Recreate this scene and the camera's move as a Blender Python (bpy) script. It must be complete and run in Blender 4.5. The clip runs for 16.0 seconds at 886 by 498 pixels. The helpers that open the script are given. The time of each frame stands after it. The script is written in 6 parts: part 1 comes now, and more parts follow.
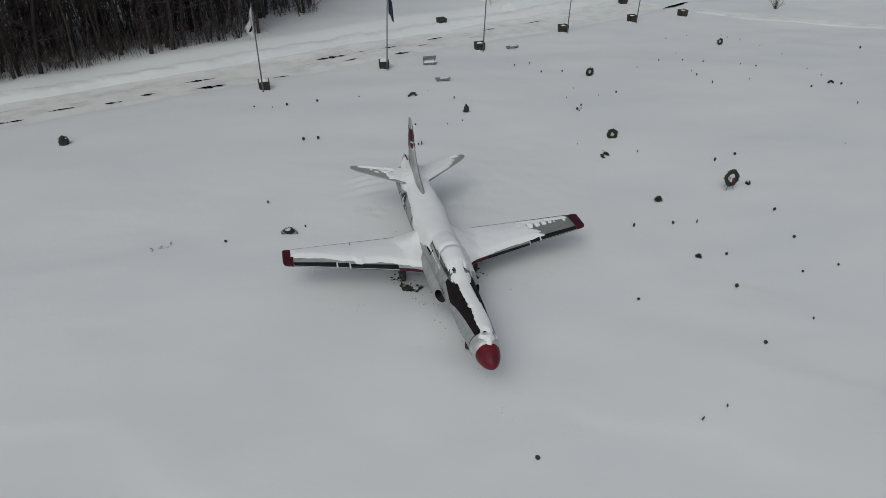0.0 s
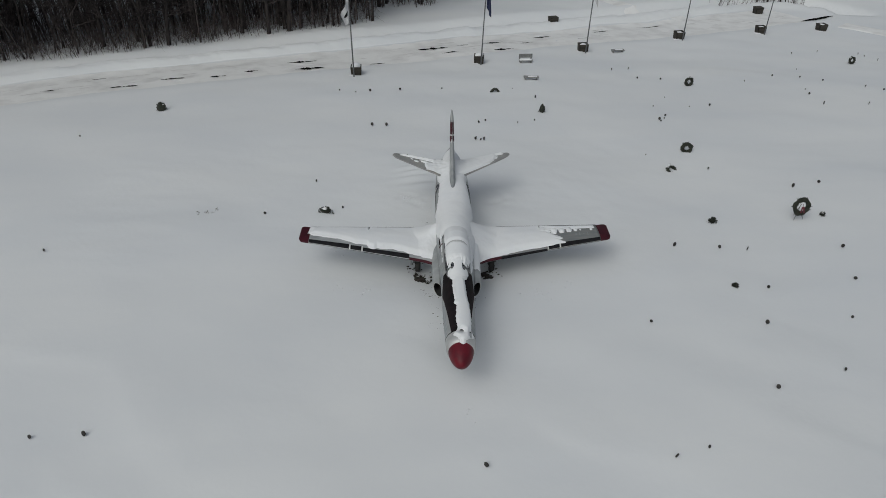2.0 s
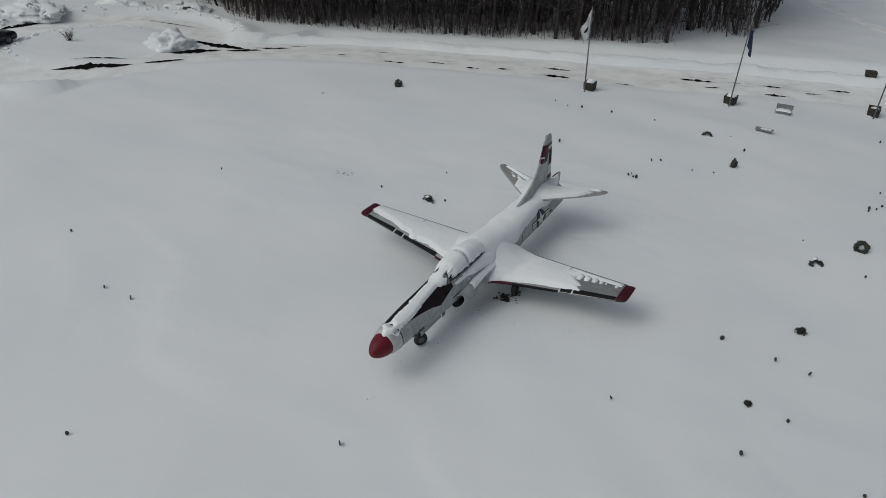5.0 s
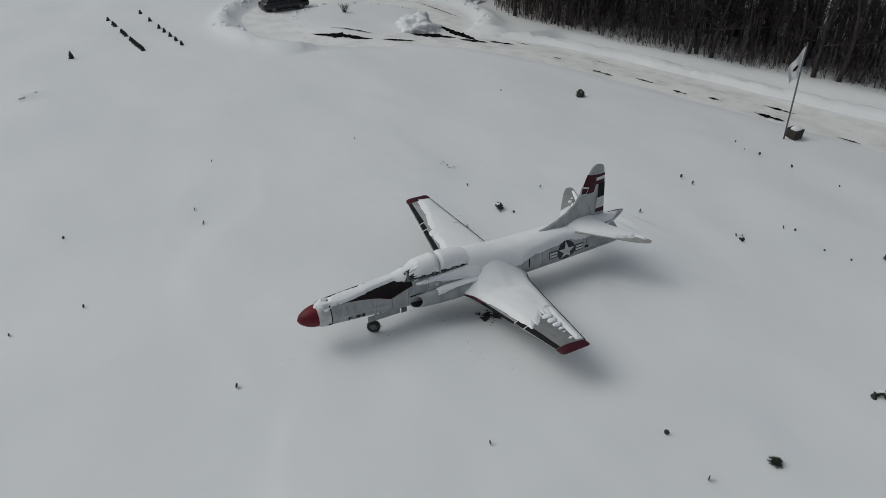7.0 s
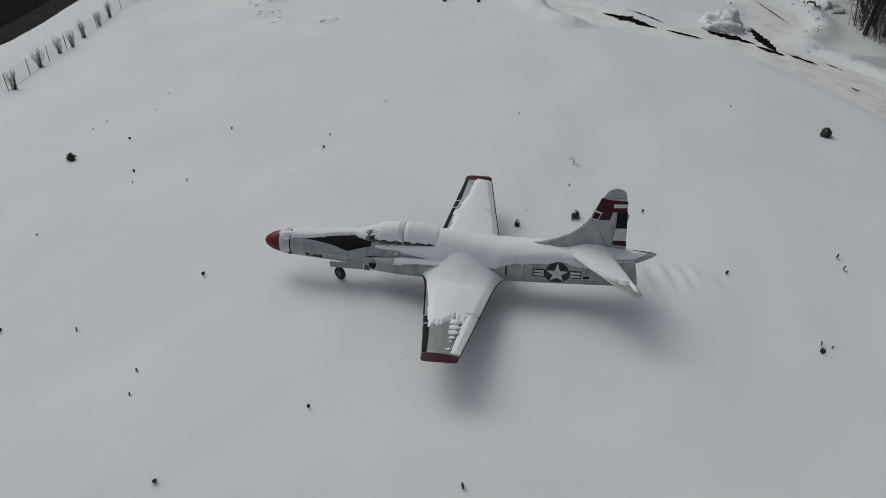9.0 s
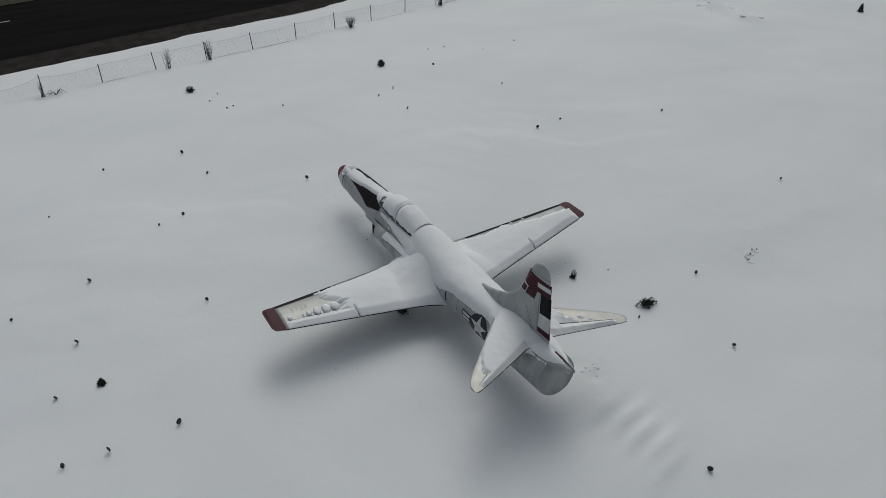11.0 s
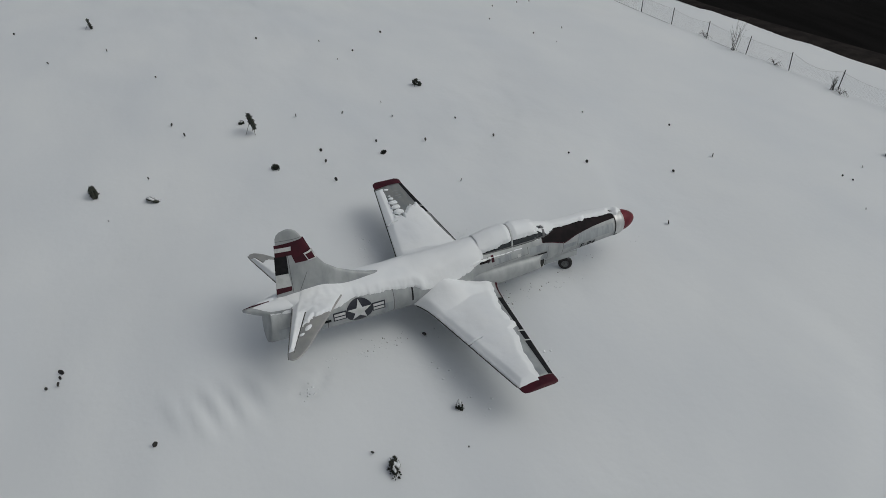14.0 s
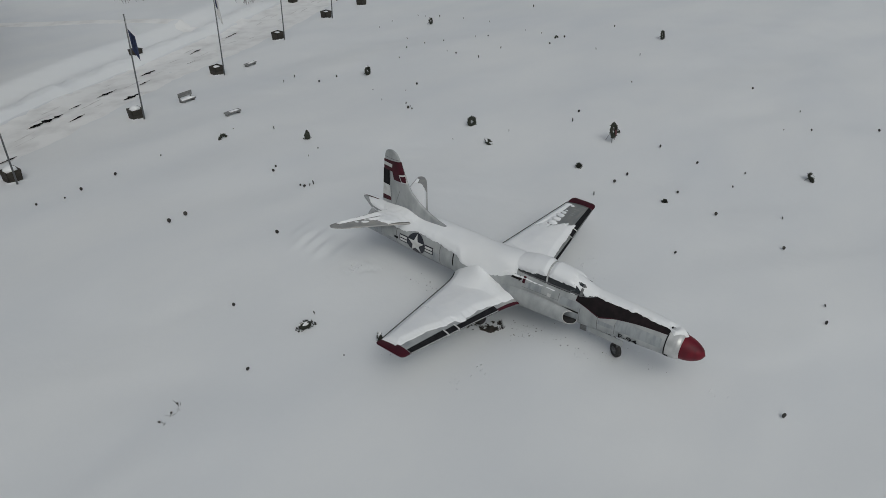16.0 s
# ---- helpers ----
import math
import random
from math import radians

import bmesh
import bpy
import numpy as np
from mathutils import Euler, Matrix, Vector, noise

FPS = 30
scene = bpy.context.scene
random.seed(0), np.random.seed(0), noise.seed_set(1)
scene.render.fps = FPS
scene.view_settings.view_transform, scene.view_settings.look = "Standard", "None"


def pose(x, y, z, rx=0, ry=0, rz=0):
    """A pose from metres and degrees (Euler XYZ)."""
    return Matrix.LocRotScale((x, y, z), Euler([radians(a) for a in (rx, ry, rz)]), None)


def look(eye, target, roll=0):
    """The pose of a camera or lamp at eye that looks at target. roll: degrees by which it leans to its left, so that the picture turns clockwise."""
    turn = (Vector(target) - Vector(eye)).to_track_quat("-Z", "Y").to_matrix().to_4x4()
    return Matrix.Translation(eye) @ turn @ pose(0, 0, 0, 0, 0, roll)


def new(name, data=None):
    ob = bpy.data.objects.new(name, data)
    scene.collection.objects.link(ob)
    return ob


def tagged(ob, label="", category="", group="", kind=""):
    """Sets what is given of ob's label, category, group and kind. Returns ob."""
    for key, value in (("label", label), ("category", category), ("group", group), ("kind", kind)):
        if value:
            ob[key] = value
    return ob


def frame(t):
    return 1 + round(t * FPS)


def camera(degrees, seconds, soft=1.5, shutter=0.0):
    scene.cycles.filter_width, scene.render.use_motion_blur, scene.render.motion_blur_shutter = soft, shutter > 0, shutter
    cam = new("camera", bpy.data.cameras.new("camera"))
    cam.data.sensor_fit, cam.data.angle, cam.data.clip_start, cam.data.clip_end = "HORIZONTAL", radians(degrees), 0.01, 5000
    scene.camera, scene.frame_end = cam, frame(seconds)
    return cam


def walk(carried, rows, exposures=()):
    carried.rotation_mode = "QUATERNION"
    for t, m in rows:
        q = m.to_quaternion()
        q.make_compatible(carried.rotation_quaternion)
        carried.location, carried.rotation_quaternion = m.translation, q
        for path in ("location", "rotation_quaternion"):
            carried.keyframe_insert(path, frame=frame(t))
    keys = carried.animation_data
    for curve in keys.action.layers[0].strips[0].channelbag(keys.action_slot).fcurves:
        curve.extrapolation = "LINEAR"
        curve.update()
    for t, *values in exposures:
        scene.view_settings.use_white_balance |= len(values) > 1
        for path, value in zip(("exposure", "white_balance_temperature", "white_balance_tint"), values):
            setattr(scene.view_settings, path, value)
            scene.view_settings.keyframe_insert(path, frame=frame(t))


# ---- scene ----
cam = camera(64.4, 16.0, soft=0.6)
PATH = [
    (0, (-5.151, -22.14, 15.601), (-4.756, -20.507, 14.515), -0.0),
    (0.5, (-4.366, -22.323, 15.609), (-4.047, -20.674, 14.523), -0.0),
    (1, (-3.337, -22.488, 15.528), (-3.118, -20.825, 14.44), -0.0),
    (1.5, (-2.121, -22.535, 15.411), (-2.007, -20.861, 14.322), -0.0),
    (2, (-0.781, -22.613, 15.365), (-0.756, -20.936, 14.275), -0.0),
    (2.5, (0.774, -22.639, 15.433), (0.681, -20.966, 14.341), -0.1),
    (3, (2.678, -22.649, 15.54), (2.433, -20.992, 14.448), -0.1),
    (3.5, (4.568, -22.539, 15.63), (4.17, -20.912, 14.537), -0.1),
    (4, (6.706, -22.062, 15.773), (6.136, -20.484, 14.685), -0.2),
    (4.5, (8.89, -21.294, 15.814), (8.144, -19.786, 14.732), -0.3),
    (5, (11.097, -20.182, 15.977), (10.179, -18.768, 14.902), -0.3),
    (7.5, (20.288, -8.466, 15.849), (18.691, -7.907, 14.783), -0.6),
    (8, (21.054, -5.053, 15.619), (19.394, -4.738, 14.548), -0.5),
    (8.5, (21.152, -1.475, 15.321), (19.47, -1.426, 14.241), -0.4),
    (11, (9.683, 15.666, 14.85), (8.814, 14.286, 13.691), 0.1),
    (11.5, (5.085, 17.248, 14.87), (4.59, 15.699, 13.706), 0.1),
    (12, (0.256, 17.69, 14.892), (0.165, 16.072, 13.719), 0.2),
    (12.5, (-4.683, 16.942, 14.802), (-4.339, 15.363, 13.622), 0.0),
    (13, (-9.511, 14.793, 14.956), (-8.702, 13.397, 13.773), -0.0),
    (13.5, (-13.292, 11.75, 15.172), (-12.105, 10.664, 13.982), 0.1),
    (14, (-16.257, 7.707, 15.401), (-14.798, 7.036, 14.21), -0.1),
    (14.5, (-18.105, 3.294, 15.37), (-16.511, 3.072, 14.183), 0.0),
    (15, (-18.909, -1.429, 15.401), (-17.306, -1.195, 14.228), 0.1),
    (15.5, (-18.581, -6.233, 15.171), (-17.073, -5.567, 14.038), -0.0),
    (16, (-17.037, -11.082, 15.144), (-15.729, -10.03, 14.056), 0.2),
]
walk(cam, [(t, look(eye, target, roll)) for t, eye, target, roll in PATH], ((0, 0.04), (5, 0.06), (10, 0.05), (13.5, 0.02), (16, -0.01)))

# ---- world, sun, exposure ----
world = bpy.data.worlds.new("overcast")
scene.world = world
world.use_nodes = True
wn, wl = world.node_tree.nodes, world.node_tree.links
sky = wn.new("ShaderNodeTexSky")
sky.sky_type = "NISHITA"
sky.sun_disc = False
SUN_ELEVATION, SUN_AZIMUTH = 48.0, 214.0   # degrees; azimuth counted from +y towards +x
sky.sun_elevation, sky.sun_rotation = radians(SUN_ELEVATION), radians(SUN_AZIMUTH)
sky.air_density, sky.dust_density, sky.ozone_density = 1.0, 4.0, 1.0
grey = wn.new("ShaderNodeHueSaturation")
grey.inputs["Saturation"].default_value = 0.34
wl.new(sky.outputs[0], grey.inputs["Color"])
tint = wn.new("ShaderNodeMix")
tint.data_type, tint.blend_type = "RGBA", "MULTIPLY"
tint.inputs["Factor"].default_value = 1.0
tint.inputs["B"].default_value = (0.962, 1.0, 1.012, 1)
# an overcast sky is brighter overhead than at the horizon
place = wn.new("ShaderNodeTexCoord")
axes = wn.new("ShaderNodeSeparateXYZ")
wl.new(place.outputs["Generated"], axes.inputs[0])
rise = wn.new("ShaderNodeMapRange")
rise.inputs[1].default_value, rise.inputs[2].default_value = 0.0, 1.0
rise.inputs[3].default_value, rise.inputs[4].default_value = 0.74, 1.92
wl.new(axes.outputs["Z"], rise.inputs[0])
lift = wn.new("ShaderNodeVectorMath")
lift.operation = "SCALE"
wl.new(grey.outputs[0], lift.inputs[0])
wl.new(rise.outputs[0], lift.inputs["Scale"])
wl.new(lift.outputs[0], tint.inputs["A"])
wl.new(tint.outputs["Result"], wn["Background"].inputs[0])
wn["Background"].inputs[1].default_value = 0.0515
sun_data = bpy.data.lights.new("sun", "SUN")
sun_data.energy, sun_data.angle, sun_data.color = 0.36, radians(48), (1.0, 0.98, 0.84)
sun = new("sun", sun_data)
az, el = radians(SUN_AZIMUTH), radians(SUN_ELEVATION)
sun.matrix_world = look((60 * math.sin(az) * math.cos(el), 60 * math.cos(az) * math.cos(el), 60 * math.sin(el)), (0, 0, 0))


# ---- materials ----
def material(name, colour, colour2=None, scale=6.0, rough=0.6, metal=0.0, bump=0.0, bump_scale=40.0, detail=6.0, spread=(0.4, 0.62), spec=0.5, random_hue=0.0, streak=None):
    """Two colours mixed by two scales of noise, with fine relief."""
    m = bpy.data.materials.new(name)
    m.use_nodes = True
    n, l = m.node_tree.nodes, m.node_tree.links
    b = n["Principled BSDF"]
    b.inputs["Roughness"].default_value = rough
    b.inputs["Metallic"].default_value = metal
    b.inputs["Specular IOR Level"].default_value = spec
    co = n.new("ShaderNodeTexCoord")
    vec = co.outputs["Object"]
    if streak:
        mp = n.new("ShaderNodeMapping")
        mp.inputs["Scale"].default_value = streak
        l.new(vec, mp.inputs[0])
        vec = mp.outputs[0]
    t = n.new("ShaderNodeTexNoise")
    t.inputs["Scale"].default_value, t.inputs["Detail"].default_value = scale, detail
    l.new(vec, t.inputs["Vector"])
    r = n.new("ShaderNodeMapRange")
    r.inputs[1].default_value, r.inputs[2].default_value = spread
    l.new(t.outputs["Fac"], r.inputs[0])
    mix = n.new("ShaderNodeMix")
    mix.data_type = "RGBA"
    c2 = colour2 or tuple(c * 0.8 for c in colour)
    mix.inputs["A"].default_value, mix.inputs["B"].default_value = (*colour, 1), (*c2, 1)
    l.new(r.outputs[0], mix.inputs["Factor"])
    out = mix.outputs["Result"]
    if random_hue:
        oi = n.new("ShaderNodeObjectInfo")
        hs = n.new("ShaderNodeHueSaturation")
        mr = n.new("ShaderNodeMapRange")
        mr.inputs[3].default_value, mr.inputs[4].default_value = 1 - random_hue, 1 + random_hue
        l.new(oi.outputs["Random"], mr.inputs[0])
        l.new(mr.outputs[0], hs.inputs["Value"])
        l.new(out, hs.inputs["Color"])
        out = hs.outputs[0]
    l.new(out, b.inputs["Base Color"])
    if bump:
        t2 = n.new("ShaderNodeTexNoise")
        t2.inputs["Scale"].default_value, t2.inputs["Detail"].default_value = bump_scale, 5
        l.new(co.outputs["Object"], t2.inputs["Vector"])
        bp = n.new("ShaderNodeBump")
        bp.inputs["Strength"].default_value, bp.inputs["Distance"].default_value = bump, 0.02
        l.new(t2.outputs["Fac"], bp.inputs["Height"])
        l.new(bp.outputs[0], b.inputs["Normal"])
    return m


SNOW = material("snow", (0.775, 0.792, 0.80), (0.70, 0.727, 0.755), 0.16, 0.75, bump=0.35, bump_scale=4.0, spec=0.2, spread=(0.3, 0.75), detail=7.0, streak=(0.6, 1.2, 1))
SNOW_FRESH = material("fresh_snow", (0.83, 0.845, 0.855), (0.80, 0.82, 0.84), 0.8, 0.7, bump=0.3, bump_scale=6.0, spec=0.2)
SNOW_ROAD = material("packed_snow", (0.84, 0.845, 0.84), (0.68, 0.68, 0.675), 0.7, 0.6, bump=0.6, bump_scale=5.0, spec=0.3, spread=(0.45, 0.75))
SILVER = material("silver_paint", (0.43, 0.448, 0.45), (0.29, 0.308, 0.315), 1.6, 0.52, 0.2, bump=0.08, spread=(0.36, 0.68), detail=9.0, streak=(1.2, 1.6, 0.8))
SILVER_DARK = material("dull_blue_silver", (0.37, 0.395, 0.41), (0.27, 0.292, 0.307), 2.4, 0.52, 0.2, bump=0.08, detail=9.0, streak=(1.2, 2.4, 0.7))
SILVER_PALE = material("bright_metal", (0.58, 0.585, 0.58), (0.46, 0.47, 0.47), 3.0, 0.38, 0.35, bump=0.05)
GREY_WING = material("grey_wing_paint", (0.25, 0.265, 0.265), (0.31, 0.31, 0.295), 2.2, 0.40, 0.42, bump=0.06, streak=(0.6, 2.5, 1))
WEATHERED = material("weathered_grey_paint", (0.33, 0.333, 0.325), (0.40, 0.393, 0.372), 2.5, 0.40, 0.35, bump=0.08)
RED = material("faded_red_paint", (0.15, 0.008, 0.018), (0.10, 0.007, 0.015), 4.0, 0.5, spec=0.3, bump=0.08)
DARK_RED = material("dark_red_paint", (0.060, 0.006, 0.014), (0.040, 0.005, 0.011), 4.0, 0.55, spec=0.25, bump=0.05)
BLACK = material("black_paint", (0.010, 0.010, 0.012), (0.018, 0.018, 0.02), 5.0, 0.75, bump=0.05, spec=0.15)
ANTIGLARE = material("matt_black_paint", (0.011, 0.009, 0.010), (0.02, 0.013, 0.015), 3.0, 0.75, bump=0.05, spec=0.15)
NAVY = material("insignia_blue", (0.014, 0.016, 0.026), (0.024, 0.026, 0.036), 6.0, 0.55)
WHITE = material("insignia_white", (0.62, 0.63, 0.62), (0.52, 0.53, 0.52), 6.0, 0.55)
RUBBER = material("tyre_rubber", (0.02, 0.02, 0.02), (0.045, 0.042, 0.04), 8.0, 0.8, bump=0.2)
DARK = material("dark_cavity", (0.012, 0.012, 0.013), (0.02, 0.02, 0.02), 5.0, 0.8)
STEEL = material("grey_steel", (0.20, 0.205, 0.21), (0.13, 0.13, 0.13), 10.0, 0.5, 0.5, bump=0.05)
POLE = material("galvanised_pole", (0.17, 0.175, 0.18), (0.11, 0.115, 0.12), 12.0, 0.5, 0.3)
ASPHALT = material("wet_asphalt", (0.006, 0.0057, 0.0056), (0.010, 0.0094, 0.0092), 0.8, 0.92, spec=0.02, bump=0.5, bump_scale=30, streak=(0.15, 1, 1))
VERGE = material("dull_verge_grass", (0.035, 0.036, 0.026), (0.055, 0.052, 0.04), 1.5, 0.9, spec=0.1, bump=0.6, bump_scale=20)
SHOULDER = material("gritty_shoulder", (0.016, 0.0135, 0.013), (0.028, 0.024, 0.022), 1.2, 0.9, spec=0.06, bump=0.6, bump_scale=25)
BARK = material("bark", (0.030, 0.025, 0.024), (0.058, 0.048, 0.046), 5.0, 0.9, bump=0.6, bump_scale=14, random_hue=0.35, streak=(1, 1, 0.2))
BRUSH = material("dead_brush", (0.120, 0.100, 0.096), (0.062, 0.051, 0.049), 3.0, 0.9)
TWIG = material("dry_twigs", (0.060, 0.050, 0.042), (0.035, 0.030, 0.026), 6.0, 0.9)
PINE = material("evergreen", (0.018, 0.024, 0.016), (0.035, 0.036, 0.026), 9.0, 0.8, bump=0.3)
BRONZE = material("dark_bronze", (0.030, 0.028, 0.026), (0.05, 0.046, 0.04), 12.0, 0.55, 0.4, bump=0.1, random_hue=0.3)
RIBBON = material("dark_ribbon", (0.17, 0.03, 0.04), (0.11, 0.02, 0.03), 7.0, 0.6)
TIMBER = material("weathered_timber", (0.048, 0.042, 0.034), (0.03, 0.028, 0.023), 4.0, 0.85, bump=0.4, bump_scale=20, random_hue=0.25, streak=(0.6, 0.6, 5))
BENCH = material("grey_stone_bench", (0.22, 0.225, 0.22), (0.16, 0.165, 0.165), 6.0, 0.8, bump=0.3)
WIRE = material("fence_wire", (0.27, 0.26, 0.255), (0.20, 0.19, 0.185), 10, 0.6, 0.3)
FLAG_WHITE = material("white_flag_cloth", (0.66, 0.66, 0.66), (0.58, 0.58, 0.59), 5, 0.9)
FLAG_BLUE = material("navy_flag_cloth", (0.022, 0.03, 0.07), (0.03, 0.042, 0.10), 5, 0.9)
FLAG_SKY = material("blue_flag_cloth", (0.05, 0.13, 0.33), (0.04, 0.10, 0.27), 5, 0.9)
DIRT = material("exposed_dirt", (0.028, 0.025, 0.021), (0.06, 0.053, 0.045), 6, 0.95, bump=0.6, bump_scale=30)


def frosted_glass():
    m = material("frosted_canopy", (0.02, 0.024, 0.027), (0.38, 0.40, 0.41), 5.0, 0.2, bump=0.1, spread=(0.56, 0.85))
    return m


CANOPY_GLASS = frosted_glass()
CAR_PAINT = material("car_paint", (0.012, 0.013, 0.016), (0.02, 0.021, 0.024), 3.0, 0.25)
CAR_GLASS = material("car_glass", (0.01, 0.012, 0.014), (0.02, 0.022, 0.024), 3.0, 0.1)


# ---- small builders ----
def finish(name, bm, mat, smooth=True):
    me = bpy.data.meshes.new(name)
    bm.normal_update()
    bm.to_mesh(me)
    bm.free()
    for m in mat if isinstance(mat, (list, tuple)) else [mat]:
        me.materials.append(m)
    if smooth:
        me.shade_smooth()
    return me


def thing(name, bm, mat, label, category, group="", kind="", smooth=True, at=None):
    ob = new(name, finish(name, bm, mat, smooth))
    if at is not None:
        ob.matrix_world = at
    return tagged(ob, label, category, group, kind)


def empty(name, label, category, group="", kind="", at=None):
    ob = new(name)
    ob.empty_display_size = 0.2
    if at is not None:
        ob.matrix_world = at
    return tagged(ob, label, category, group, kind)


def part(name, bm, mat, parent, label="", smooth=True):
    ob = new(name, finish(name, bm, mat, smooth))
    ob.parent = parent
    if label:
        ob["label"] = label
    return ob


def grid(bm, pts, close_u=False, close_v=False, mat=0):
    """Faces over rows of points (rows x columns of vectors)."""
    vs = [[bm.verts.new(p) for p in row] for row in pts]
    nu, nv = len(vs), len(vs[0])
    for i in range(nu if close_u else nu - 1):
        for j in range(nv if close_v else nv - 1):
            a, b, c, d = vs[i][j], vs[(i + 1) % nu][j], vs[(i + 1) % nu][(j + 1) % nv], vs[i][(j + 1) % nv]
            f = bm.faces.new((a, b, c, d))
            f.material_index = mat
    return vs


def cap(bm, ring, flip=False):
    bm.faces.new(ring[::-1] if flip else ring)


def tube(bm, path, radii, sides=6, ends=True, squash=1.0):
    """A tapered tube along points."""
    path = [Vector(p) for p in path]
    rows = []
    for i, p in enumerate(path):
        d = (path[min(i + 1, len(path) - 1)] - path[max(i - 1, 0)]).normalized()
        side = d.cross(Vector((0, 0, 1)) if abs(d.z) < 0.9 else Vector((1, 0, 0))).normalized()
        up = side.cross(d)
        r = radii[i] if isinstance(radii, (list, tuple)) else radii
        rows.append([p + side * (math.cos(a) * r) + up * (math.sin(a) * r * squash) for a in [2 * math.pi * k / sides for k in range(sides)]])
    vs = grid(bm, rows, close_v=True)
    if ends:
        cap(bm, vs[0])
        cap(bm, vs[-1], True)
    return vs


def box(bm, cx, cy, cz, sx, sy, sz, bevel=0.0, turn=0.0):
    m = Matrix.Translation((cx, cy, cz)) @ Matrix.Rotation(turn, 4, "Z") @ Matrix.Diagonal((sx, sy, sz, 1))
    r = bmesh.ops.create_cube(bm, size=1, matrix=m)
    if bevel:
        es = list({e for v in r["verts"] for e in v.link_edges})
        bmesh.ops.bevel(bm, geom=es, offset=bevel, segments=2, affect="EDGES", profile=0.6)


def lump(bm, c, rx, ry, rz, rough=0.2, sub=2, seed=0.0):
    r = bmesh.ops.create_icosphere(bm, subdivisions=sub, radius=1)
    for v in r["verts"]:
        k = 1 + rough * noise.noise(v.co * 1.7 + Vector((seed, seed * 0.7, 3.1)))
        v.co = Vector((c[0] + v.co.x * rx * k, c[1] + v.co.y * ry * k, c[2] + v.co.z * rz * k))


def lerp_table(table, x, col):
    xs = [r[0] for r in table]
    return float(np.interp(x, xs, [r[col] for r in table]))


def smoothstep(a, b, x):
    t = min(max((x - a) / (b - a), 0), 1)
    return t * t * (3 - 2 * t)


def fbm(x, y, z=0.0, octaves=3):
    return noise.fractal(Vector((x, y, z)), 1.0, 2.0, octaves)


# ---- ground ----
def ground(x, y):
    """Height of the broad snow field: a low ridge along x."""
    a = abs(y)
    z = -0.0018 * min(a, 30) ** 2
    if a > 30:
        z -= 0.07 * (1 - math.exp(-(a - 30) / 25)) * 25
    return z - 0.0003 * min(abs(x), 40) ** 2


DRIVE = [(34.0, 47.0), (20.0, 40.4), (8.0, 36.6), (-2.0, 32.6), (-12.0, 28.6), (-23.0, 24.6), (-30.0, 20.8), (-36.0, 15.6)]


def drive_distance(x, y):
    best = 1e9
    p = Vector((x, y))
    for (ax, ay), (bx, by) in zip(DRIVE, DRIVE[1:]):
        a, b = Vector((ax, ay)), Vector((bx, by))
        t = min(max((p - a).dot(b - a) / (b - a).length_squared, 0), 1)
        best = min(best, (p - a - (b - a) * t).length)
    return best


def road_y(x):
    """Near edge of the asphalt road beyond the fence."""
    return float(np.interp(x, [-60, -45, -9.3, -0.3, 4.5, 10.7, 25, 40, 60], [-48.3, -45.6, -38.6, -37.5, -36.8, -36.1, -33.9, -33.4, -32.8]))


def fence_y(x):
    return float(np.interp(x, [-45, -21.4, -14, -7.4, 2.3, 12, 21.3, 28, 35, 50], [-38.5, -33.7, -32.2, -30.95, -29.7, -28.6, -27.7, -27.5, -26.95, -25.8]))


MOUNDS = [(-55.5, -27.9, 0.3), (-47.9, -25.6, 0.22), (-44.0, -23.3, 0.3), (-39.8, -22.1, 0.2), (-36.7, -19.1, 0.3), (-36.2, -17.4, 0.2), (-35.7, -15.6, 0.24), (-38.5, -21.6, 0.18), (-49.8, -25.8, 0.24), (-42.7, -23.2, 0.18)]


PRINTS = [(2.5, 5.35), (2.35, 5.15), (2.1, 4.98), (1.9, 4.88), (1.7, 4.85), (-1.45, 4.75), (-1.55, 4.9), (-1.68, 5.0), (-1.9, 5.08), (-1.15, 5.3), (-1.75, 5.6), (-1.95, 5.76), (-2.15, 5.7), (-2.3, 5.45)]


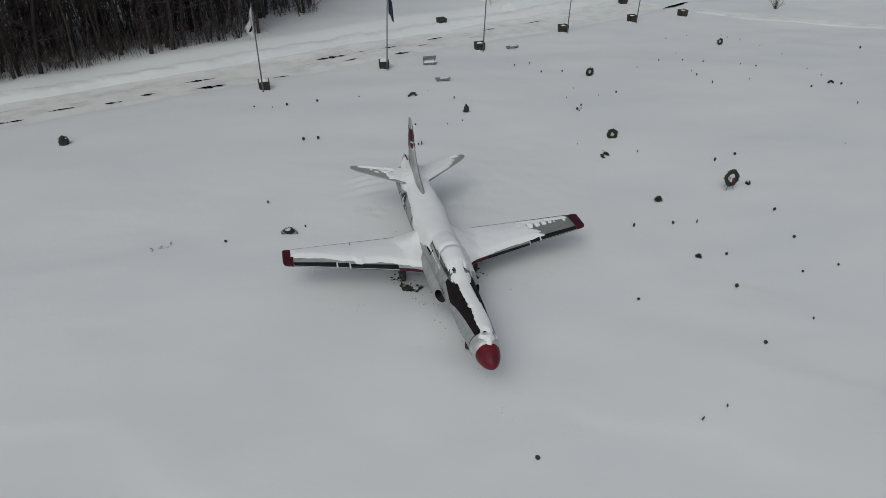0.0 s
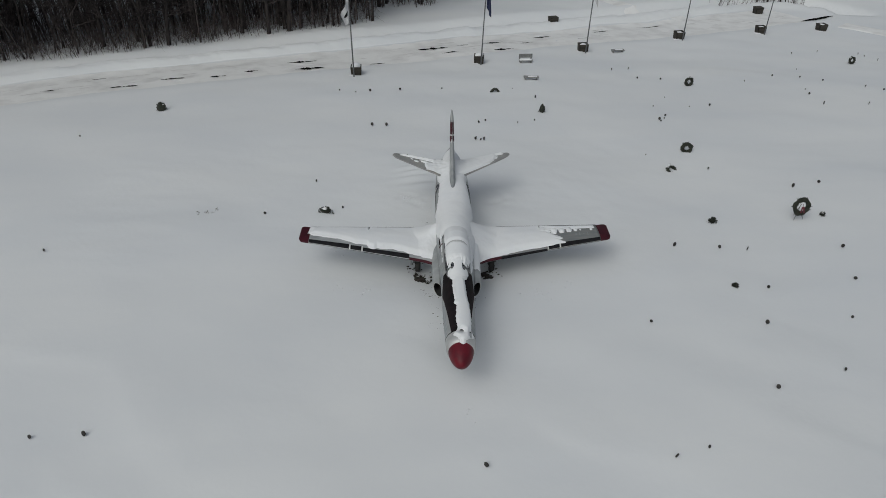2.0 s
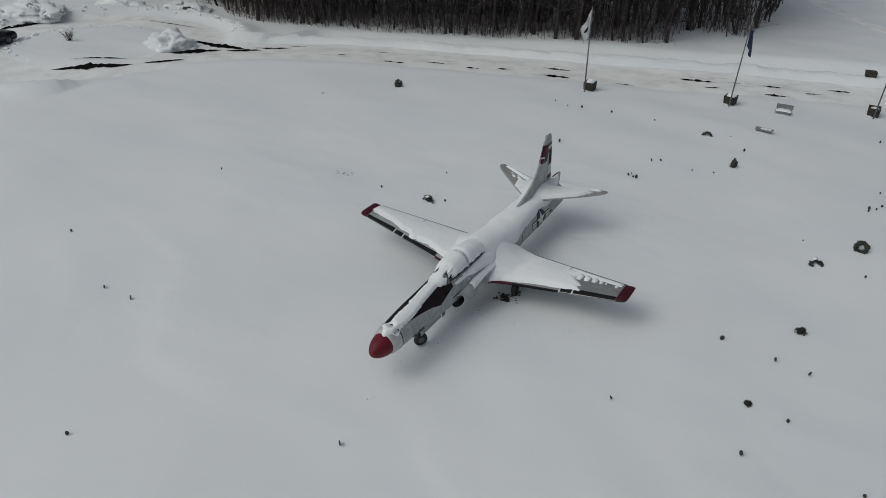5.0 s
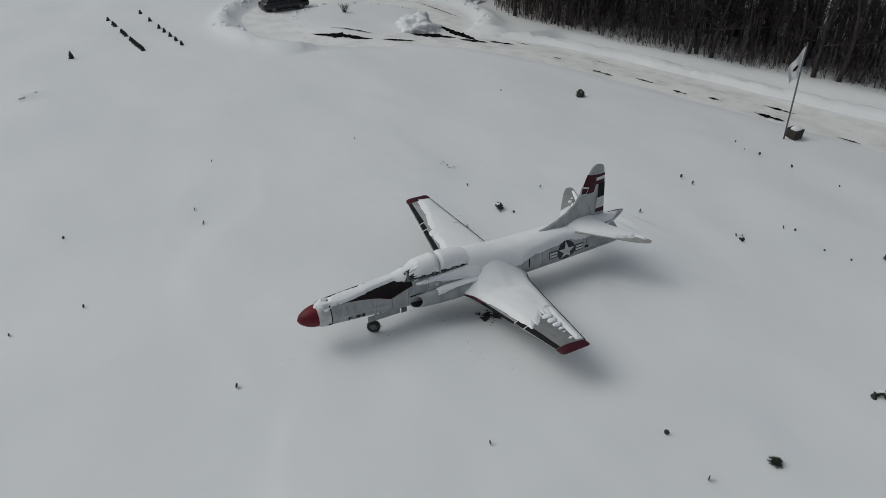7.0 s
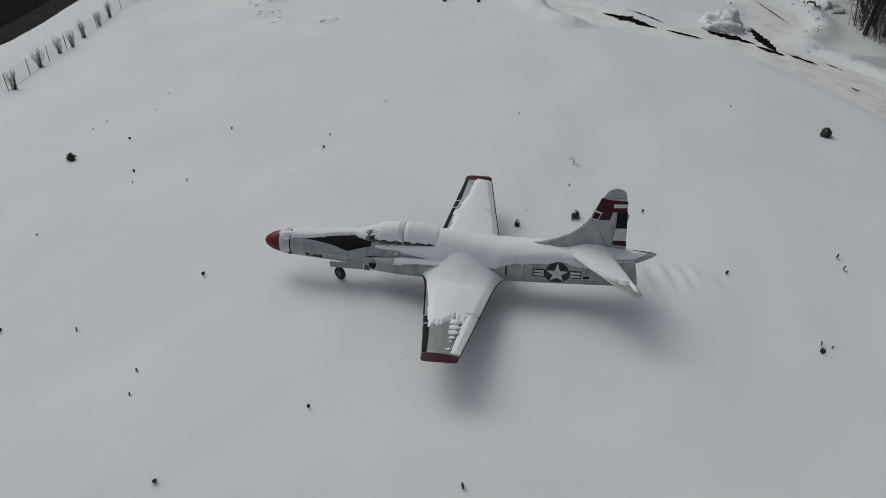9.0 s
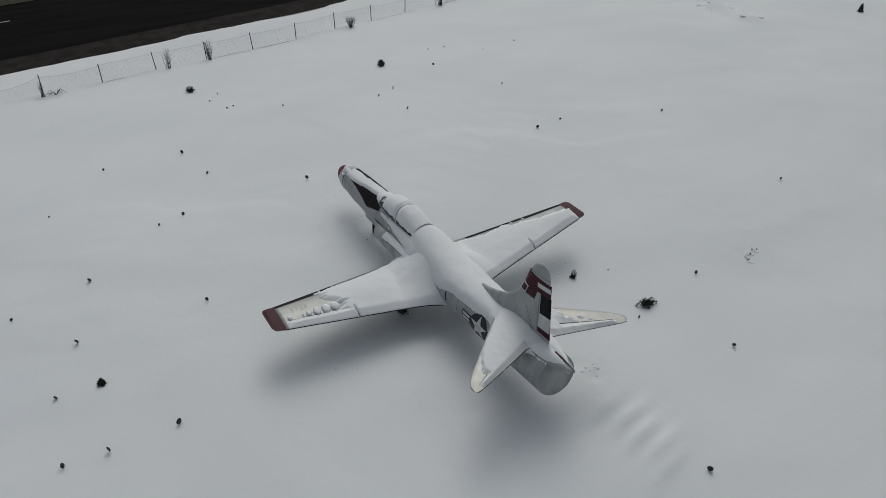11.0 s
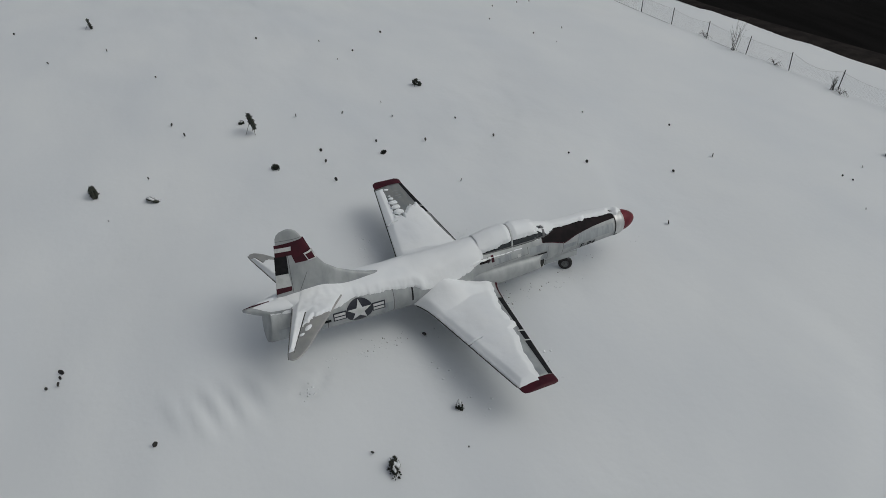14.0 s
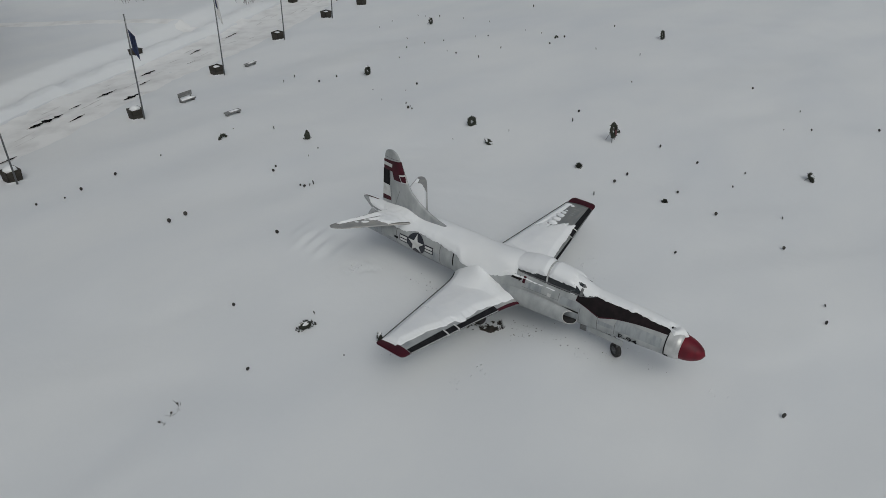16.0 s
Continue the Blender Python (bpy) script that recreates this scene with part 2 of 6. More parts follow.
def surface(x, y):
    """The snow as it lies: the field, drifts, the hollow under the aircraft, the ploughed drive and the bank beside it."""
    z = ground(x, y)
    r = math.hypot(x * 0.8, y)
    if max(abs(x), abs(y)) < 80:
        z += 0.13 * fbm(x * 0.12, y * 0.16) + 0.019 * fbm(x * 0.42 + y * 0.1, y * 0.62, 5.0)
        # wind crust in loose patches, and trodden mounds far across the field
        patch = smoothstep(0.1, 0.5, fbm(x * 0.11 + 3.0, y * 0.13, 9.0))
        z += patch * 0.022 * fbm(x * 0.9 + 0.3 * y, y * 0.7, 3.0)
        # hard-edged wind steps that run slantwise over the open field
        u, v = 0.42 * x + 0.9 * y, 0.9 * x - 0.42 * y
        step = 0.5 + noise.noise(Vector((u * 0.23 + 0.5 * noise.noise(Vector((v * 0.2, u * 0.1, 4.0))), v * 0.07, 12.0)))
        calm = smoothstep(0.05, 0.4, fbm(x * 0.06 - 2.0, y * 0.06, 15.0)) * smoothstep(5.0, 9.0, r)
        z += calm * 0.045 * smoothstep(0.38, 0.58, step)
        if x < -33 and y < -10:
            for mx, my, h in MOUNDS:
                d2 = ((x - mx) / 0.65) ** 2 + ((y - my) / 0.9) ** 2
                if d2 < 9:
                    z += 1.7 * h * math.exp(-d2) * (1 + 0.5 * noise.noise(Vector((x * 1.3, y * 1.3, 0))))
        # scoured hollow along the fuselage and under the wings
        if abs(x) < 10 and abs(y) < 12:
            z -= 0.16 * math.exp(-((x / 0.9) ** 2 + ((y + 4.5) / 1.2) ** 2))
            z -= 0.26 * math.exp(-((x / 3.2) ** 2 + ((y + 0.1) / 1.6) ** 2))
            z -= 0.17 * math.exp(-((x / 1.3) ** 2 + ((y - 2.0) / 4.2) ** 4))
        # drifts thrown up behind the tail
        if -6 < x < 3 and 4 < y < 12:
            for cx, cy, h in ((-1.2, 6.7, 0.10), (-1.6, 7.35, 0.17), (-1.5, 7.95, 0.16), (-1.7, 8.5, 0.13), (-1.3, 9.05, 0.09)):
                dx, dy = x - cx, y - cy - 0.22 * (x - cx)
                z += h * math.exp(-(dx / 0.75) ** 2 - (dy / 0.2) ** 2)
        if abs(x) < 3.2 and 4.4 < y < 6.3:
            for px, py in PRINTS:
                z -= 0.07 * math.exp(-((x - px) / 0.11) ** 2 - ((y - py) / 0.11) ** 2)
        # a wind lip on the open snow beyond the right wing
        lip = (x + 8.1) - 0.4 * (y - 0.8)
        z += 0.05 * smoothstep(-0.8, 0.1, lip) * smoothstep(1.6, 0.1, lip) * math.exp(-((y + 0.8) / 2.2) ** 2)
        z += 0.12 * math.exp(-((y - 1.0) / 2.8) ** 2) * math.exp(-((x - 7.6) / 1.5) ** 2)
        d = drive_distance(x, y) if y > 0 and (x < -18 or y > 15) else 99
        if x < -30:
            d = min(d, abs(math.hypot(x + 45, y - 13) - 8.7) + 0.5)
        if d < 9:
            z -= 0.12 * (1 - smoothstep(2.2, 3.6, d))
            far = y > float(np.interp(x, [-36, -30, -23, -12, -2, 8, 20, 34], [15.6, 20.8, 24.6, 28.6, 32.6, 36.6, 40.4, 47.0])) if x > -36 else math.hypot(x + 45, y - 13) > 9
            bank = math.exp(-((d - 4.2) / (1.0 if far else 0.7)) ** 2)
            if far and x > -34:
                z -= 0.75 * smoothstep(4.3, 6.6, d) * smoothstep(9.0, 7.9, d)
            z += bank * ((0.62 if x < -34 else 0.2) + 0.2 * max(fbm(x * 0.5, y * 0.5, 2.0), -0.4) + 0.08 * noise.noise(Vector((x * 2.2, y * 2.2, 0))) if far else 0.04 + 0.04 * fbm(x * 0.5, y * 0.5, 2.0))
        fy = fence_y(x)
        if y < fy + 6:
            # the road lies a little lower
            if y < road_y(x) + 1.2:
                z -= 0.25 * (1 - smoothstep(road_y(x) + 0.1, road_y(x) + 1.2, y))
    return z


def axis_steps(fine, mid, far):
    s = list(np.arange(-12, 12.001, fine))
    v = 12.0
    while v < 75:
        v += mid
        s.append(v)
        s.insert(0, -v)
    step = mid
    while v < far:
        step *= 1.7
        v += step
        s.append(v)
        s.insert(0, -v)
    return s


def build_ground():
    xs, ys = axis_steps(0.16, 0.6, 900), axis_steps(0.16, 0.6, 900)
    verts = [(x, y, surface(x, y)) for y in ys for x in xs]
    n = len(xs)
    faces = [(j * n + i, j * n + i + 1, (j + 1) * n + i + 1, (j + 1) * n + i) for j in range(len(ys) - 1) for i in range(n - 1)]
    me = bpy.data.meshes.new("ground")
    me.from_pydata(verts, [], faces)
    me.materials.append(SNOW)
    me.shade_smooth()
    tagged(new("ground", me), "wide field under smooth wind-packed snow with low drifts", "snow field", kind="structure")


build_ground()


def ribbon(name, centre, half, mat, label, category, lift=0.02, step=0.8, wobble=0.0):
    """A strip that lies on the ground along a polyline."""
    pts = []
    for (ax, ay), (bx, by) in zip(centre, centre[1:]):
        k = max(int(math.hypot(bx - ax, by - ay) / step), 1)
        pts += [(ax + (bx - ax) * i / k, ay + (by - ay) * i / k) for i in range(k)]
    pts.append(centre[-1])
    bm = bmesh.new()
    rows = []
    cross = np.linspace(-1, 1, 9)
    for i, (x, y) in enumerate(pts):
        x0, y0 = pts[max(i - 2, 0)]
        x1, y1 = pts[min(i + 2, len(pts) - 1)]
        d = Vector((x1 - x0, y1 - y0)).normalized()
        nx, ny = -d.y, d.x
        row = []
        for c in cross:
            h = half * (1 + wobble * fbm(x * 0.3, y * 0.3, c * 3))
            px, py = x + nx * c * h, y + ny * c * h
            row.append((px, py, surface(px, py) + lift * (1 if abs(c) < 0.99 else -1)))
        rows.append(row)
    grid(bm, rows)
    return thing(name, bm, mat, label, category, kind="structure")


ribbon("driveway", DRIVE, 2.9, SNOW_ROAD, "ploughed driveway of packed dirty snow", "driveway", 0.015, wobble=0.08)


def build_road():
    bm = bmesh.new()
    rows, rows2, rows3 = [], [], []
    for x in np.arange(-130, 130.1, 4.0):
        y0 = road_y(max(min(x, 60), -60)) + (0.09 * (x - 60) if x > 60 else 0.12 * (x + 60) if x < -60 else 0)
        z = ground(max(min(x, 40), -40), y0) - 0.17
        grit = float(np.interp(x, [10, 26], [2.2, 0.5]))
        rows.append([(x, y0 - grit - 0.2 * fbm(x * 0.3, 4.0), z), (x, y0 - 8, z - 0.05), (x, y0 - 17.2, z - 0.2)])
        rows2.append([(x, y0 + 0.35 + 0.25 * fbm(x * 0.4, 1.0), z + 0.0), (x, y0 - grit * 0.5, z + 0.02), (x, y0 - grit - 0.4, z + 0.004)])
        rows3.append([(x, y0 - 16.9, z - 0.15), (x, y0 - 18.0, z - 0.05), (x, y0 - 19.5 + 0.4 * fbm(x * 0.3, 2.0), z - 0.12)])
    grid(bm, rows)
    thing("road", bm, ASPHALT, "wet dark asphalt road cleared of snow", "road", kind="structure")
    for nm, rr, mt, lb in (("road_shoulder", rows2, SHOULDER, "gritty brown road shoulder beside the snow bank"), ("road_verge", rows3, VERGE, "strip of dull olive grass along the far road edge")):
        bm = bmesh.new()
        grid(bm, rr)
        thing(nm, bm, mt, lb, "shoulder" if nm == "road_shoulder" else "verge", kind="structure")
    for k in range(-3, 2):
        x = -0.8 + 10.6 * k
        y0 = road_y(x)
        z = ground(max(min(x, 40), -40), y0) - 0.17
        bm = bmesh.new()
        box(bm, x, y0 - 11.9, z - 0.085, 1.6, 0.11, 0.012, 0.0, 0.12)
        thing("lane_dash", bm, WHITE, "worn white lane dash on the asphalt", "road marking", "dashes on the road", "structure")


build_road()


# ---- aircraft ----
jet = empty("jet_fighter", "silver 1950s jet fighter with red nose, parked in deep snow", "jet aircraft")

FUSE = [  # y, centre height, half width, up, down
    (-6.60, 1.28, 0.425, 0.44, 0.42), (-6.30, 1.28, 0.455, 0.475, 0.44), (-5.50, 1.28, 0.49, 0.545, 0.50), (-5.00, 1.27, 0.51, 0.585, 0.53),
    (-4.00, 1.25, 0.535, 0.66, 0.59), (-3.20, 1.24, 0.565, 0.70, 0.65), (-2.00, 1.22, 0.62, 0.72, 0.70), (-1.00, 1.20, 0.67, 0.72, 0.73),
    (0.00, 1.20, 0.71, 0.70, 0.74), (1.50, 1.20, 0.73, 0.68, 0.72), (3.30, 1.20, 0.71, 0.68, 0.66), (4.80, 1.20, 0.67, 0.66, 0.60), (5.92, 1.20, 0.62, 0.56, 0.56)]


def fuse(y, th, off=0.0):
    """A point on the fuselage's skin; th from 0 at the top, positive towards +x."""
    c, w, u, d = (lerp_table(FUSE, y, k) for k in (1, 2, 3, 4))
    s, k = math.sin(th), math.cos(th)
    h = u if k > 0 else d
    q = Vector((math.copysign(abs(s) ** 0.93, s) * w, 0, math.copysign(abs(k) ** 0.93, k) * h))
    nrm = Vector((q.x / w / w, 0, q.z / h / h)).normalized()
    return Vector((0, y, c)) + q + nrm * off


def skin_patch(name, mat, parent, y0, y1, lo, hi, off=0.005, n=24, k=8, label=""):
    """A painted panel on the fuselage between two angles, which may depend on y."""
    bm = bmesh.new()
    rows = []
    for y in np.linspace(y0, y1, n):
        a, b = (lo(y) if callable(lo) else lo), (hi(y) if callable(hi) else hi)
        rows.append([fuse(y, a + (b - a) * j / k, off) for j in range(k + 1)])
    grid(bm, rows)
    return part(name, bm, mat, parent, label)


def build_fuselage():
    bm = bmesh.new()
    ys = list(np.linspace(-6.55, 5.92, 64))
    ths = [2 * math.pi * k / 40 for k in range(40)]
    vs = grid(bm, [[fuse(y, t) - Vector((0, 0.10 * math.cos(t) * smoothstep(4.8, 5.92, y), 0)) for t in ths] for y in ys], close_v=True)
    cap(bm, vs[0])
    body = part("fuselage", bm, SILVER, jet, "dull silver riveted fuselage")
    # nose ring and cone
    bm = bmesh.new()
    grid(bm, [[fuse(y, t, 0.012) for t in ths] for y in (-6.5, -6.35, -6.22)], close_v=True)
    grid(bm, [[fuse(y, t, q) for t in ths] for y, q in ((-6.5, 0.012), (-6.58, 0.0), (-6.62, -0.03), (-6.63, -0.07))], close_v=True)
    part("nose_ring", bm, SILVER_PALE, body, "bright metal ring behind the nose cone")
    for side in (1, -1):
        skin_patch("ring_seam", DARK, body, -6.215, -6.175, side * 0.55, side * 2.3, 0.010, 2, 16)
        skin_patch("ring_flap", BLACK, body, -6.33, -6.22, side * 2.0, side * 2.35, 0.016, 2, 6)
    bm = bmesh.new()
    rows = []
    for k in range(11):
        u = k / 10
        y = -6.55 - 0.74 * u
        r = 0.385 * (max(1 - u ** 1.9, 0)) ** 0.62
        rows.append([Vector((math.sin(t) * (r + 0.004), y, 1.28 - 0.01 * u + math.cos(t) * (r + 0.012))) for t in ths])
    vs = grid(bm, rows, close_v=True)
    cap(bm, vs[-1], True)
    bmesh.ops.recalc_face_normals(bm, faces=bm.faces)
    part("nose_cone", bm, RED, jet, "faded red blunt nose cone")
    # tailpipe
    bm = bmesh.new()
    rows = []
    for y, f in ((5.91, 1.003), (5.97, 0.998), (6.0, 0.975), (5.99, 0.955), (5.7, 0.9), (5.0, 0.8)):
        rows.append([Vector((math.sin(t) * 0.62 * f, y - 0.10 * math.cos(t), 1.20 + math.cos(t) * 0.56 * f)) for t in ths])
    vs = grid(bm, rows, close_v=True)
    cap(bm, vs[-1], True)
    bmesh.ops.recalc_face_normals(bm, faces=bm.faces)
    pipe = part("tailpipe", bm, [SILVER], jet, "grey jet exhaust shroud")
    bm = bmesh.new()
    rows = [[Vector((math.sin(t) * 0.62 * f, y - 0.10 * math.cos(t) * f, 1.20 + math.cos(t) * 0.56 * f)) for t in ths] for y, f in ((5.97, 0.955), (6.0, 0.93), (6.01, 0.55), (6.015, 0.05))]
    vs = grid(bm, rows, close_v=True)
    cap(bm, vs[-1], True)
    bmesh.ops.recalc_face_normals(bm, faces=bm.faces)
    part("exhaust_cover", bm, SILVER, pipe, "grey plate closing the exhaust")
    # fairing over the pipe
    bm = bmesh.new()
    tab = [(4.2, 1.70, 0.40, 0.18, 0.3), (5.0, 1.76, 0.40, 0.19, 0.4), (5.6, 1.78, 0.36, 0.17, 0.36), (6.05, 1.81, 0.25, 0.12, 0.27), (6.4, 1.85, 0.12, 0.07, 0.14), (6.60, 1.87, 0.03, 0.02, 0.03)]
    rows = []
    for y in np.linspace(4.2, 6.6, 18):
        c, w, u, d = (lerp_table(tab, y, k) for k in (1, 2, 3, 4))
        rows.append([Vector((math.sin(t) * w, y, c + math.cos(t) * (u if math.cos(t) > 0 else d))) for t in ths])
    vs = grid(bm, rows, close_v=True)
    cap(bm, vs[-1], True)
    part("tail_fairing", bm, SILVER, jet)
    bm = bmesh.new()
    rows = []
    for y in np.linspace(5.5, 6.61, 12):
        c, w, u = (lerp_table(tab, y, k) for k in (1, 2, 3))
        rows.append([Vector((math.sin(t) * (w + 0.004), y, c + math.cos(t) * u + 0.03)) for t in np.linspace(-0.15, 0.15, 5)])
    grid(bm, rows)
    part("tail_stripe", bm, DARK_RED, jet, "dark red stripe along the tail fairing")
    return body


fuselage = build_fuselage()


for side in (1, -1):
    low = lambda y: side * float(np.interp(y, [-6.2, -5.2, -4.5, -4.05, -3.6, -3.2], [0.62, 0.86, 1.08, 1.32, 1.12, 0.98]))
    skin_patch("antiglare_trim", DARK_RED, fuselage, -6.18, -3.18, 0.0, lambda y: low(y) + side * (0.015 + 0.05 * math.exp(-((y + 4.1) / 0.5) ** 2)), 0.004, 40, 10, "dark red border of the black panel")
    skin_patch("antiglare_panel", ANTIGLARE, fuselage, -6.2, -3.2, 0.0, low, 0.008, 40, 10, "matt black anti-glare panel")
    skin_patch("frame_band", BLACK, fuselage, 1.57, 1.62, side * 0.75, side * 1.75, 0.006, 3, 14)
    skin_patch("panel_seam", STEEL, fuselage, -2.6, -1.25, side * 1.31, side * 1.325, 0.004, 12, 2)
    skin_patch("panel_seam", STEEL, fuselage, -2.61, -2.59, side * 0.95, side * 1.325, 0.004, 2, 8)
    skin_patch("panel_seam", STEEL, fuselage, -4.02, -4.0, side * 1.3, side * 2.2, 0.004, 2, 12)
    skin_patch("panel_seam", STEEL, fuselage, 4.3, 4.325, side * 0.6, side * 2.2, 0.004, 2, 14)
    skin_patch("panel_seam", STEEL, fuselage, 2.2, 2.22, side * 0.8, side * 2.2, 0.004, 2, 14)
    skin_patch("gun_vent", DARK, fuselage, -3.35, -2.6, side * 1.50, side * 1.57, 0.010, 8, 2, "dark slot ahead of the air intake")
    skin_patch("small_stencil", BLACK, fuselage, 4.22, 4.42, side * 1.55, side * 1.68, 0.006, 3, 3)


# riveted panels of duller and brighter metal
for side in (1, -1):
    for y0, y1, a0, a1, mat in ((-6.08, -4.62, 1.02, 1.66, SILVER_DARK), (-4.58, -4.04, 1.48, 1.70, SILVER_DARK), (-3.38, -2.66, 1.05, 1.42, SILVER_DARK), (-1.96, -1.36, 1.02, 1.29, SILVER_DARK),
                                (-3.3, -2.7, 1.62, 2.1, SILVER_DARK), (2.26, 2.52, 1.5, 2.2, SILVER_DARK), (5.14, 5.78, 1.35, 2.1, SILVER_DARK), (4.36, 4.9, 1.78, 2.3, SILVER_DARK)):
        skin_patch("skin_panel", mat, fuselage, y0, y1, side * a0, side * a1, 0.002, 8, 6)
    for y in (-4.60, -3.39, 5.12):
        skin_patch("panel_seam", STEEL, fuselage, y - 0.007, y + 0.007, side * 1.25, side * 2.0, 0.0035, 2, 12)


def on_side(y, z, side, off):
    lo, hi = 0.02, math.pi - 0.02
    for _ in range(24):
        mid = (lo + hi) / 2
        if fuse(y, mid).z > z:
            lo = mid
        else:
            hi = mid
    p = fuse(y, lo, off)
    return Vector((p.x * side, p.y, p.z))


def side_grid(name, rows, side, mat, parent, off, label=""):
    """A painted shape given as rows of (y, z), laid on the fuselage's side."""
    bm = bmesh.new()
    grid(bm, [[on_side(y, z, side, off) for y, z in row] for row in rows])
    return part(name, bm, mat, parent, label)


def build_insignia(side):
    cy, cz, r = 3.33, 1.25, 0.42
    rings = [[(cy + r * k / 8 * math.sin(a), cz + 0.95 * r * k / 8 * math.cos(a)) for a in np.linspace(0, 2 * math.pi, 41)] for k in range(9)]
    disc = side_grid("roundel", rings, side, NAVY, fuselage, 0.008, "dark blue roundel with a white star and bars")
    bm = bmesh.new()
    for k in range(10):
        q0, q1 = (0.93, 0.37) if k % 2 == 0 else (0.37, 0.93)
        a0, a1 = k * math.pi / 5, (k + 1) * math.pi / 5
        p0, p1 = Vector((r * q0 * math.sin(a0), r * q0 * math.cos(a0))), Vector((r * q1 * math.sin(a1), r * q1 * math.cos(a1)))
        grid(bm, [[on_side(cy + p.x * u, cz + 0.95 * p.y * u, side, 0.016) for p in (p0, p0.lerp(p1, 0.33), p0.lerp(p1, 0.67), p1)] for u in (0.0, 0.2, 0.4, 0.6, 0.8, 1.0)])
    part("star", bm, WHITE, disc, "white star")
    for s in (-1, 1):
        def rect(a, b, z0, z1):
            return [[(cy + s * y, z) for z in np.linspace(z0, z1, 4)] for y in np.linspace(a, b, 7)]
        bar = side_grid("bar", rect(r * 0.96, 0.82, cz - 0.15, cz + 0.15), side, NAVY, disc, 0.007)
        for z0, z1 in ((0.02, 0.105), (-0.105, -0.02)):
            side_grid("bar_stripe", rect(r + 0.02, 0.785, cz + z0, cz + z1), side, WHITE, bar, 0.013)


for side in (1, -1):
    build_insignia(side)
# rescue arrow and vents on the flank
for side in (1, -1):
    arrow = side_grid("rescue_arrow", [[(y, z) for z in np.linspace(1.62 - h, 1.62 + h, 4)] for y, h in ((-0.80, 0.05), (-0.95, 0.05), (-1.1, 0.05), (-1.1, 0.09), (-1.2, 0.01))], side, ANTIGLARE, fuselage, 0.012, "dark rescue arrow")
    side_grid("vent", [[(y, z) for z in np.linspace(1.53, 1.73, 5)] for y in (-1.23, -1.33)], side, DARK_RED, fuselage, 0.010, "small dark vent")
    side_grid("vent", [[(y, z) for z in np.linspace(1.42, 1.53, 4)] for y in (-2.2, -2.33)], side, WHITE, fuselage, 0.010, "small white hatch")


def build_lettering(side):
    data = bpy.data.curves.new("lettering", "FONT")
    data.body, data.size, data.align_x, data.align_y, data.offset = "F-94", 0.325, "CENTER", "CENTER", 0.006
    tmp = bpy.data.objects.new("lettering", data)
    scene.collection.objects.link(tmp)
    bpy.context.view_layer.update()
    me = bpy.data.meshes.new_from_object(tmp.evaluated_get(bpy.context.evaluated_depsgraph_get()))
    bpy.data.objects.remove(tmp)
    bm = bmesh.new()
    bm.from_mesh(me)
    bmesh.ops.triangulate(bm, faces=bm.faces[:])
    for _ in range(3):
        bmesh.ops.subdivide_edges(bm, edges=[e for e in bm.edges if e.calc_length() > 0.035], cuts=1)
        bmesh.ops.triangulate(bm, faces=bm.faces[:])
    for v in bm.verts:
        # reads forward from the nose on the left flank, backwards to the nose on the right
        y = (-5.33 if side > 0 else -5.05) + (v.co.x * 1.1 if side > 0 else -v.co.x * 1.1)
        v.co = on_side(y, 1.035 + v.co.y * 0.9, side, 0.016)
    part("lettering", bm, BLACK, fuselage, "black painted F-94 lettering", smooth=False)


for side in (1, -1):
    build_lettering(side)

# wing: leading and trailing edge, height of the chord line, thickness, by distance from the centreline
WING_Z = lambda x: 0.80 + 0.113 * (x - 0.7)
WING_LE = lambda x: -1.20 + 0.143 * (x - 0.9) - 0.30 * math.exp(-(max(x - 0.5, 0) / 0.35) ** 1.3)
WING_TE = lambda x: 1.32 - 0.164 * (x - 0.9) + 0.25 * math.exp(-(max(x - 0.5, 0) / 0.4) ** 1.3)
WING_T = lambda x: 0.30 - 0.034 * (x - 0.7)


def foil(c):
    """Half thickness of a round-nosed section at c of its chord."""
    return 5 * (0.2969 * math.sqrt(c) - 0.1260 * c - 0.3516 * c * c + 0.2843 * c ** 3 - 0.1015 * c ** 4)


def wing(x, c, off=0.0, side=1, lower=False):
    le, te = WING_LE(x), WING_TE(x)
    ch = te - le
    t = WING_T(x) * foil(c) / 0.5 * 0.5
    camber = 0.02 * ch * math.sin(math.pi * c)
    z = WING_Z(x) + camber + (-(t + off) * 0.85 if lower else t + off)
    return Vector((side * x, le + ch * c - (off * 0.6 if c < 0.06 else 0), z))


CH = [0.5 - 0.5 * math.cos(math.pi * k / 18) for k in range(19)]


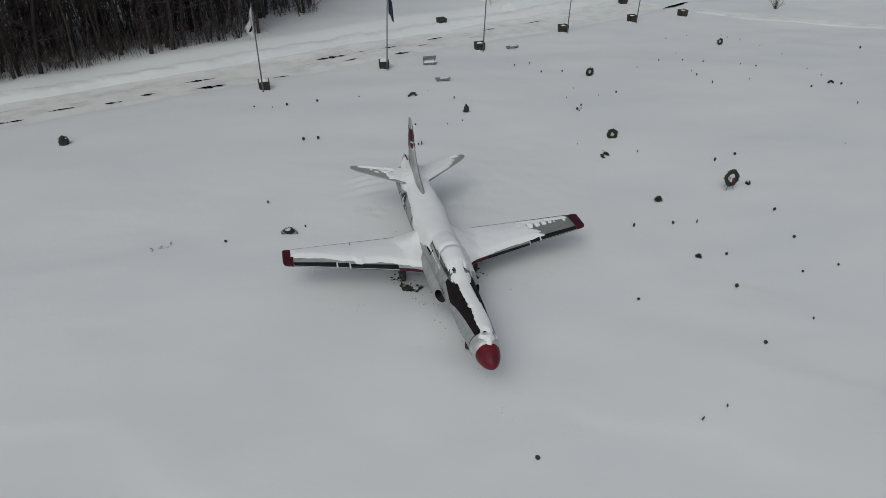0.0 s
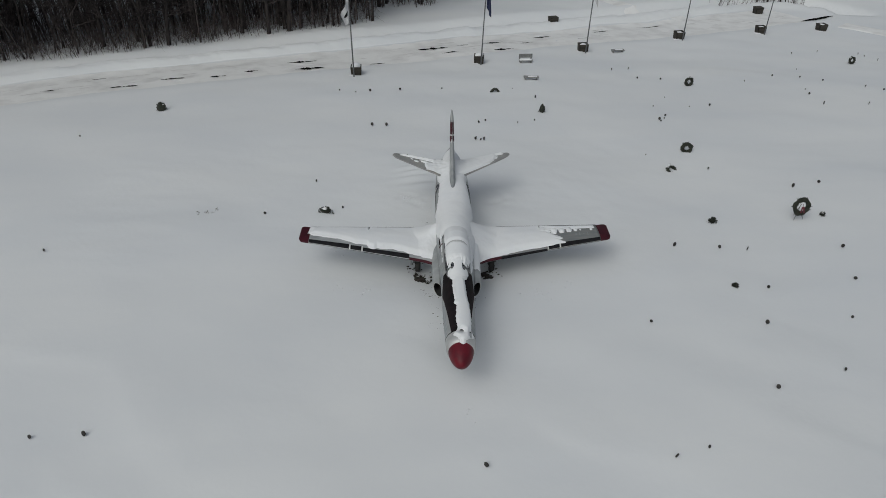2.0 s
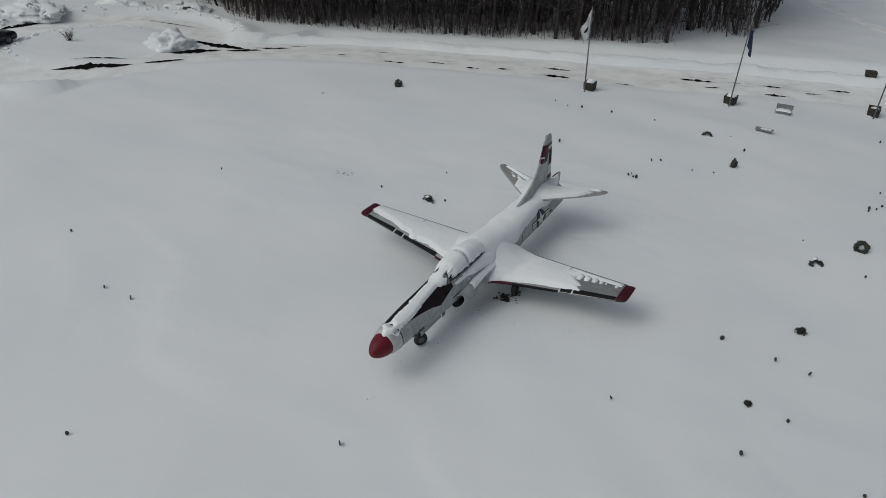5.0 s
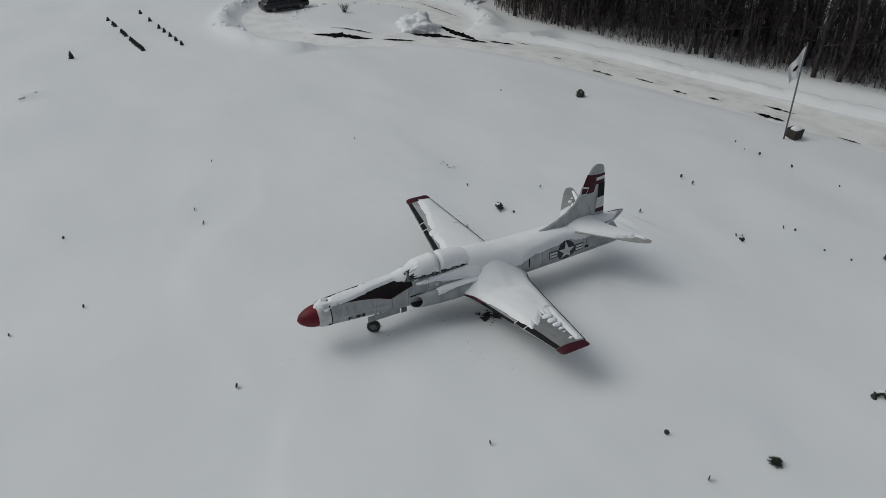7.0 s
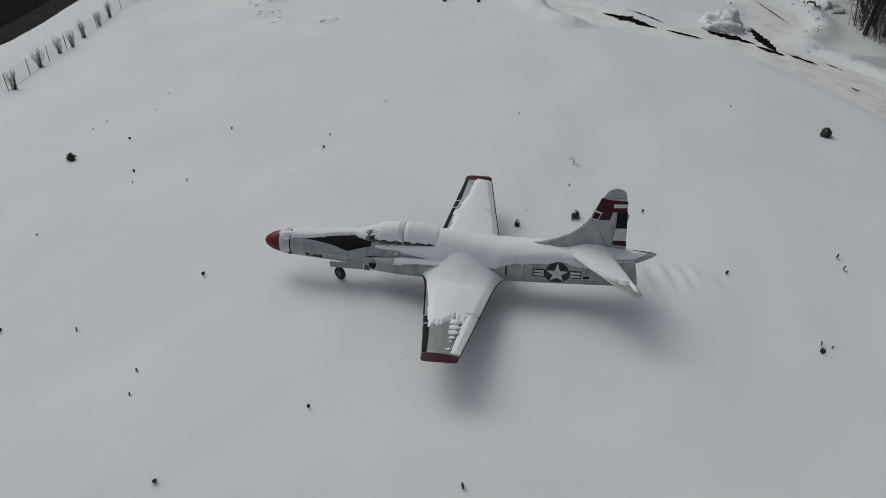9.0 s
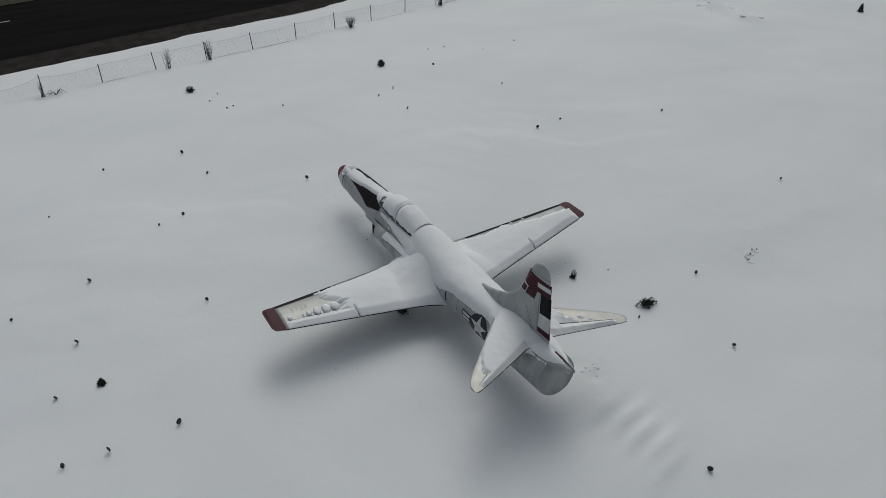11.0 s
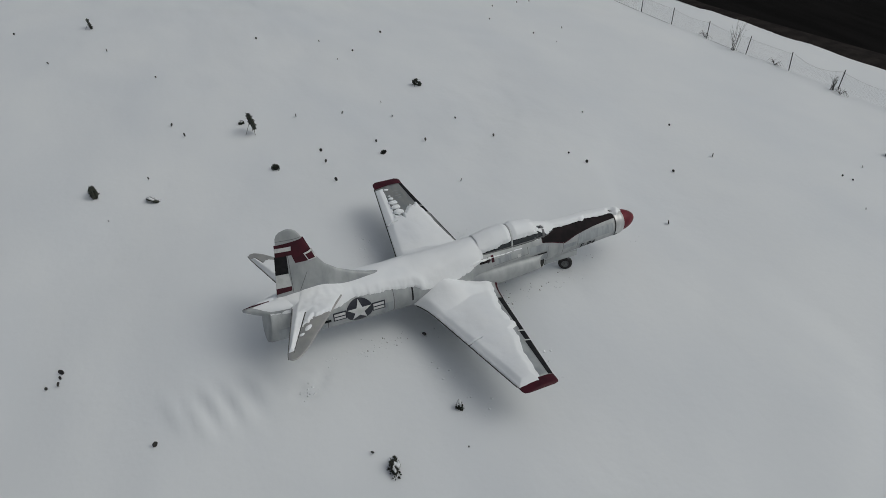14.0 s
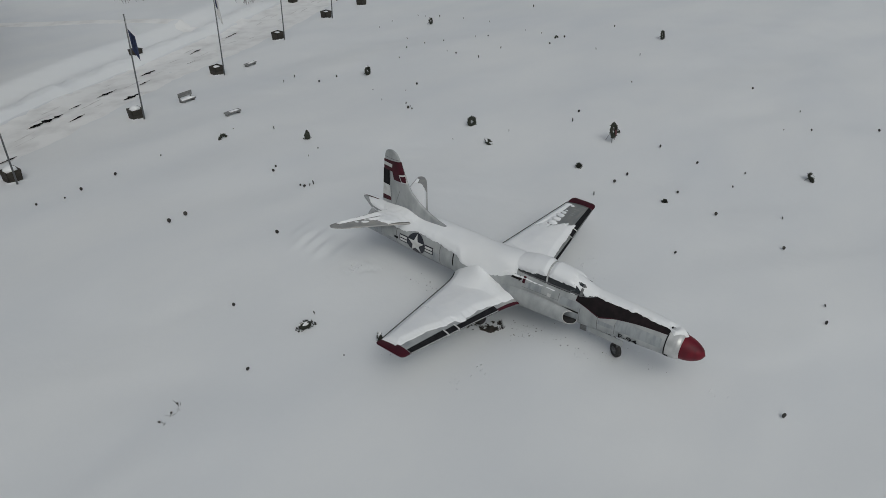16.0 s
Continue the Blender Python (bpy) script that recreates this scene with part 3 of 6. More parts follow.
def build_wing(side):
    xs = list(np.linspace(0.45, 5.5, 28))

    def shell(xs, grow=0.0):
        rows = []
        for x in xs:
            up = [wing(x, c, grow, side) for c in CH]
            dn = [wing(x, c, grow, side, True) for c in CH[1:-1]]
            rows.append(up + dn[::-1])
        return rows

    bm = bmesh.new()
    vs = grid(bm, shell(xs), close_v=True)
    cap(bm, vs[-1])
    bmesh.ops.recalc_face_normals(bm, faces=bm.faces)
    w = part("wing", bm, GREY_WING if side > 0 else SILVER, jet, "grey painted wing with a black leading edge")
    # rounded red tip
    bm = bmesh.new()
    rows = []
    for k in range(7):
        u = k / 6
        x = 5.49 + 0.33 * u
        s = math.sqrt(max(1 - u ** 4.0, 0.0))
        base = shell([5.5], 0.004)[0]
        cy = (WING_LE(5.5) + WING_TE(5.5)) / 2 + 0.06
        rows.append([Vector((side * x, cy + (p.y - cy) * (0.70 + 0.30 * s), WING_Z(5.5) + 0.03 + (p.z - WING_Z(5.5) - 0.03) * s + 0.05 * u)) for p in base])
    vs = grid(bm, rows, close_v=True)
    cap(bm, vs[-1])
    bmesh.ops.recalc_face_normals(bm, faces=bm.faces)
    part("wing_tip", bm, DARK_RED, w, "red painted wing tip")
    bm = bmesh.new()
    rows = [[wing(x, c, 0.005, side) for c in CH[:]] + [wing(x, c, 0.005, side, True) for c in CH[1:-1]][::-1] for x in (5.44, 5.5)]
    grid(bm, rows, close_v=True)
    part("tip_band", bm, DARK_RED, w, "dark red band inboard of the tip")
    # black leading-edge boot with pale seams
    def strip(name, x0, x1, c0, c1, mat, off, label="", low=False):
        bm = bmesh.new()
        rows = []
        for x in np.linspace(x0, x1, 14):
            up = [wing(x, c1 * (1 - j / 6), off, side) for j in range(6)]
            dn = [wing(x, c0 * (j / 4), off, side, True) for j in range(5)]
            rows.append(up + dn)
        grid(bm, rows)
        bmesh.ops.recalc_face_normals(bm, faces=bm.faces)
        return part(name, bm, mat, w, label)

    strip("deicing_boot", 1.7, 3.42, 0.10 if side < 0 else 0.05, 0.095 if side < 0 else 0.03, BLACK, 0.006, "black rubber leading-edge boot")
    strip("deicing_boot", 3.48, 3.88, 0.12, 0.12, BLACK, 0.006, "black rubber leading-edge boot")
    strip("deicing_boot", 3.94, 5.43, 0.14, 0.145, BLACK, 0.006, "black rubber leading-edge boot")
    for x in (3.45, 3.91):
        strip("boot_seam", x - 0.022, x + 0.022, 0.14, 0.14, WHITE, 0.008)
    strip("root_stripe", 0.8, 1.7, 0.10, 0.03, DARK_RED, 0.006, "red stripe on the wing root")
    # aileron gap
    bm = bmesh.new()
    grid(bm, [[wing(x, c, 0.004, side) for c in np.linspace(0.74, 0.995, 6)] for x in (3.28, 3.31)])
    grid(bm, [[wing(x, c, 0.004, side) for c in (0.735, 0.745)] for x in np.linspace(3.3, 5.25, 12)])
    part("aileron_gap", bm, DARK, w, "dark gap round the aileron")
    bm = bmesh.new()
    tube(bm, [wing(x, 1.0, 0.0, side) + Vector((0, 0.008, 0.0)) for x in np.linspace(0.75, 5.45, 24)], 0.016, 5)
    part("trailing_edge", bm, DARK, w, "dark thin trailing edge")
    # stencils on the bare panel
    bm = bmesh.new()
    for a, b, c0, c1 in ((4.55, 4.62, 0.36, 0.46), (4.7, 4.74, 0.34, 0.5), (4.85, 4.9, 0.38, 0.44), (5.0, 5.03, 0.3, 0.5)):
        grid(bm, [[wing(x, c, 0.005, side) for c in np.linspace(c0, c1, 4)] for x in (a, b)])
    tagged(part("stencil", bm, SILVER, w), kind="stuff")
    return w


wings = {side: build_wing(side) for side in (1, -1)}

# tailplane
def tail(x, c, off=0.0, side=1, lower=False):
    le = float(np.interp(x, [0.2, 0.45, 2.2, 2.45, 2.58], [3.5, 3.72, 5.22, 5.46, 5.68]))
    te = float(np.interp(x, [0.2, 0.45, 2.3, 2.5, 2.6], [5.2, 5.26, 5.86, 5.9, 5.80]))
    ch = te - le
    t = 0.085 * ch * foil(c) + 0.006
    z = 1.84 + 0.03 * x + (-(t + off) if lower else t + off)
    return Vector((side * x, le + ch * c, z))


def build_tailplane(side):
    bm = bmesh.new()
    xs = list(np.linspace(0.2, 2.2, 14)) + [2.3, 2.4, 2.48, 2.54, 2.58]
    rows = [[tail(x, c, 0, side) for c in CH] + [tail(x, c, 0, side, True) for c in CH[1:-1]][::-1] for x in xs]
    vs = grid(bm, rows, close_v=True)
    cap(bm, vs[-1])
    bmesh.ops.recalc_face_normals(bm, faces=bm.faces)
    tp = part("tailplane", bm, WEATHERED, jet, "weathered grey swept tailplane")
    bm = bmesh.new()
    grid(bm, [[tail(x, c, 0.003, side) for c in (0.68, 0.70)] for x in np.linspace(0.6, 2.35, 12)])
    part("elevator_gap", bm, DARK, tp)
    bm = bmesh.new()
    tube(bm, [tail(x, 1.0, 0.0, side) + Vector((0, 0.004, -0.008)) for x in np.linspace(0.4, 2.5, 12)], 0.010, 5)
    part("trailing_edge", bm, DARK, tp, "dark thin trailing edge")


for side in (1, -1):
    build_tailplane(side)

# fin
FIN_Z = [1.80, 1.95, 2.08, 2.25, 2.5, 2.82, 3.28, 3.7, 4.05, 4.17, 4.24, 4.28]
FIN_LE = [1.7, 2.2, 2.75, 3.2, 3.68, 4.06, 4.35, 4.52, 4.67, 4.75, 4.84, 4.95]
FIN_TE = [5.6, 5.58, 5.57, 5.55, 5.52, 5.49, 5.44, 5.39, 5.35, 5.30, 5.22, 5.08]


def fin(y, z, off=0.0, side=1):
    le, te = float(np.interp(z, FIN_Z, FIN_LE)), float(np.interp(z, FIN_Z, FIN_TE))
    c = min(max((y - le) / (te - le), 0), 1)
    t = float(np.interp(z, [1.8, 2.3, 3.0, 4.1, 4.28], [0.13, 0.10, 0.085, 0.06, 0.02])) * foil(c) * 2 + 0.004
    return Vector((side * (t + off), y, z))


def build_fin():
    bm = bmesh.new()
    rows = []
    for z in sorted(FIN_Z + [3.05, 3.5, 3.9]):
        le, te = float(np.interp(z, FIN_Z, FIN_LE)), float(np.interp(z, FIN_Z, FIN_TE))
        right = [fin(le + (te - le) * c, z) for c in CH]
        left = [fin(le + (te - le) * c, z, 0, -1) for c in CH[1:-1]][::-1]
        rows.append(right + left)
    vs = grid(bm, rows, close_v=True)
    cap(bm, vs[-1])
    bmesh.ops.recalc_face_normals(bm, faces=bm.faces)
    f = part("fin", bm, SILVER, jet, "tall grey fin with red, black and white squadron markings")

    def quad(name, corners, mat, off, label=""):
        a, b, c, d = (Vector(k) for k in corners)
        for side in (1, -1):
            bm = bmesh.new()
            rows = []
            for i in range(37):
                u = 1 - (1 - i / 36) ** 2
                p, q = a.lerp(b, u), d.lerp(c, u)
                rows.append([fin(*p.lerp(q, j / 8), off, side) for j in range(9)])
            grid(bm, rows)
            part(name, bm, mat, f, label)

    quad("red_band", [(5.41, 3.84), (4.57, 3.92), (4.40, 3.44), (5.43, 3.44)], DARK_RED, 0.005, "dark red fin band")
    quad("red_block", [(4.98, 3.45), (4.40, 3.45), (4.27, 3.13), (4.90, 3.14)], DARK_RED, 0.005, "dark red fin block")
    quad("pale_bar", [(5.41, 3.74), (4.96, 3.74), (4.97, 3.60), (5.42, 3.60)], WHITE, 0.008, "pale bar")
    quad("pale_frame", [(4.64, 3.41), (4.37, 3.46), (4.27, 3.13), (4.52, 3.12)], WHITE, 0.007, "")
    quad("red_lozenge", [(4.59, 3.36), (4.39, 3.39), (4.31, 3.16), (4.51, 3.16)], DARK_RED, 0.010, "")
    quad("black_block", [(5.45, 3.45), (5.11, 3.44), (5.13, 2.82), (5.5, 2.82)], BLACK, 0.006, "black rudder block")
    quad("white_block", [(5.5, 2.82), (5.13, 2.82), (5.10, 2.34), (5.54, 2.34)], WHITE, 0.006, "white rudder block")
    quad("red_foot", [(5.54, 2.34), (5.10, 2.34), (5.10, 2.18), (5.56, 2.13)], DARK_RED, 0.006, "dark red rudder block")
    quad("rudder_gap", [(5.09, 3.45), (5.075, 3.45), (5.065, 2.1), (5.08, 2.1)], STEEL, 0.006)
    quad("top_cap", [(5.36, 3.97), (4.64, 3.97), (4.66, 3.955), (5.36, 3.955)], STEEL, 0.004)
    quad("panel_seam", [(4.62, 2.75), (4.60, 2.75), (4.86, 2.12), (4.88, 2.12)], STEEL, 0.004)


build_fin()

# air intakes
def build_intake(side):
    ths = [2 * math.pi * k / 24 for k in range(24)]
    tab = [(-3.12, 0.655, 1.03, 0.165, 0.245), (-2.9, 0.66, 1.03, 0.185, 0.27), (-2.3, 0.665, 1.02, 0.20, 0.31), (-1.4, 0.66, 1.0, 0.21, 0.33), (-0.7, 0.62, 0.95, 0.2, 0.33), (-0.1, 0.5, 0.9, 0.16, 0.3)]
    bm = bmesh.new()
    rows = []
    for y in np.linspace(-3.12, -0.1, 16):
        cx, cz, rx, rz = (lerp_table(tab, y, k) for k in (1, 2, 3, 4))
        rows.append([Vector((side * (cx + math.sin(t) * rx), y + (0.12 * math.cos(t) + 0.34 * math.sin(t)) * max(0, -2.6 - y), cz + math.cos(t) * rz)) for t in ths])
    grid(bm, rows, close_v=True)
    bmesh.ops.recalc_face_normals(bm, faces=bm.faces)
    duct = part("air_intake", bm, SILVER, jet, "bulged silver engine air intake")
    bm = bmesh.new()
    rows = []
    for y, k in ((-3.12, 1.0), (-3.145, 0.95), (-3.12, 0.88), (-2.7, 0.84), (-2.3, 0.8)):
        rows.append([Vector((side * (0.655 + math.sin(t) * 0.165 * k), y + (0.06 * math.cos(t) + 0.177 * math.sin(t)) * (1 if y < -2.9 else 0), 1.03 + math.cos(t) * 0.245 * k)) for t in ths])
    vs = grid(bm, rows, close_v=True)
    cap(bm, vs[-1], True)
    for f in bm.faces:
        mid = f.calc_center_median()
        inner = Vector(((abs(mid.x) - 0.655) / 0.165, (mid.z - 1.03) / 0.245)).length
        f.material_index = 1 if inner < 0.9 else 0
    bmesh.ops.recalc_face_normals(bm, faces=bm.faces)
    part("intake_mouth", bm, [SILVER_PALE, DARK], duct, "open dark intake mouth with a bright lip")


for side in (1, -1):
    build_intake(side)

# canopy
CANOPY = [(-3.95, 1.83, 0.16, 0.08), (-3.6, 1.82, 0.30, 0.17), (-3.3, 1.80, 0.37, 0.29), (-2.8, 1.78, 0.41, 0.47), (-2.05, 1.77, 0.43, 0.58), (-1.4, 1.76, 0.42, 0.53), (-0.8, 1.75, 0.38, 0.38), (-0.2, 1.75, 0.28, 0.20), (0.2, 1.75, 0.15, 0.1)]


def canopy(y, t, off=0.0):
    c, w, u = (lerp_table(CANOPY, y, k) for k in (1, 2, 3))
    s, k = math.sin(t), math.cos(t)
    return Vector((math.copysign(abs(s) ** 0.85, s) * (w + off), y, c + k * (u + off) if k > 0 else c + k * 0.15))


def build_canopy():
    ths = list(np.linspace(-1.9, 1.9, 33))
    bm = bmesh.new()
    grid(bm, [[canopy(y, t) for t in ths] for y in np.linspace(-3.3, -0.9, 28)])
    bmesh.ops.recalc_face_normals(bm, faces=bm.faces)
    c = part("canopy", bm, CANOPY_GLASS, jet, "frosted dark glass canopy in two sections")
    bm = bmesh.new()
    grid(bm, [[canopy(y, t) for t in ths] for y in np.linspace(-0.9, 0.2, 12)])
    part("canopy_fairing", bm, SILVER, jet)
    bm = bmesh.new()
    grid(bm, [[canopy(y, t) for t in ths] for y in np.linspace(-3.95, -3.3, 10)])
    part("windscreen", bm, CANOPY_GLASS, jet, "dark glass windscreen")
    for y, w in ((-2.05, 0.03), (-3.28, 0.05)):
        bm = bmesh.new()
        grid(bm, [[canopy(y + q, t, o) for t in ths] for q, o in ((-w, 0.0), (-w * 0.8, 0.018), (w * 0.8, 0.018), (w, 0.0))])
        part("canopy_hoop", bm, STEEL if y != -2.05 else SILVER_PALE, c, "metal canopy hoop")
    for side in (1, -1):
        bm = bmesh.new()
        tube(bm, [canopy(y, side * 1.5, 0.006) for y in np.linspace(-3.5, -0.9, 16)], 0.02, 5)
        part("canopy_rail", bm, STEEL, c)


build_canopy()


# landing gear
def wheel(parent, cx, cy, cz, r, w, steer=0.0):
    turn = Matrix.Translation((cx, cy, cz)) @ Matrix.Rotation(steer, 4, "Z") @ Matrix.Translation((-cx, -cy, -cz))
    bm = bmesh.new()
    prof = [(-0.5, 0.55), (-0.5, 0.86), (-0.36, 0.97), (0, 1.0), (0.36, 0.97), (0.5, 0.86), (0.5, 0.55)]
    rows = [[Vector((cx + w * p, cy + math.cos(a) * r * q, cz + math.sin(a) * r * q)) for a in np.linspace(0, 2 * math.pi, 25)[:-1]] for p, q in prof]
    grid(bm, rows, close_v=True)
    bmesh.ops.recalc_face_normals(bm, faces=bm.faces)
    bmesh.ops.transform(bm, matrix=turn, verts=bm.verts)
    t = part("tyre", bm, RUBBER, parent, "black rubber tyre")
    bm = bmesh.new()
    rows = [[Vector((cx + w * p, cy + math.cos(a) * r * q, cz + math.sin(a) * r * q)) for a in np.linspace(0, 2 * math.pi, 21)[:-1]] for p, q in ((-0.42, 0.56), (-0.3, 0.5), (-0.36, 0.14), (-0.5, 0.1), (-0.5, 0.01))]
    grid(bm, rows, close_v=True)
    rows = [[Vector((cx - w * p, cy + math.cos(a) * r * q, cz + math.sin(a) * r * q)) for a in np.linspace(0, 2 * math.pi, 21)[:-1]] for p, q in ((-0.42, 0.56), (-0.3, 0.5), (-0.36, 0.14), (-0.5, 0.1), (-0.5, 0.01))]
    grid(bm, rows, close_v=True)
    for k in range(5):
        a = k * 2 * math.pi / 5
        for s in (-1, 1):
            box(bm, cx + s * w * 0.38, cy + math.cos(a) * r * 0.33, cz + math.sin(a) * r * 0.33, 0.02, 0.045, 0.045)
    bmesh.ops.recalc_face_normals(bm, faces=bm.faces)
    bmesh.ops.transform(bm, matrix=turn, verts=bm.verts)
    part("rim", bm, STEEL, t, "grey spoked wheel rim")


def build_gear():
    bm = bmesh.new()
    tube(bm, [(0, -4.35, 0.8), (0, -4.5, 0.40), (-0.08, -4.62, 0.32), (-0.09, -4.66, 0.05)], 0.045, 8)
    tube(bm, [(0, -4.0, 0.72), (0, -4.48, 0.36)], 0.025, 6)
    leg = part("nose_leg", bm, STEEL, jet, "grey nose landing-gear leg")
    wheel(leg, 0.0, -4.57, 0.03, 0.25, 0.16, radians(-32))
    for s in (-1, 1):
        bm = bmesh.new()
        box(bm, s * 0.22, -4.22, 0.56, 0.02, 1.25, 0.24, 0.005)
        part("gear_door", bm, SILVER, jet, "silver landing-gear door")
        bm = bmesh.new()
        box(bm, s * 0.24, -3.45, 0.56, 0.02, 0.22, 0.26, 0.005)
        part("gear_door", bm, STEEL, jet, "dark steel landing-gear door")
        bm = bmesh.new()
        tube(bm, [(s * 1.55, -0.05, 0.80), (s * 1.55, -0.05, 0.1)], 0.06, 8)
        tube(bm, [(s * 1.1, -0.05, 0.72), (s * 1.53, -0.05, 0.3)], 0.03, 6)
        leg = part("main_leg", bm, STEEL, jet, "grey main landing-gear leg")
        wheel(leg, s * 1.42, -0.05, 0.06, 0.34, 0.2)
        bm = bmesh.new()
        box(bm, s * 1.68, -0.08, 0.42, 0.025, 0.5, 0.5, 0.006)
        part("gear_door", bm, SILVER, jet, "silver landing-gear door")


build_gear()


# ---- snow on the aircraft ----
def ragged(x, y, amp=1.0, f=2.2):
    return amp * (0.6 * fbm(x * f, y * f, 7.0) + 0.5 * noise.noise(Vector((x * f * 3.1, y * f * 3.1, 2.0))))


def build_wing_snow(side):
    bm = bmesh.new()
    xs, cs = sorted(list(np.linspace(0.22, 5.56, 200)) + [3.272, 3.285, 3.295, 3.305, 3.318]), np.linspace(0.005, 1.0, 66)
    rows = []
    for x in xs:
        row = []
        for c in cs:
            y = WING_LE(x) + (WING_TE(x) - WING_LE(x)) * c
            if side < 0:
                front = float(np.interp(x, [0.5, 1.0, 1.2, 1.6, 2.1, 2.6, 2.9, 3.0, 3.2, 3.3, 3.7, 4.3, 4.9, 5.46], [0.08, 0.07, 0.07, 0.10, 0.125, 0.14, 0.15, 0.09, 0.09, 0.19, 0.19, 0.30, 0.33, 0.40])) + 0.03 * ragged(x, 3.0, 1, 1.6) + 0.012 * ragged(x, y, 1, 4)
                m = (c - front) * (WING_TE(x) - WING_LE(x))
                m = min(m, ((5.40 if c < 0.45 else 5.54) + 0.05 * ragged(y, 1.0, 1, 3) - x))
            else:
                front = float(np.interp(x, [0.5, 1.4, 2.6, 3.6, 4.3], [0.0, 0.03, 0.07, 0.08, 0.09])) + 0.03 * ragged(x, 8.0, 1, 1.3) + 0.01 * ragged(x, y, 1, 4)
                m = (c - front) * (WING_TE(x) - WING_LE(x))
                fingers = 4.0 + 0.42 * noise.noise(Vector((0.3, y * 5.2, 1.0))) + 0.26 * noise.noise(Vector((2.0, y * 12, 1.0))) - 0.35 * smoothstep(0.4, 0.62, c)
                inner = fingers - x
                tail_strip = min((c - 0.74 - 0.012 * ragged(x, y, 1, 5)) * (WING_TE(x) - WING_LE(x)), 5.36 - x)
                m = min(m, max(inner, tail_strip))
            slot = 1 - (1 - smoothstep(0.008, 0.03, abs(x - 3.295))) * smoothstep(0.74, 0.82, c)
            m = min(m, (0.994 + 0.004 * ragged(x, 2.0, 1, 2.5) - c) * (WING_TE(x) - WING_LE(x)))
            tk = 0.085 * smoothstep(0.0, 0.24, m) * (0.9 + 0.5 * fbm(x * 0.6, y * 0.8, 4.0)) + 0.024 * smoothstep(0, 0.03, m)
            if side > 0 and c > 0.72:
                tk *= 1 - 0.35 * smoothstep(3.3, 4.2, x)
            edge = smoothstep(0.0, 0.05, (1 - c) * (WING_TE(x) - WING_LE(x)))
            tk = tk * (0.55 + 0.45 * edge) * slot - 0.012 * (1 - slot)
            base = wing(x, c).z
            # a fillet of drifted snow from the spine down to the wing
            reach = (x - 0.55) / ((1.70 if side > 0 else 1.40) + 0.25 * fbm(y * 0.9, side, 3.0))
            rise_z = 0.93 + 0.76 * max(1 - max(reach, 0), 0) ** 1.9
            if x < 0.55:
                rise_z = 1.18 + 0.70 * math.sqrt(1 - (x / 0.71) ** 2) + 0.067 * smoothstep(0.25, 0.55, x)
            drift = max(rise_z - base, 0)
            start = 0.10 + (0.28 if side < 0 else 0.0) * smoothstep(1.25, 0.5, x) + 0.03 * ragged(x, y, 1, 3)
            start -= 0.06 if side > 0 else 0.0
            tk += drift * smoothstep(start - 0.08, start + 0.44, c) * smoothstep(1.05, 0.50, c) * smoothstep(0, 0.1, m)
            row.append(wing(x, c, tk if m > 0 else max(-0.03, m * 0.6 - 0.004), side))
        rows.append(row)
    grid(bm, rows)
    bmesh.ops.recalc_face_normals(bm, faces=bm.faces)
    label = "thick snow covering the whole wing but its front edge" if side < 0 else "thick snow on the inner wing, melted back to ragged fingers"
    thing("wing_snow", bm, SNOW_FRESH, label, "snow")


for side in (1, -1):
    build_wing_snow(side)


def build_tail_snow(side):
    bm = bmesh.new()
    rows = []
    for x in np.linspace(0.08, 2.52, 86):
        row = []
        for c in np.linspace(0.01, 1.0, 44):
            p = tail(x, c)
            if side > 0:
                m = min(2.0 - x - 0.9 * max(0.4 - c, 0) + 0.12 * ragged(p.x, p.y, 1, 4), 0.0 + (c - 0.05) * 1.2)
                m = max(m, min((c - 0.72) * 0.9, 2.32 - x))
            else:
                m = 1.08 + 0.40 * c - x + 0.2 * ragged(p.x, p.y, 1, 3)
                m = max(m, min((c - 0.71 + 0.05 * ragged(p.x, p.y, 1, 4)) * 0.9, 2.25 + 0.1 * ragged(p.x, 4, 1, 3) - x))
                m = max(m, 0.09 - math.hypot((x - 1.52) * 0.8, (c - 0.45) * 0.9), 0.06 - math.hypot(x - 1.72, (c - 0.58) * 0.7))
            slot = abs(c - 0.69) * 0.8
            if side < 0:
                m = min(m, slot - 0.014) if x > 0.8 else m
            m = min(m, (0.98 - c) * 1.1)
            tk = (0.08 if side > 0 else 0.055) * smoothstep(0, 0.14, m) + 0.012 * smoothstep(0, 0.02, m)
            tk *= 1 + (0.35 if side < 0 else 0.08) * noise.noise(Vector((p.x * 6, p.y * 6, side * 2.0)))
            tk += 0.17 * math.exp(-(max(x - 0.06, 0) / 0.34) ** 1.5) * smoothstep(0, 0.5, c) * smoothstep(1.03, 0.75, c)
            row.append(tail(x, c, tk if m > 0 or x < 0.5 else max(-0.02, m * 0.5 - 0.004), side))
        rows.append(row)
    grid(bm, rows)
    bmesh.ops.recalc_face_normals(bm, faces=bm.faces)
    thing("tailplane_snow", bm, SNOW_FRESH, "broken snow lying along the tailplane" if side < 0 else "smooth snow lying over the tailplane", "snow")


for side in (1, -1):
    build_tail_snow(side)


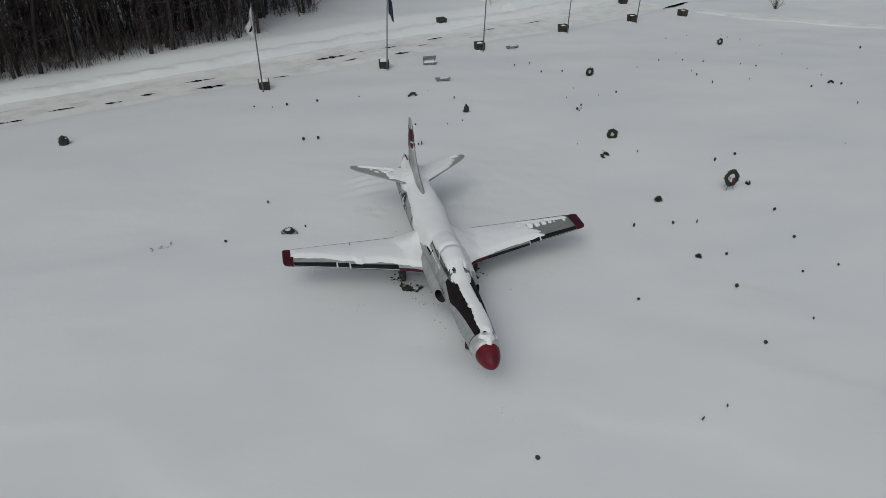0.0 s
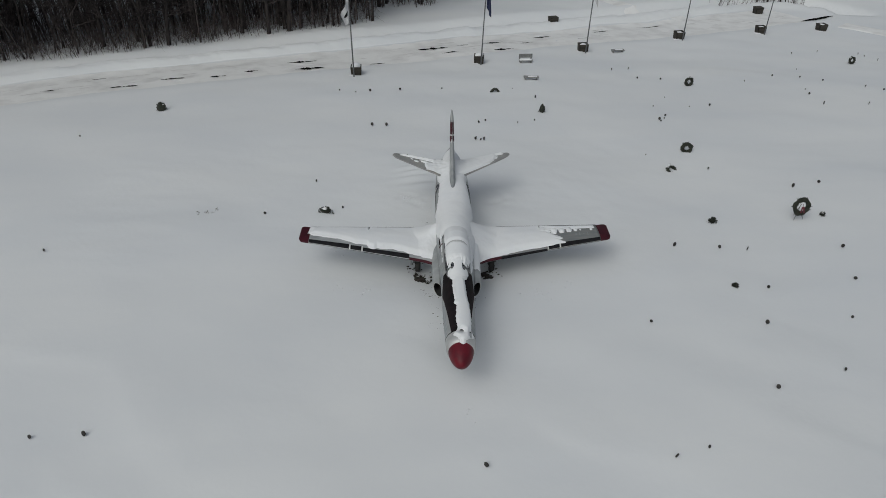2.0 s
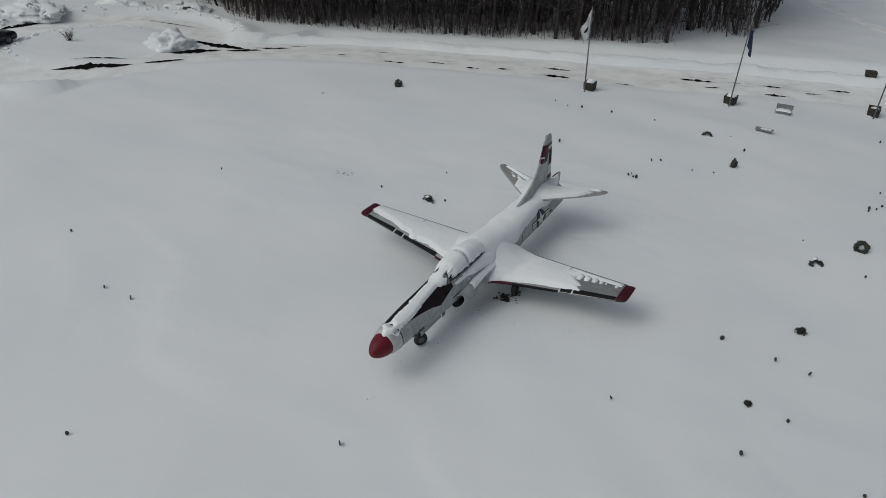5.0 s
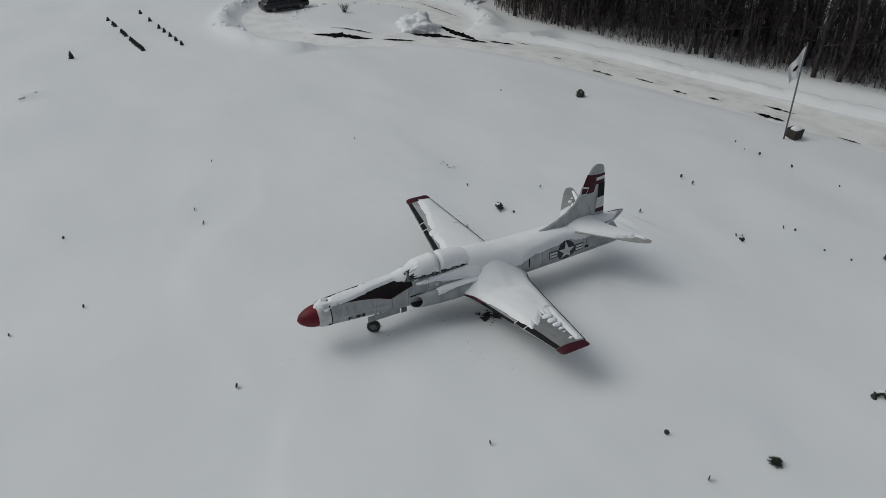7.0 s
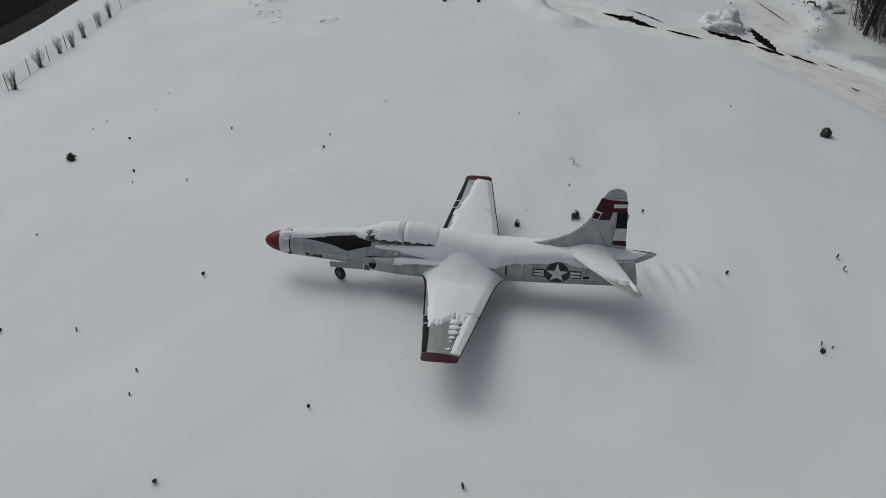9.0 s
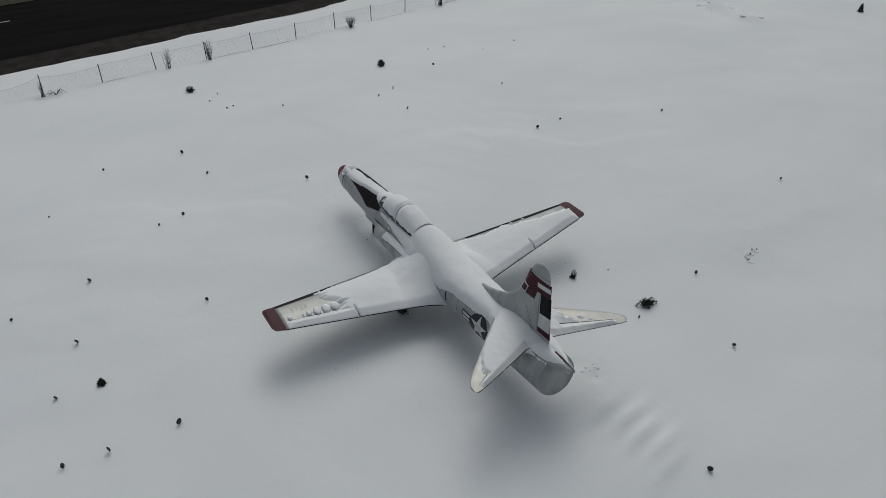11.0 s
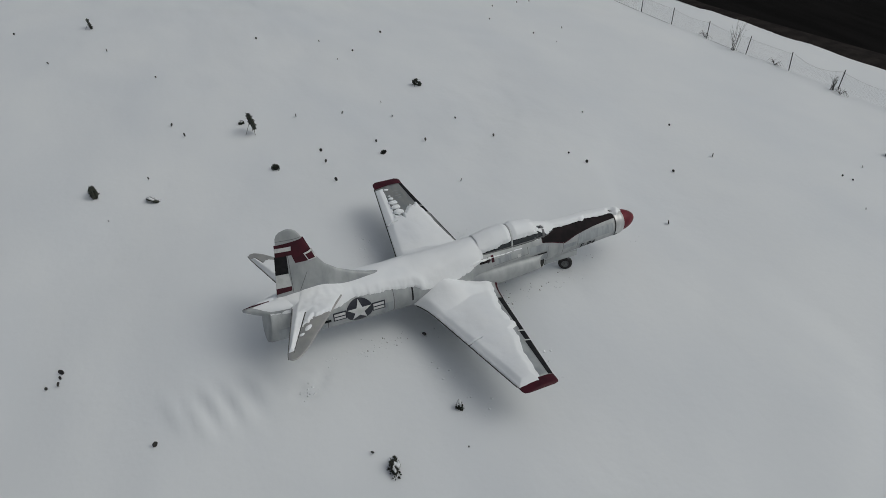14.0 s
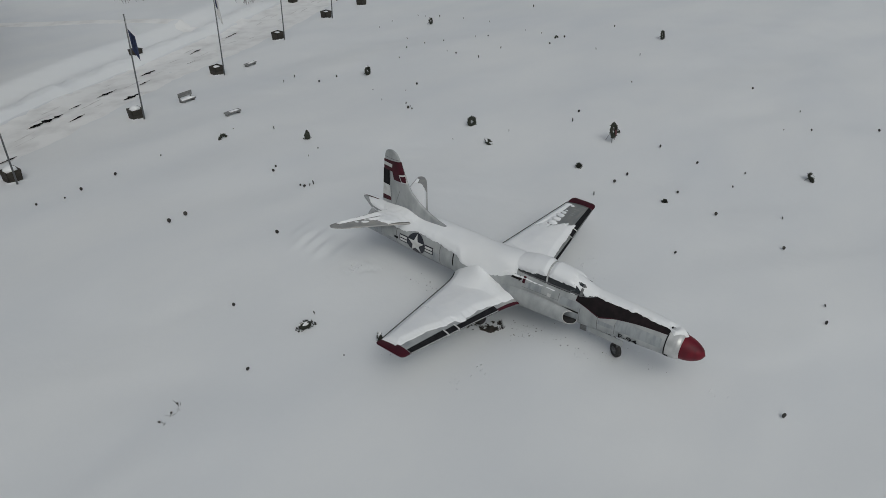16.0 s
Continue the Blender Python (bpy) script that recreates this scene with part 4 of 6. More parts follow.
def build_spine_snow():
    bm = bmesh.new()
    rows = []
    n = 48
    for y in np.linspace(-0.95, 5.88, 300):
        c, w, u = (lerp_table(FUSE, y, k) for k in (1, 2, 3))
        row = []
        for j in range(n + 1):
            th = -1.55 + 3.1 * j / n
            s = 1 if th > 0 else -1
            edge = float(np.interp(y, [-1.2, -0.85, -0.45, 0.3, 1.2, 1.5, 2.4, 3.4, 4.0, 4.9, 5.3, 5.9], [0.7, 0.85, 1.25, 1.5, 1.42, 1.12, 0.93, 0.84, 1.1, 1.1, 0.66, 0.5]))
            if s > 0:
                edge += float(np.interp(y, [0.8, 1.6, 3.0, 3.8], [0.0, 0.15, 0.15, 0.0]))
            m = (edge - abs(th)) * w + 0.05 * ragged(y, s * 2.0, 1, 2.4)
            m += math.exp(-(m / 0.10) ** 2) * (0.035 * noise.noise(Vector((y * 9, s, th * 3))) + 0.02 * noise.noise(Vector((y * 19, s * 2, th * 8))))
            tk = 0.10 * smoothstep(0, 0.35, m) + 0.03 * smoothstep(0, 0.05, m) + 0.04 * fbm(y * 0.8, th, 2.0) * smoothstep(0, 0.2, m)
            tk += 0.10 * math.exp(-((y - 4.9) / 0.9) ** 2) * smoothstep(0, 0.3, m)
            hump = float(np.interp(y, [-0.97, -0.9, -0.5, 0.0, 0.6, 1.4], [0.09, 0.13, 0.13, 0.10, 0.05, 0.0]))
            near = smoothstep(-1.0, -0.8, y) * smoothstep(1.5, 1.0, y)
            tk *= 1 - 0.85 * near * smoothstep(0.45, 1.15, abs(th))
            tk += hump * math.exp(-(th / 0.6) ** 2)
            row.append(fuse(y, th, tk if m > 0 else max(-0.04, m * 0.5 - 0.004)))
        rows.append(row)
    grid(bm, rows)
    bmesh.ops.recalc_face_normals(bm, faces=bm.faces)
    thing("fuselage_snow", bm, SNOW_FRESH, "deep rounded snow along the top of the fuselage", "snow")
    # over the tail fairing
    bm = bmesh.new()
    rows = []
    for y in np.linspace(5.2, 6.5, 30):
        w = float(np.interp(y, [5.2, 5.6, 6.05, 6.5], [0.40, 0.36, 0.24, 0.05]))
        top = float(np.interp(y, [5.2, 5.6, 6.05, 6.5], [1.97, 1.97, 1.94, 1.90]))
        rows.append([Vector((w * math.sin(t) * 1.02, y, top - 0.16 + (0.16 + 0.05 * smoothstep(6.5, 5.9, y)) * math.cos(t) - (0.035 if abs(t) < 0.12 and y > 5.62 else 0))) for t in np.linspace(-1.5, 1.5, 31)])
    grid(bm, rows)
    thing("tail_fairing_snow", bm, SNOW_FRESH, "snow tapering along the tail fairing", "snow")


build_spine_snow()


def snow_tongues(side, tongues, seed, label):
    """Tongues of wet snow on the flank that thin out forward: tip, root, angle at the tip and at the root, half widths."""
    bm = bmesh.new()
    rows = []
    for y in np.linspace(-3.3, -0.3, 130):
        row = []
        for t in np.linspace(0.55, 1.75, 46):
            m = -1.0
            for tip, root, t0, t1, w0, w1 in tongues:
                u = (y - tip) / (root - tip)
                v = min(max(u, 0), 1)
                mid = t0 + (t1 - t0) * v + 0.04 * noise.noise(Vector((y * 2.1, tip, seed)))
                half = (w0 + (w1 - w0) * v ** 1.4) * (1 + 0.35 * noise.noise(Vector((y * 3.2, tip * 3, seed))))
                m = max(m, min(half - abs(t - mid), u * 1.2 if u < 0.3 else 1.0))
            m += 0.03 * noise.noise(Vector((y * 9, t * 9, seed)))
            m = min(m, (y + 3.3) * 0.5, (-0.3 - y) * 0.5, (1.75 - t) * 0.6, (t - 0.55) * 0.6)
            row.append(fuse(y, side * t, (0.055 * smoothstep(0, 0.14, m) + 0.012 * smoothstep(0, 0.03, m)) if m > 0 else max(-0.03, m * 0.2 - 0.004)))
        rows.append(row)
    grid(bm, rows)
    bmesh.ops.recalc_face_normals(bm, faces=bm.faces)
    thing("flank_snow", bm, SNOW_FRESH, label, "snow")


snow_tongues(1, ((-3.05, -0.4, 0.98, 0.98, 0.08, 0.42), (-2.05, -0.4, 1.20, 1.15, 0.02, 0.30), (-1.55, -0.4, 1.42, 1.25, 0.03, 0.34), (-2.5, -0.5, 0.84, 0.8, 0.04, 0.26)), 1.7, "tongues of wet snow clinging below the canopy")
snow_tongues(-1, ((-1.15, -0.35, 0.92, 0.9, 0.03, 0.22), (-2.4, -0.8, 0.93, 0.90, 0.015, 0.06)), 4.2, "thin ragged snow clinging behind the canopy")


def intake_snow(side, y0, y1, seed):
    bm = bmesh.new()
    rows = []
    for y in np.linspace(y0, y1, 40):
        row = []
        for v in np.linspace(-1, 1, 17):
            cz = 1.02 + float(np.interp(y, [-2.9, -2.3, -1.4, -0.7], [0.27, 0.31, 0.33, 0.33]))
            x = 0.66 + 0.19 * v
            m = min((y - y0), 0.5) * 1.5 + 0.35 * fbm(y * 2, v, seed) - 0.45 * v * v - 0.05
            z = cz - 0.10 * v * v - 0.02 + (0.05 * smoothstep(0, 0.3, m) + 0.012 if m > 0 else -0.03)
            row.append(Vector((side * x, y, z)))
        rows.append(row)
    grid(bm, rows)
    bmesh.ops.recalc_face_normals(bm, faces=bm.faces)
    thing("intake_snow", bm, SNOW_FRESH, "tongue of snow on top of the air intake", "snow")


intake_snow(1, -2.35, -0.4, 2.0)


def build_canopy_snow():
    bm = bmesh.new()
    rows = []
    for y in np.linspace(-3.2, -0.86, 110):
        row = []
        rear = smoothstep(-1.05, -0.86, y)
        for t in np.linspace(-1.57, 1.57, 45):
            s = 1 if t > 0 else -1
            edge = (float(np.interp(y, [-2.9, -2.1, -1.9, -1.1], [1.06, 1.10, 1.16, 1.36])) if s < 0 else 1.36) + 0.1 * rear
            edge += 0.10 * noise.noise(Vector((y * 5, s * 4, 3.0)))
            w = lerp_table(CANOPY, y, 2)
            m = (edge - abs(t)) * max(w, 0.3) * 1.2 + 0.03 * ragged(y, s * 3.0, 1, 3)
            m = min(m, abs(y + 2.05) - 0.03, y + 3.05 + 0.22 * noise.noise(Vector((t * 4.5, 1.0, 8.0))) + 0.1 * noise.noise(Vector((t * 11, y * 4, 8.0))))
            tk = 0.06 * smoothstep(0, 0.16, m) + 0.016 * smoothstep(0, 0.02, m)
            row.append(canopy(y, t, tk if m > 0 else -0.012))
        rows.append(row)
    grid(bm, rows)
    bmesh.ops.recalc_face_normals(bm, faces=bm.faces)
    thing("canopy_snow", bm, SNOW_FRESH, "snow cap over the canopy, parted by the hoop", "snow")


build_canopy_snow()


def build_nose_snow():
    bm = bmesh.new()
    rows = []
    for y in np.linspace(-6.72, -2.92, 170):
        row = []
        w, u = lerp_table(FUSE, max(y, -6.6), 2), lerp_table(FUSE, max(y, -6.6), 3)
        mid = float(np.interp(y, [-6.7, -6.2, -5.2, -4.6, -4.0, -3.2], [0.05, 0.12, 0.12, 0.05, 0.01, 0.0]))
        for th in np.linspace(-1.1, 1.1, 49):
            hw = float(np.interp(y, [-6.75, -6.62, -6.5, -6.35, -6.15, -5.6, -5.0, -4.3, -3.75, -3.45, -3.2, -3.0, -2.92], [0.0, 0.1, 0.16, 0.36, 0.22, 0.24, 0.23, 0.20, 0.21, 0.36, 0.34, 0.30, 0.2]))
            d = abs(th * w - mid)
            m = hw - d + 0.05 * ragged(y, 1.0 if th > 0 else 5.0, 1, 2.0) + 0.025 * noise.noise(Vector((y * 8, math.copysign(3, th), 0)))
            for hx, hy, rx, ry in ((-0.17, -3.20, 0.05, 0.15), (0.20, -3.22, 0.06, 0.17), (0.02, -6.22, 0.05, 0.06), (0.30, -6.28, 0.04, 0.12)):
                m = min(m, 0.05 * (math.hypot((th * w - hx) / rx, (y - hy) / ry) - 1))
            tk = 0.07 * smoothstep(0, 0.12, m) + 0.02 * smoothstep(0, 0.02, m)
            yy = max(y, -6.55)
            p = fuse(yy, th, tk if m > 0 else -0.03)
            if y < -6.55:
                k = (-6.55 - y)
                p = Vector((p.x * 0.9, y, p.z - 0.02 - k * 0.55))
            if y > -3.9:
                top = canopy(y, max(-1.5, min(1.5, math.asin(max(-1, min(1, p.x / max(lerp_table(CANOPY, y, 2), 0.05)))))), 0.05 if m > 0 else -0.03) if abs(p.x) < lerp_table(CANOPY, y, 2) else p
                p.z = max(p.z, top.z)
            row.append(p)
        rows.append(row)
    grid(bm, rows)
    bmesh.ops.recalc_face_normals(bm, faces=bm.faces)
    thing("nose_snow", bm, SNOW_FRESH, "uneven strip of snow along the top of the nose", "snow")


build_nose_snow()

# loose lumps on the bare outer wing
for k, (x, c, r) in enumerate(((3.80, 0.645, 0.155), (4.09, 0.65, 0.145), (4.37, 0.655, 0.13), (4.62, 0.66, 0.085), (5.2, 0.66, 0.07), (4.80, 0.66, 0.045))):
    bm = bmesh.new()
    p = wing(x, c, 0.0, 1)
    lump(bm, (p.x, p.y, p.z + r * 0.2), r * 0.80, r * 1.25, r * 0.5, 0.22, 3, k * 3.3)
    thing("snow_lump", bm, SNOW_FRESH, "rounded lump of snow on the bare outer wing", "snow lump", "lumps on the wing")


SNOW_DIRTY = material("dirty_snow", (0.58, 0.575, 0.57), (0.74, 0.74, 0.73), 2.0, 0.8, bump=0.3)


# ---- the drive's loop, bare patches and snow heaps ----
def on_ground(x, y, lift=0.0, turn=0.0, scale=1.0):
    return Matrix.Translation((x, y, surface(x, y) + lift)) @ Matrix.Rotation(turn, 4, "Z") @ Matrix.Scale(scale, 4)


LOOP = [(-45.0 + 8.8 * math.cos(a), 13.0 + 8.6 * math.sin(a)) for a in np.linspace(0.2, 0.2 + 2 * math.pi, 40)]
ribbon("drive_loop", LOOP, 2.3, SNOW_ROAD, "turning loop of packed snow round a snowy island", "driveway", 0.02, wobble=0.15)


ribbon("side_track", [(23.0, 44.2), (19.0, 49.5), (14.5, 55.5), (9.0, 61.0), (2.0, 70.0), (-8.0, 84.0)], 0.9, SNOW_ROAD, "ploughed track of bright packed snow", "snow track", 0.03, wobble=0.2)
ribbon("field_track", [(37.0, 42.5), (40.5, 38.6), (45.0, 34.6), (50.0, 30.8), (58.0, 26.0)], 1.2, SNOW_ROAD, "ploughed track of bright packed snow", "snow track", 0.05, wobble=0.25)


def snow_bank():
    """Lumpy ridge thrown up by the plough along the far side of the drive."""
    path = [Vector(p) for p in DRIVE]
    pts = []
    for a, b in zip(path, path[1:]):
        k = int((b - a).length / 0.22)
        pts += [a.lerp(b, i / k) for i in range(k)]
    pts = [sum((pts[min(max(i + q, 0), len(pts) - 1)] for q in range(-14, 15)), Vector((0, 0))) / 29 for i in range(len(pts))]
    bm = bmesh.new()
    rows = []
    for i, p in enumerate(pts):
        d = (pts[min(i + 6, len(pts) - 1)] - pts[max(i - 6, 0)]).normalized()
        n = Vector((d.y, -d.x))
        taper = smoothstep(0, 30, i) * smoothstep(len(pts) - 1, len(pts) - 30, i)
        row = []
        for j in range(17):
            u = j / 16
            off = 2.75 + 0.3 * fbm(i * 0.03, 2.0, 6.0) + 2.3 * u
            q = p + n * off
            shape = smoothstep(0, 0.34, u) * smoothstep(1.0, 0.50, u)
            h = shape * (0.30 + 0.07 * fbm(q.x * 0.7, q.y * 0.7, 3.0) + 0.10 * abs(noise.noise(Vector((q.x * 2.4, q.y * 2.4, 5.0)))) + 0.05 * noise.noise(Vector((q.x * 5.5, q.y * 5.5, 8.0)))) * taper
            low = min(surface(q.x, q.y), ground(q.x, q.y) + 0.25)
            row.append((q.x, q.y, low - 0.03 + h if 0 < j < 16 else low - 0.25))
        rows.append(row)
    grid(bm, rows)
    bmesh.ops.recalc_face_normals(bm, faces=bm.faces)
    thing("snow_bank", bm, SNOW, "lumpy ridge of ploughed snow along the drive", "snow bank", kind="structure")


snow_bank()


def tyre_tracks():
    rnd = random.Random(31)
    bm = bmesh.new()
    path = [Vector(p) for p in DRIVE]
    for off in (-1.5, -0.9, 0.3, 0.95):
        for (a, b) in zip(path, path[1:]):
            d = (b - a).normalized()
            n = Vector((-d.y, d.x))
            L = (b - a).length
            t = rnd.uniform(0, 2)
            while t < L - 0.5:
                run = rnd.uniform(0.6, 2.6)
                k = max(int(min(run, L - t) / 0.4), 1)
                rows = []
                w = rnd.uniform(0.03, 0.08)
                for i in range(k + 1):
                    u = t + i * 0.4
                    p = a + d * min(u, L) + n * (off + 0.1 * noise.noise(Vector((u * 0.4, off, a.x))))
                    ww = w * (1 if 0 < i < k else 0.2)
                    rows.append([(p.x + n.x * q, p.y + n.y * q, surface(p.x + n.x * q, p.y + n.y * q) + 0.03) for q in (-ww, ww)])
                grid(bm, rows)
                t += run + rnd.uniform(1.0, 6.0)
    thing("tyre_marks", bm, SNOW_DIRTY, "broken dirty tyre marks along the ploughed drive", "tyre marks", kind="stuff")


tyre_tracks()


def bare_patch(x, y, length, turn, width, seed):
    """A torn strip where the asphalt shows through the packed snow."""
    bm = bmesh.new()
    n = 40
    rows = []
    for i in range(n + 1):
        u = i / n * 2 - 1
        torn = 1.0 if width < 0.4 else 0.4
        w = width * (1 - abs(u) ** 1.6) * max(0.0, 0.75 + torn * (1.1 * noise.noise(Vector((u * length * 1.1 + seed, seed, 0))) + 0.7 * noise.noise(Vector((u * length * 4 + seed, seed, 5))))) + 0.002
        off = 0.25 * width * noise.noise(Vector((u * 2 + seed * 2, 1, 0)))
        row = []
        for v in (-1, -0.5, 0, 0.5, 1):
            lx, ly = u * length / 2, off + v * w + 0.5 * torn * w * noise.noise(Vector((u * length * 5, v * 2, seed)))
            px, py = x + lx * math.cos(turn) - ly * math.sin(turn), y + lx * math.sin(turn) + ly * math.cos(turn)
            row.append((px, py, surface(px, py) + 0.045))
        rows.append(row)
    grid(bm, rows)
    thing("bare_asphalt", bm, ASPHALT, "dark asphalt patch showing through packed snow", "asphalt patch", "patches on the drive", "structure")


for k, (x, y, length, deg, width) in enumerate((
        (-0.8, 33.3, 2.2, 14, 0.17), (-10.6, 29.6, 1.8, 18, 0.13), (-9.7, 27.5, 1.7, 18, 0.2), (-18.8, 24.9, 1.3, 14, 0.13), (-15.8, 25.5, 0.9, 20, 0.14),
        (-13.8, 26.8, 0.8, 18, 0.12), (-21.6, 23.2, 1.6, 20, 0.15), (-4.9, 29.0, 1.1, 22, 0.08),
        (4.2, 35.2, 1.6, 20, 0.09), (4.9, 33.1, 1.4, 20, 0.16),
        (8.5, 37.2, 1.4, 18, 0.1), (35.9, 45.0, 3.4, 24, 0.3), (-55.2, 13.4, 4.4, 85, 0.35), (7.0, 35.2, 1.0, 20, 0.06), (1.6, 34.4, 0.9, 18, 0.05), (14.0, 39.4, 1.3, 22, 0.08),
        (-26.0, 22.3, 0.9, 30, 0.08), (-24.0, 25.2, 0.8, 24, 0.06), (0.6, 32.2, 1.2, 20, 0.06), (12.0, 37.0, 0.9, 20, 0.07), (19.0, 41.5, 1.6, 24, 0.09))):
    wide = 1.6 if width < 0.22 else 1.75
    bare_patch(x, y, length * 1.25, radians(deg), width * wide, k * 1.7 + 0.3)
for k, (x, y, length, deg, width) in enumerate(((43.8, 35.3, 2.6, -38, 0.16), (41.0, 37.2, 1.6, -36, 0.08), (-36.4, 18.9, 7.0, 4, 0.55), (-33.3, 18.7, 3.0, 30, 0.50), (-36.3, 16.4, 4.2, 52, 0.95), (-35.7, 12.9, 3.0, 58, 0.42), (-38.8, 8.9, 5.8, 46, 0.80), (-31.8, 20.5, 2.8, 40, 0.24), (-31.0, 22.5, 1.6, 30, 0.14), (-40.0, 10.3, 4.4, 44, 0.10), (-46.0, 21.8, 8.0, 12, 0.10))):
    bare_patch(x, y, length, radians(deg), width, 60 + k * 2.1)


def snow_heap(x, y, rx, ry, h, label, pieces, seed):
    bm = bmesh.new()
    rnd = random.Random(seed)
    z = surface(x, y)
    r = bmesh.ops.create_icosphere(bm, subdivisions=5, radius=1)
    for v in r["verts"]:
        q = v.co * 1.6 + Vector((seed, 0, seed))
        k = 1 + 0.38 * fbm(q.x, q.y, q.z, 3) + 0.10 * abs(noise.noise(q * 3.3)) + 0.03 * noise.noise(q * 8)
        v.co = Vector((x + v.co.x * rx * k, y + v.co.y * ry * k, z - 0.1 + v.co.z * h * k))
    for k in range(pieces):
        a, d = rnd.uniform(0, 6.28), rnd.uniform(0.3, 1.25)
        s = rnd.uniform(0.06, 0.26)
        lump(bm, (x + rx * d * math.cos(a), y + ry * d * math.sin(a), z + h * max(0.0, 1 - d * d) * 0.9 - s * 0.2), s * 1.5, s * 1.1, s * 0.7, 0.9, 3, seed + k)
    thing("snow_mound", bm, SNOW, label, "snow heap", "heaps by the drive")


snow_heap(-39.3, 16.3, 2.1, 1.7, 1.15, "ploughed heap of lumpy snow chunks beside the drive", 16, 3)
snow_heap(-57.5, 15.5, 3.2, 2.0, 0.9, "long ploughed snow heap beyond the loop", 30, 5)
snow_heap(-55.0, 23.0, 3.5, 1.6, 1.0, "lumpy ploughed snow heap near the woods", 30, 7)
snow_heap(-50.5, 27.5, 3.0, 1.5, 0.8, "lumpy ploughed snow heap near the woods", 24, 9)
snow_heap(-60.0, 7.0, 2.6, 1.8, 0.7, "low ploughed snow heap beyond the loop", 18, 11)

# broken chunks thrown up along the drive and the loop
def plough_bank():
    rnd = random.Random(8)
    bm = bmesh.new()
    for _ in range(300):
        if rnd.random() < 0.7:
            a = rnd.uniform(0.9, 5.0)
            d = rnd.gauss(12.0, 0.5) if rnd.random() < 0.75 else rnd.gauss(6.0, 0.25)
            x, y = -45 + d * math.cos(a), 13 + d * math.sin(a)
        else:
            u = rnd.random()
            x = -34 + 50 * u
            y = float(np.interp(x, [-36, -30, -23, -12, -2, 8, 20], [15.6, 20.8, 24.6, 28.6, 32.6, 36.6, 40.4])) + rnd.gauss(4.3, 0.35)
        r = (abs(rnd.gauss(0, 0.1)) + 0.05) * (1.0 if x < -33 else 0.5)
        lump(bm, (x, y, surface(x, y)), r * 1.4, r, r * 0.75, 0.8, 1, x + y)
    thing("ploughed_chunks", bm, SNOW, "broken chunks of ploughed snow along the drive", "snow chunks", kind="stuff", smooth=False)


plough_bank()

# small trodden clots round the far mounds
bm = bmesh.new()
rnd = random.Random(21)
for mx, my, h in MOUNDS:
    for _ in range(3):
        s = rnd.uniform(0.12, 0.26)
        px, py = mx + rnd.gauss(0, 0.5), my + rnd.gauss(0, 0.9)
        lump(bm, (px, py, surface(px, py) - s * 0.1), s * 1.2, s * 1.4, s * 0.38, 0.6, 2, px)
thing("trodden_clots", bm, SNOW, "clots of trodden snow across the far field", "snow clots", kind="stuff")


# ---- plants, wreaths and markers ----
def spikes(bm, c, direction, n, length, rnd, width=0.012, spread=0.9):
    """A tuft of needles."""
    for _ in range(n):
        d = (Vector(direction) + Vector((rnd.gauss(0, spread), rnd.gauss(0, spread), rnd.gauss(0, spread)))).normalized()
        s = d.cross(Vector((rnd.gauss(0, 1), rnd.gauss(0, 1), rnd.gauss(0, 1)))).normalized() * width
        t = d.cross(s).normalized() * width
        c0 = Vector(c)
        a, b, e = bm.verts.new(c0 + s), bm.verts.new(c0 - s + t), bm.verts.new(c0 - s - t)
        p = bm.verts.new(c0 + d * length * rnd.uniform(0.6, 1.2))
        for q in ((a, b, p), (b, e, p), (e, a, p)):
            bm.faces.new(q)


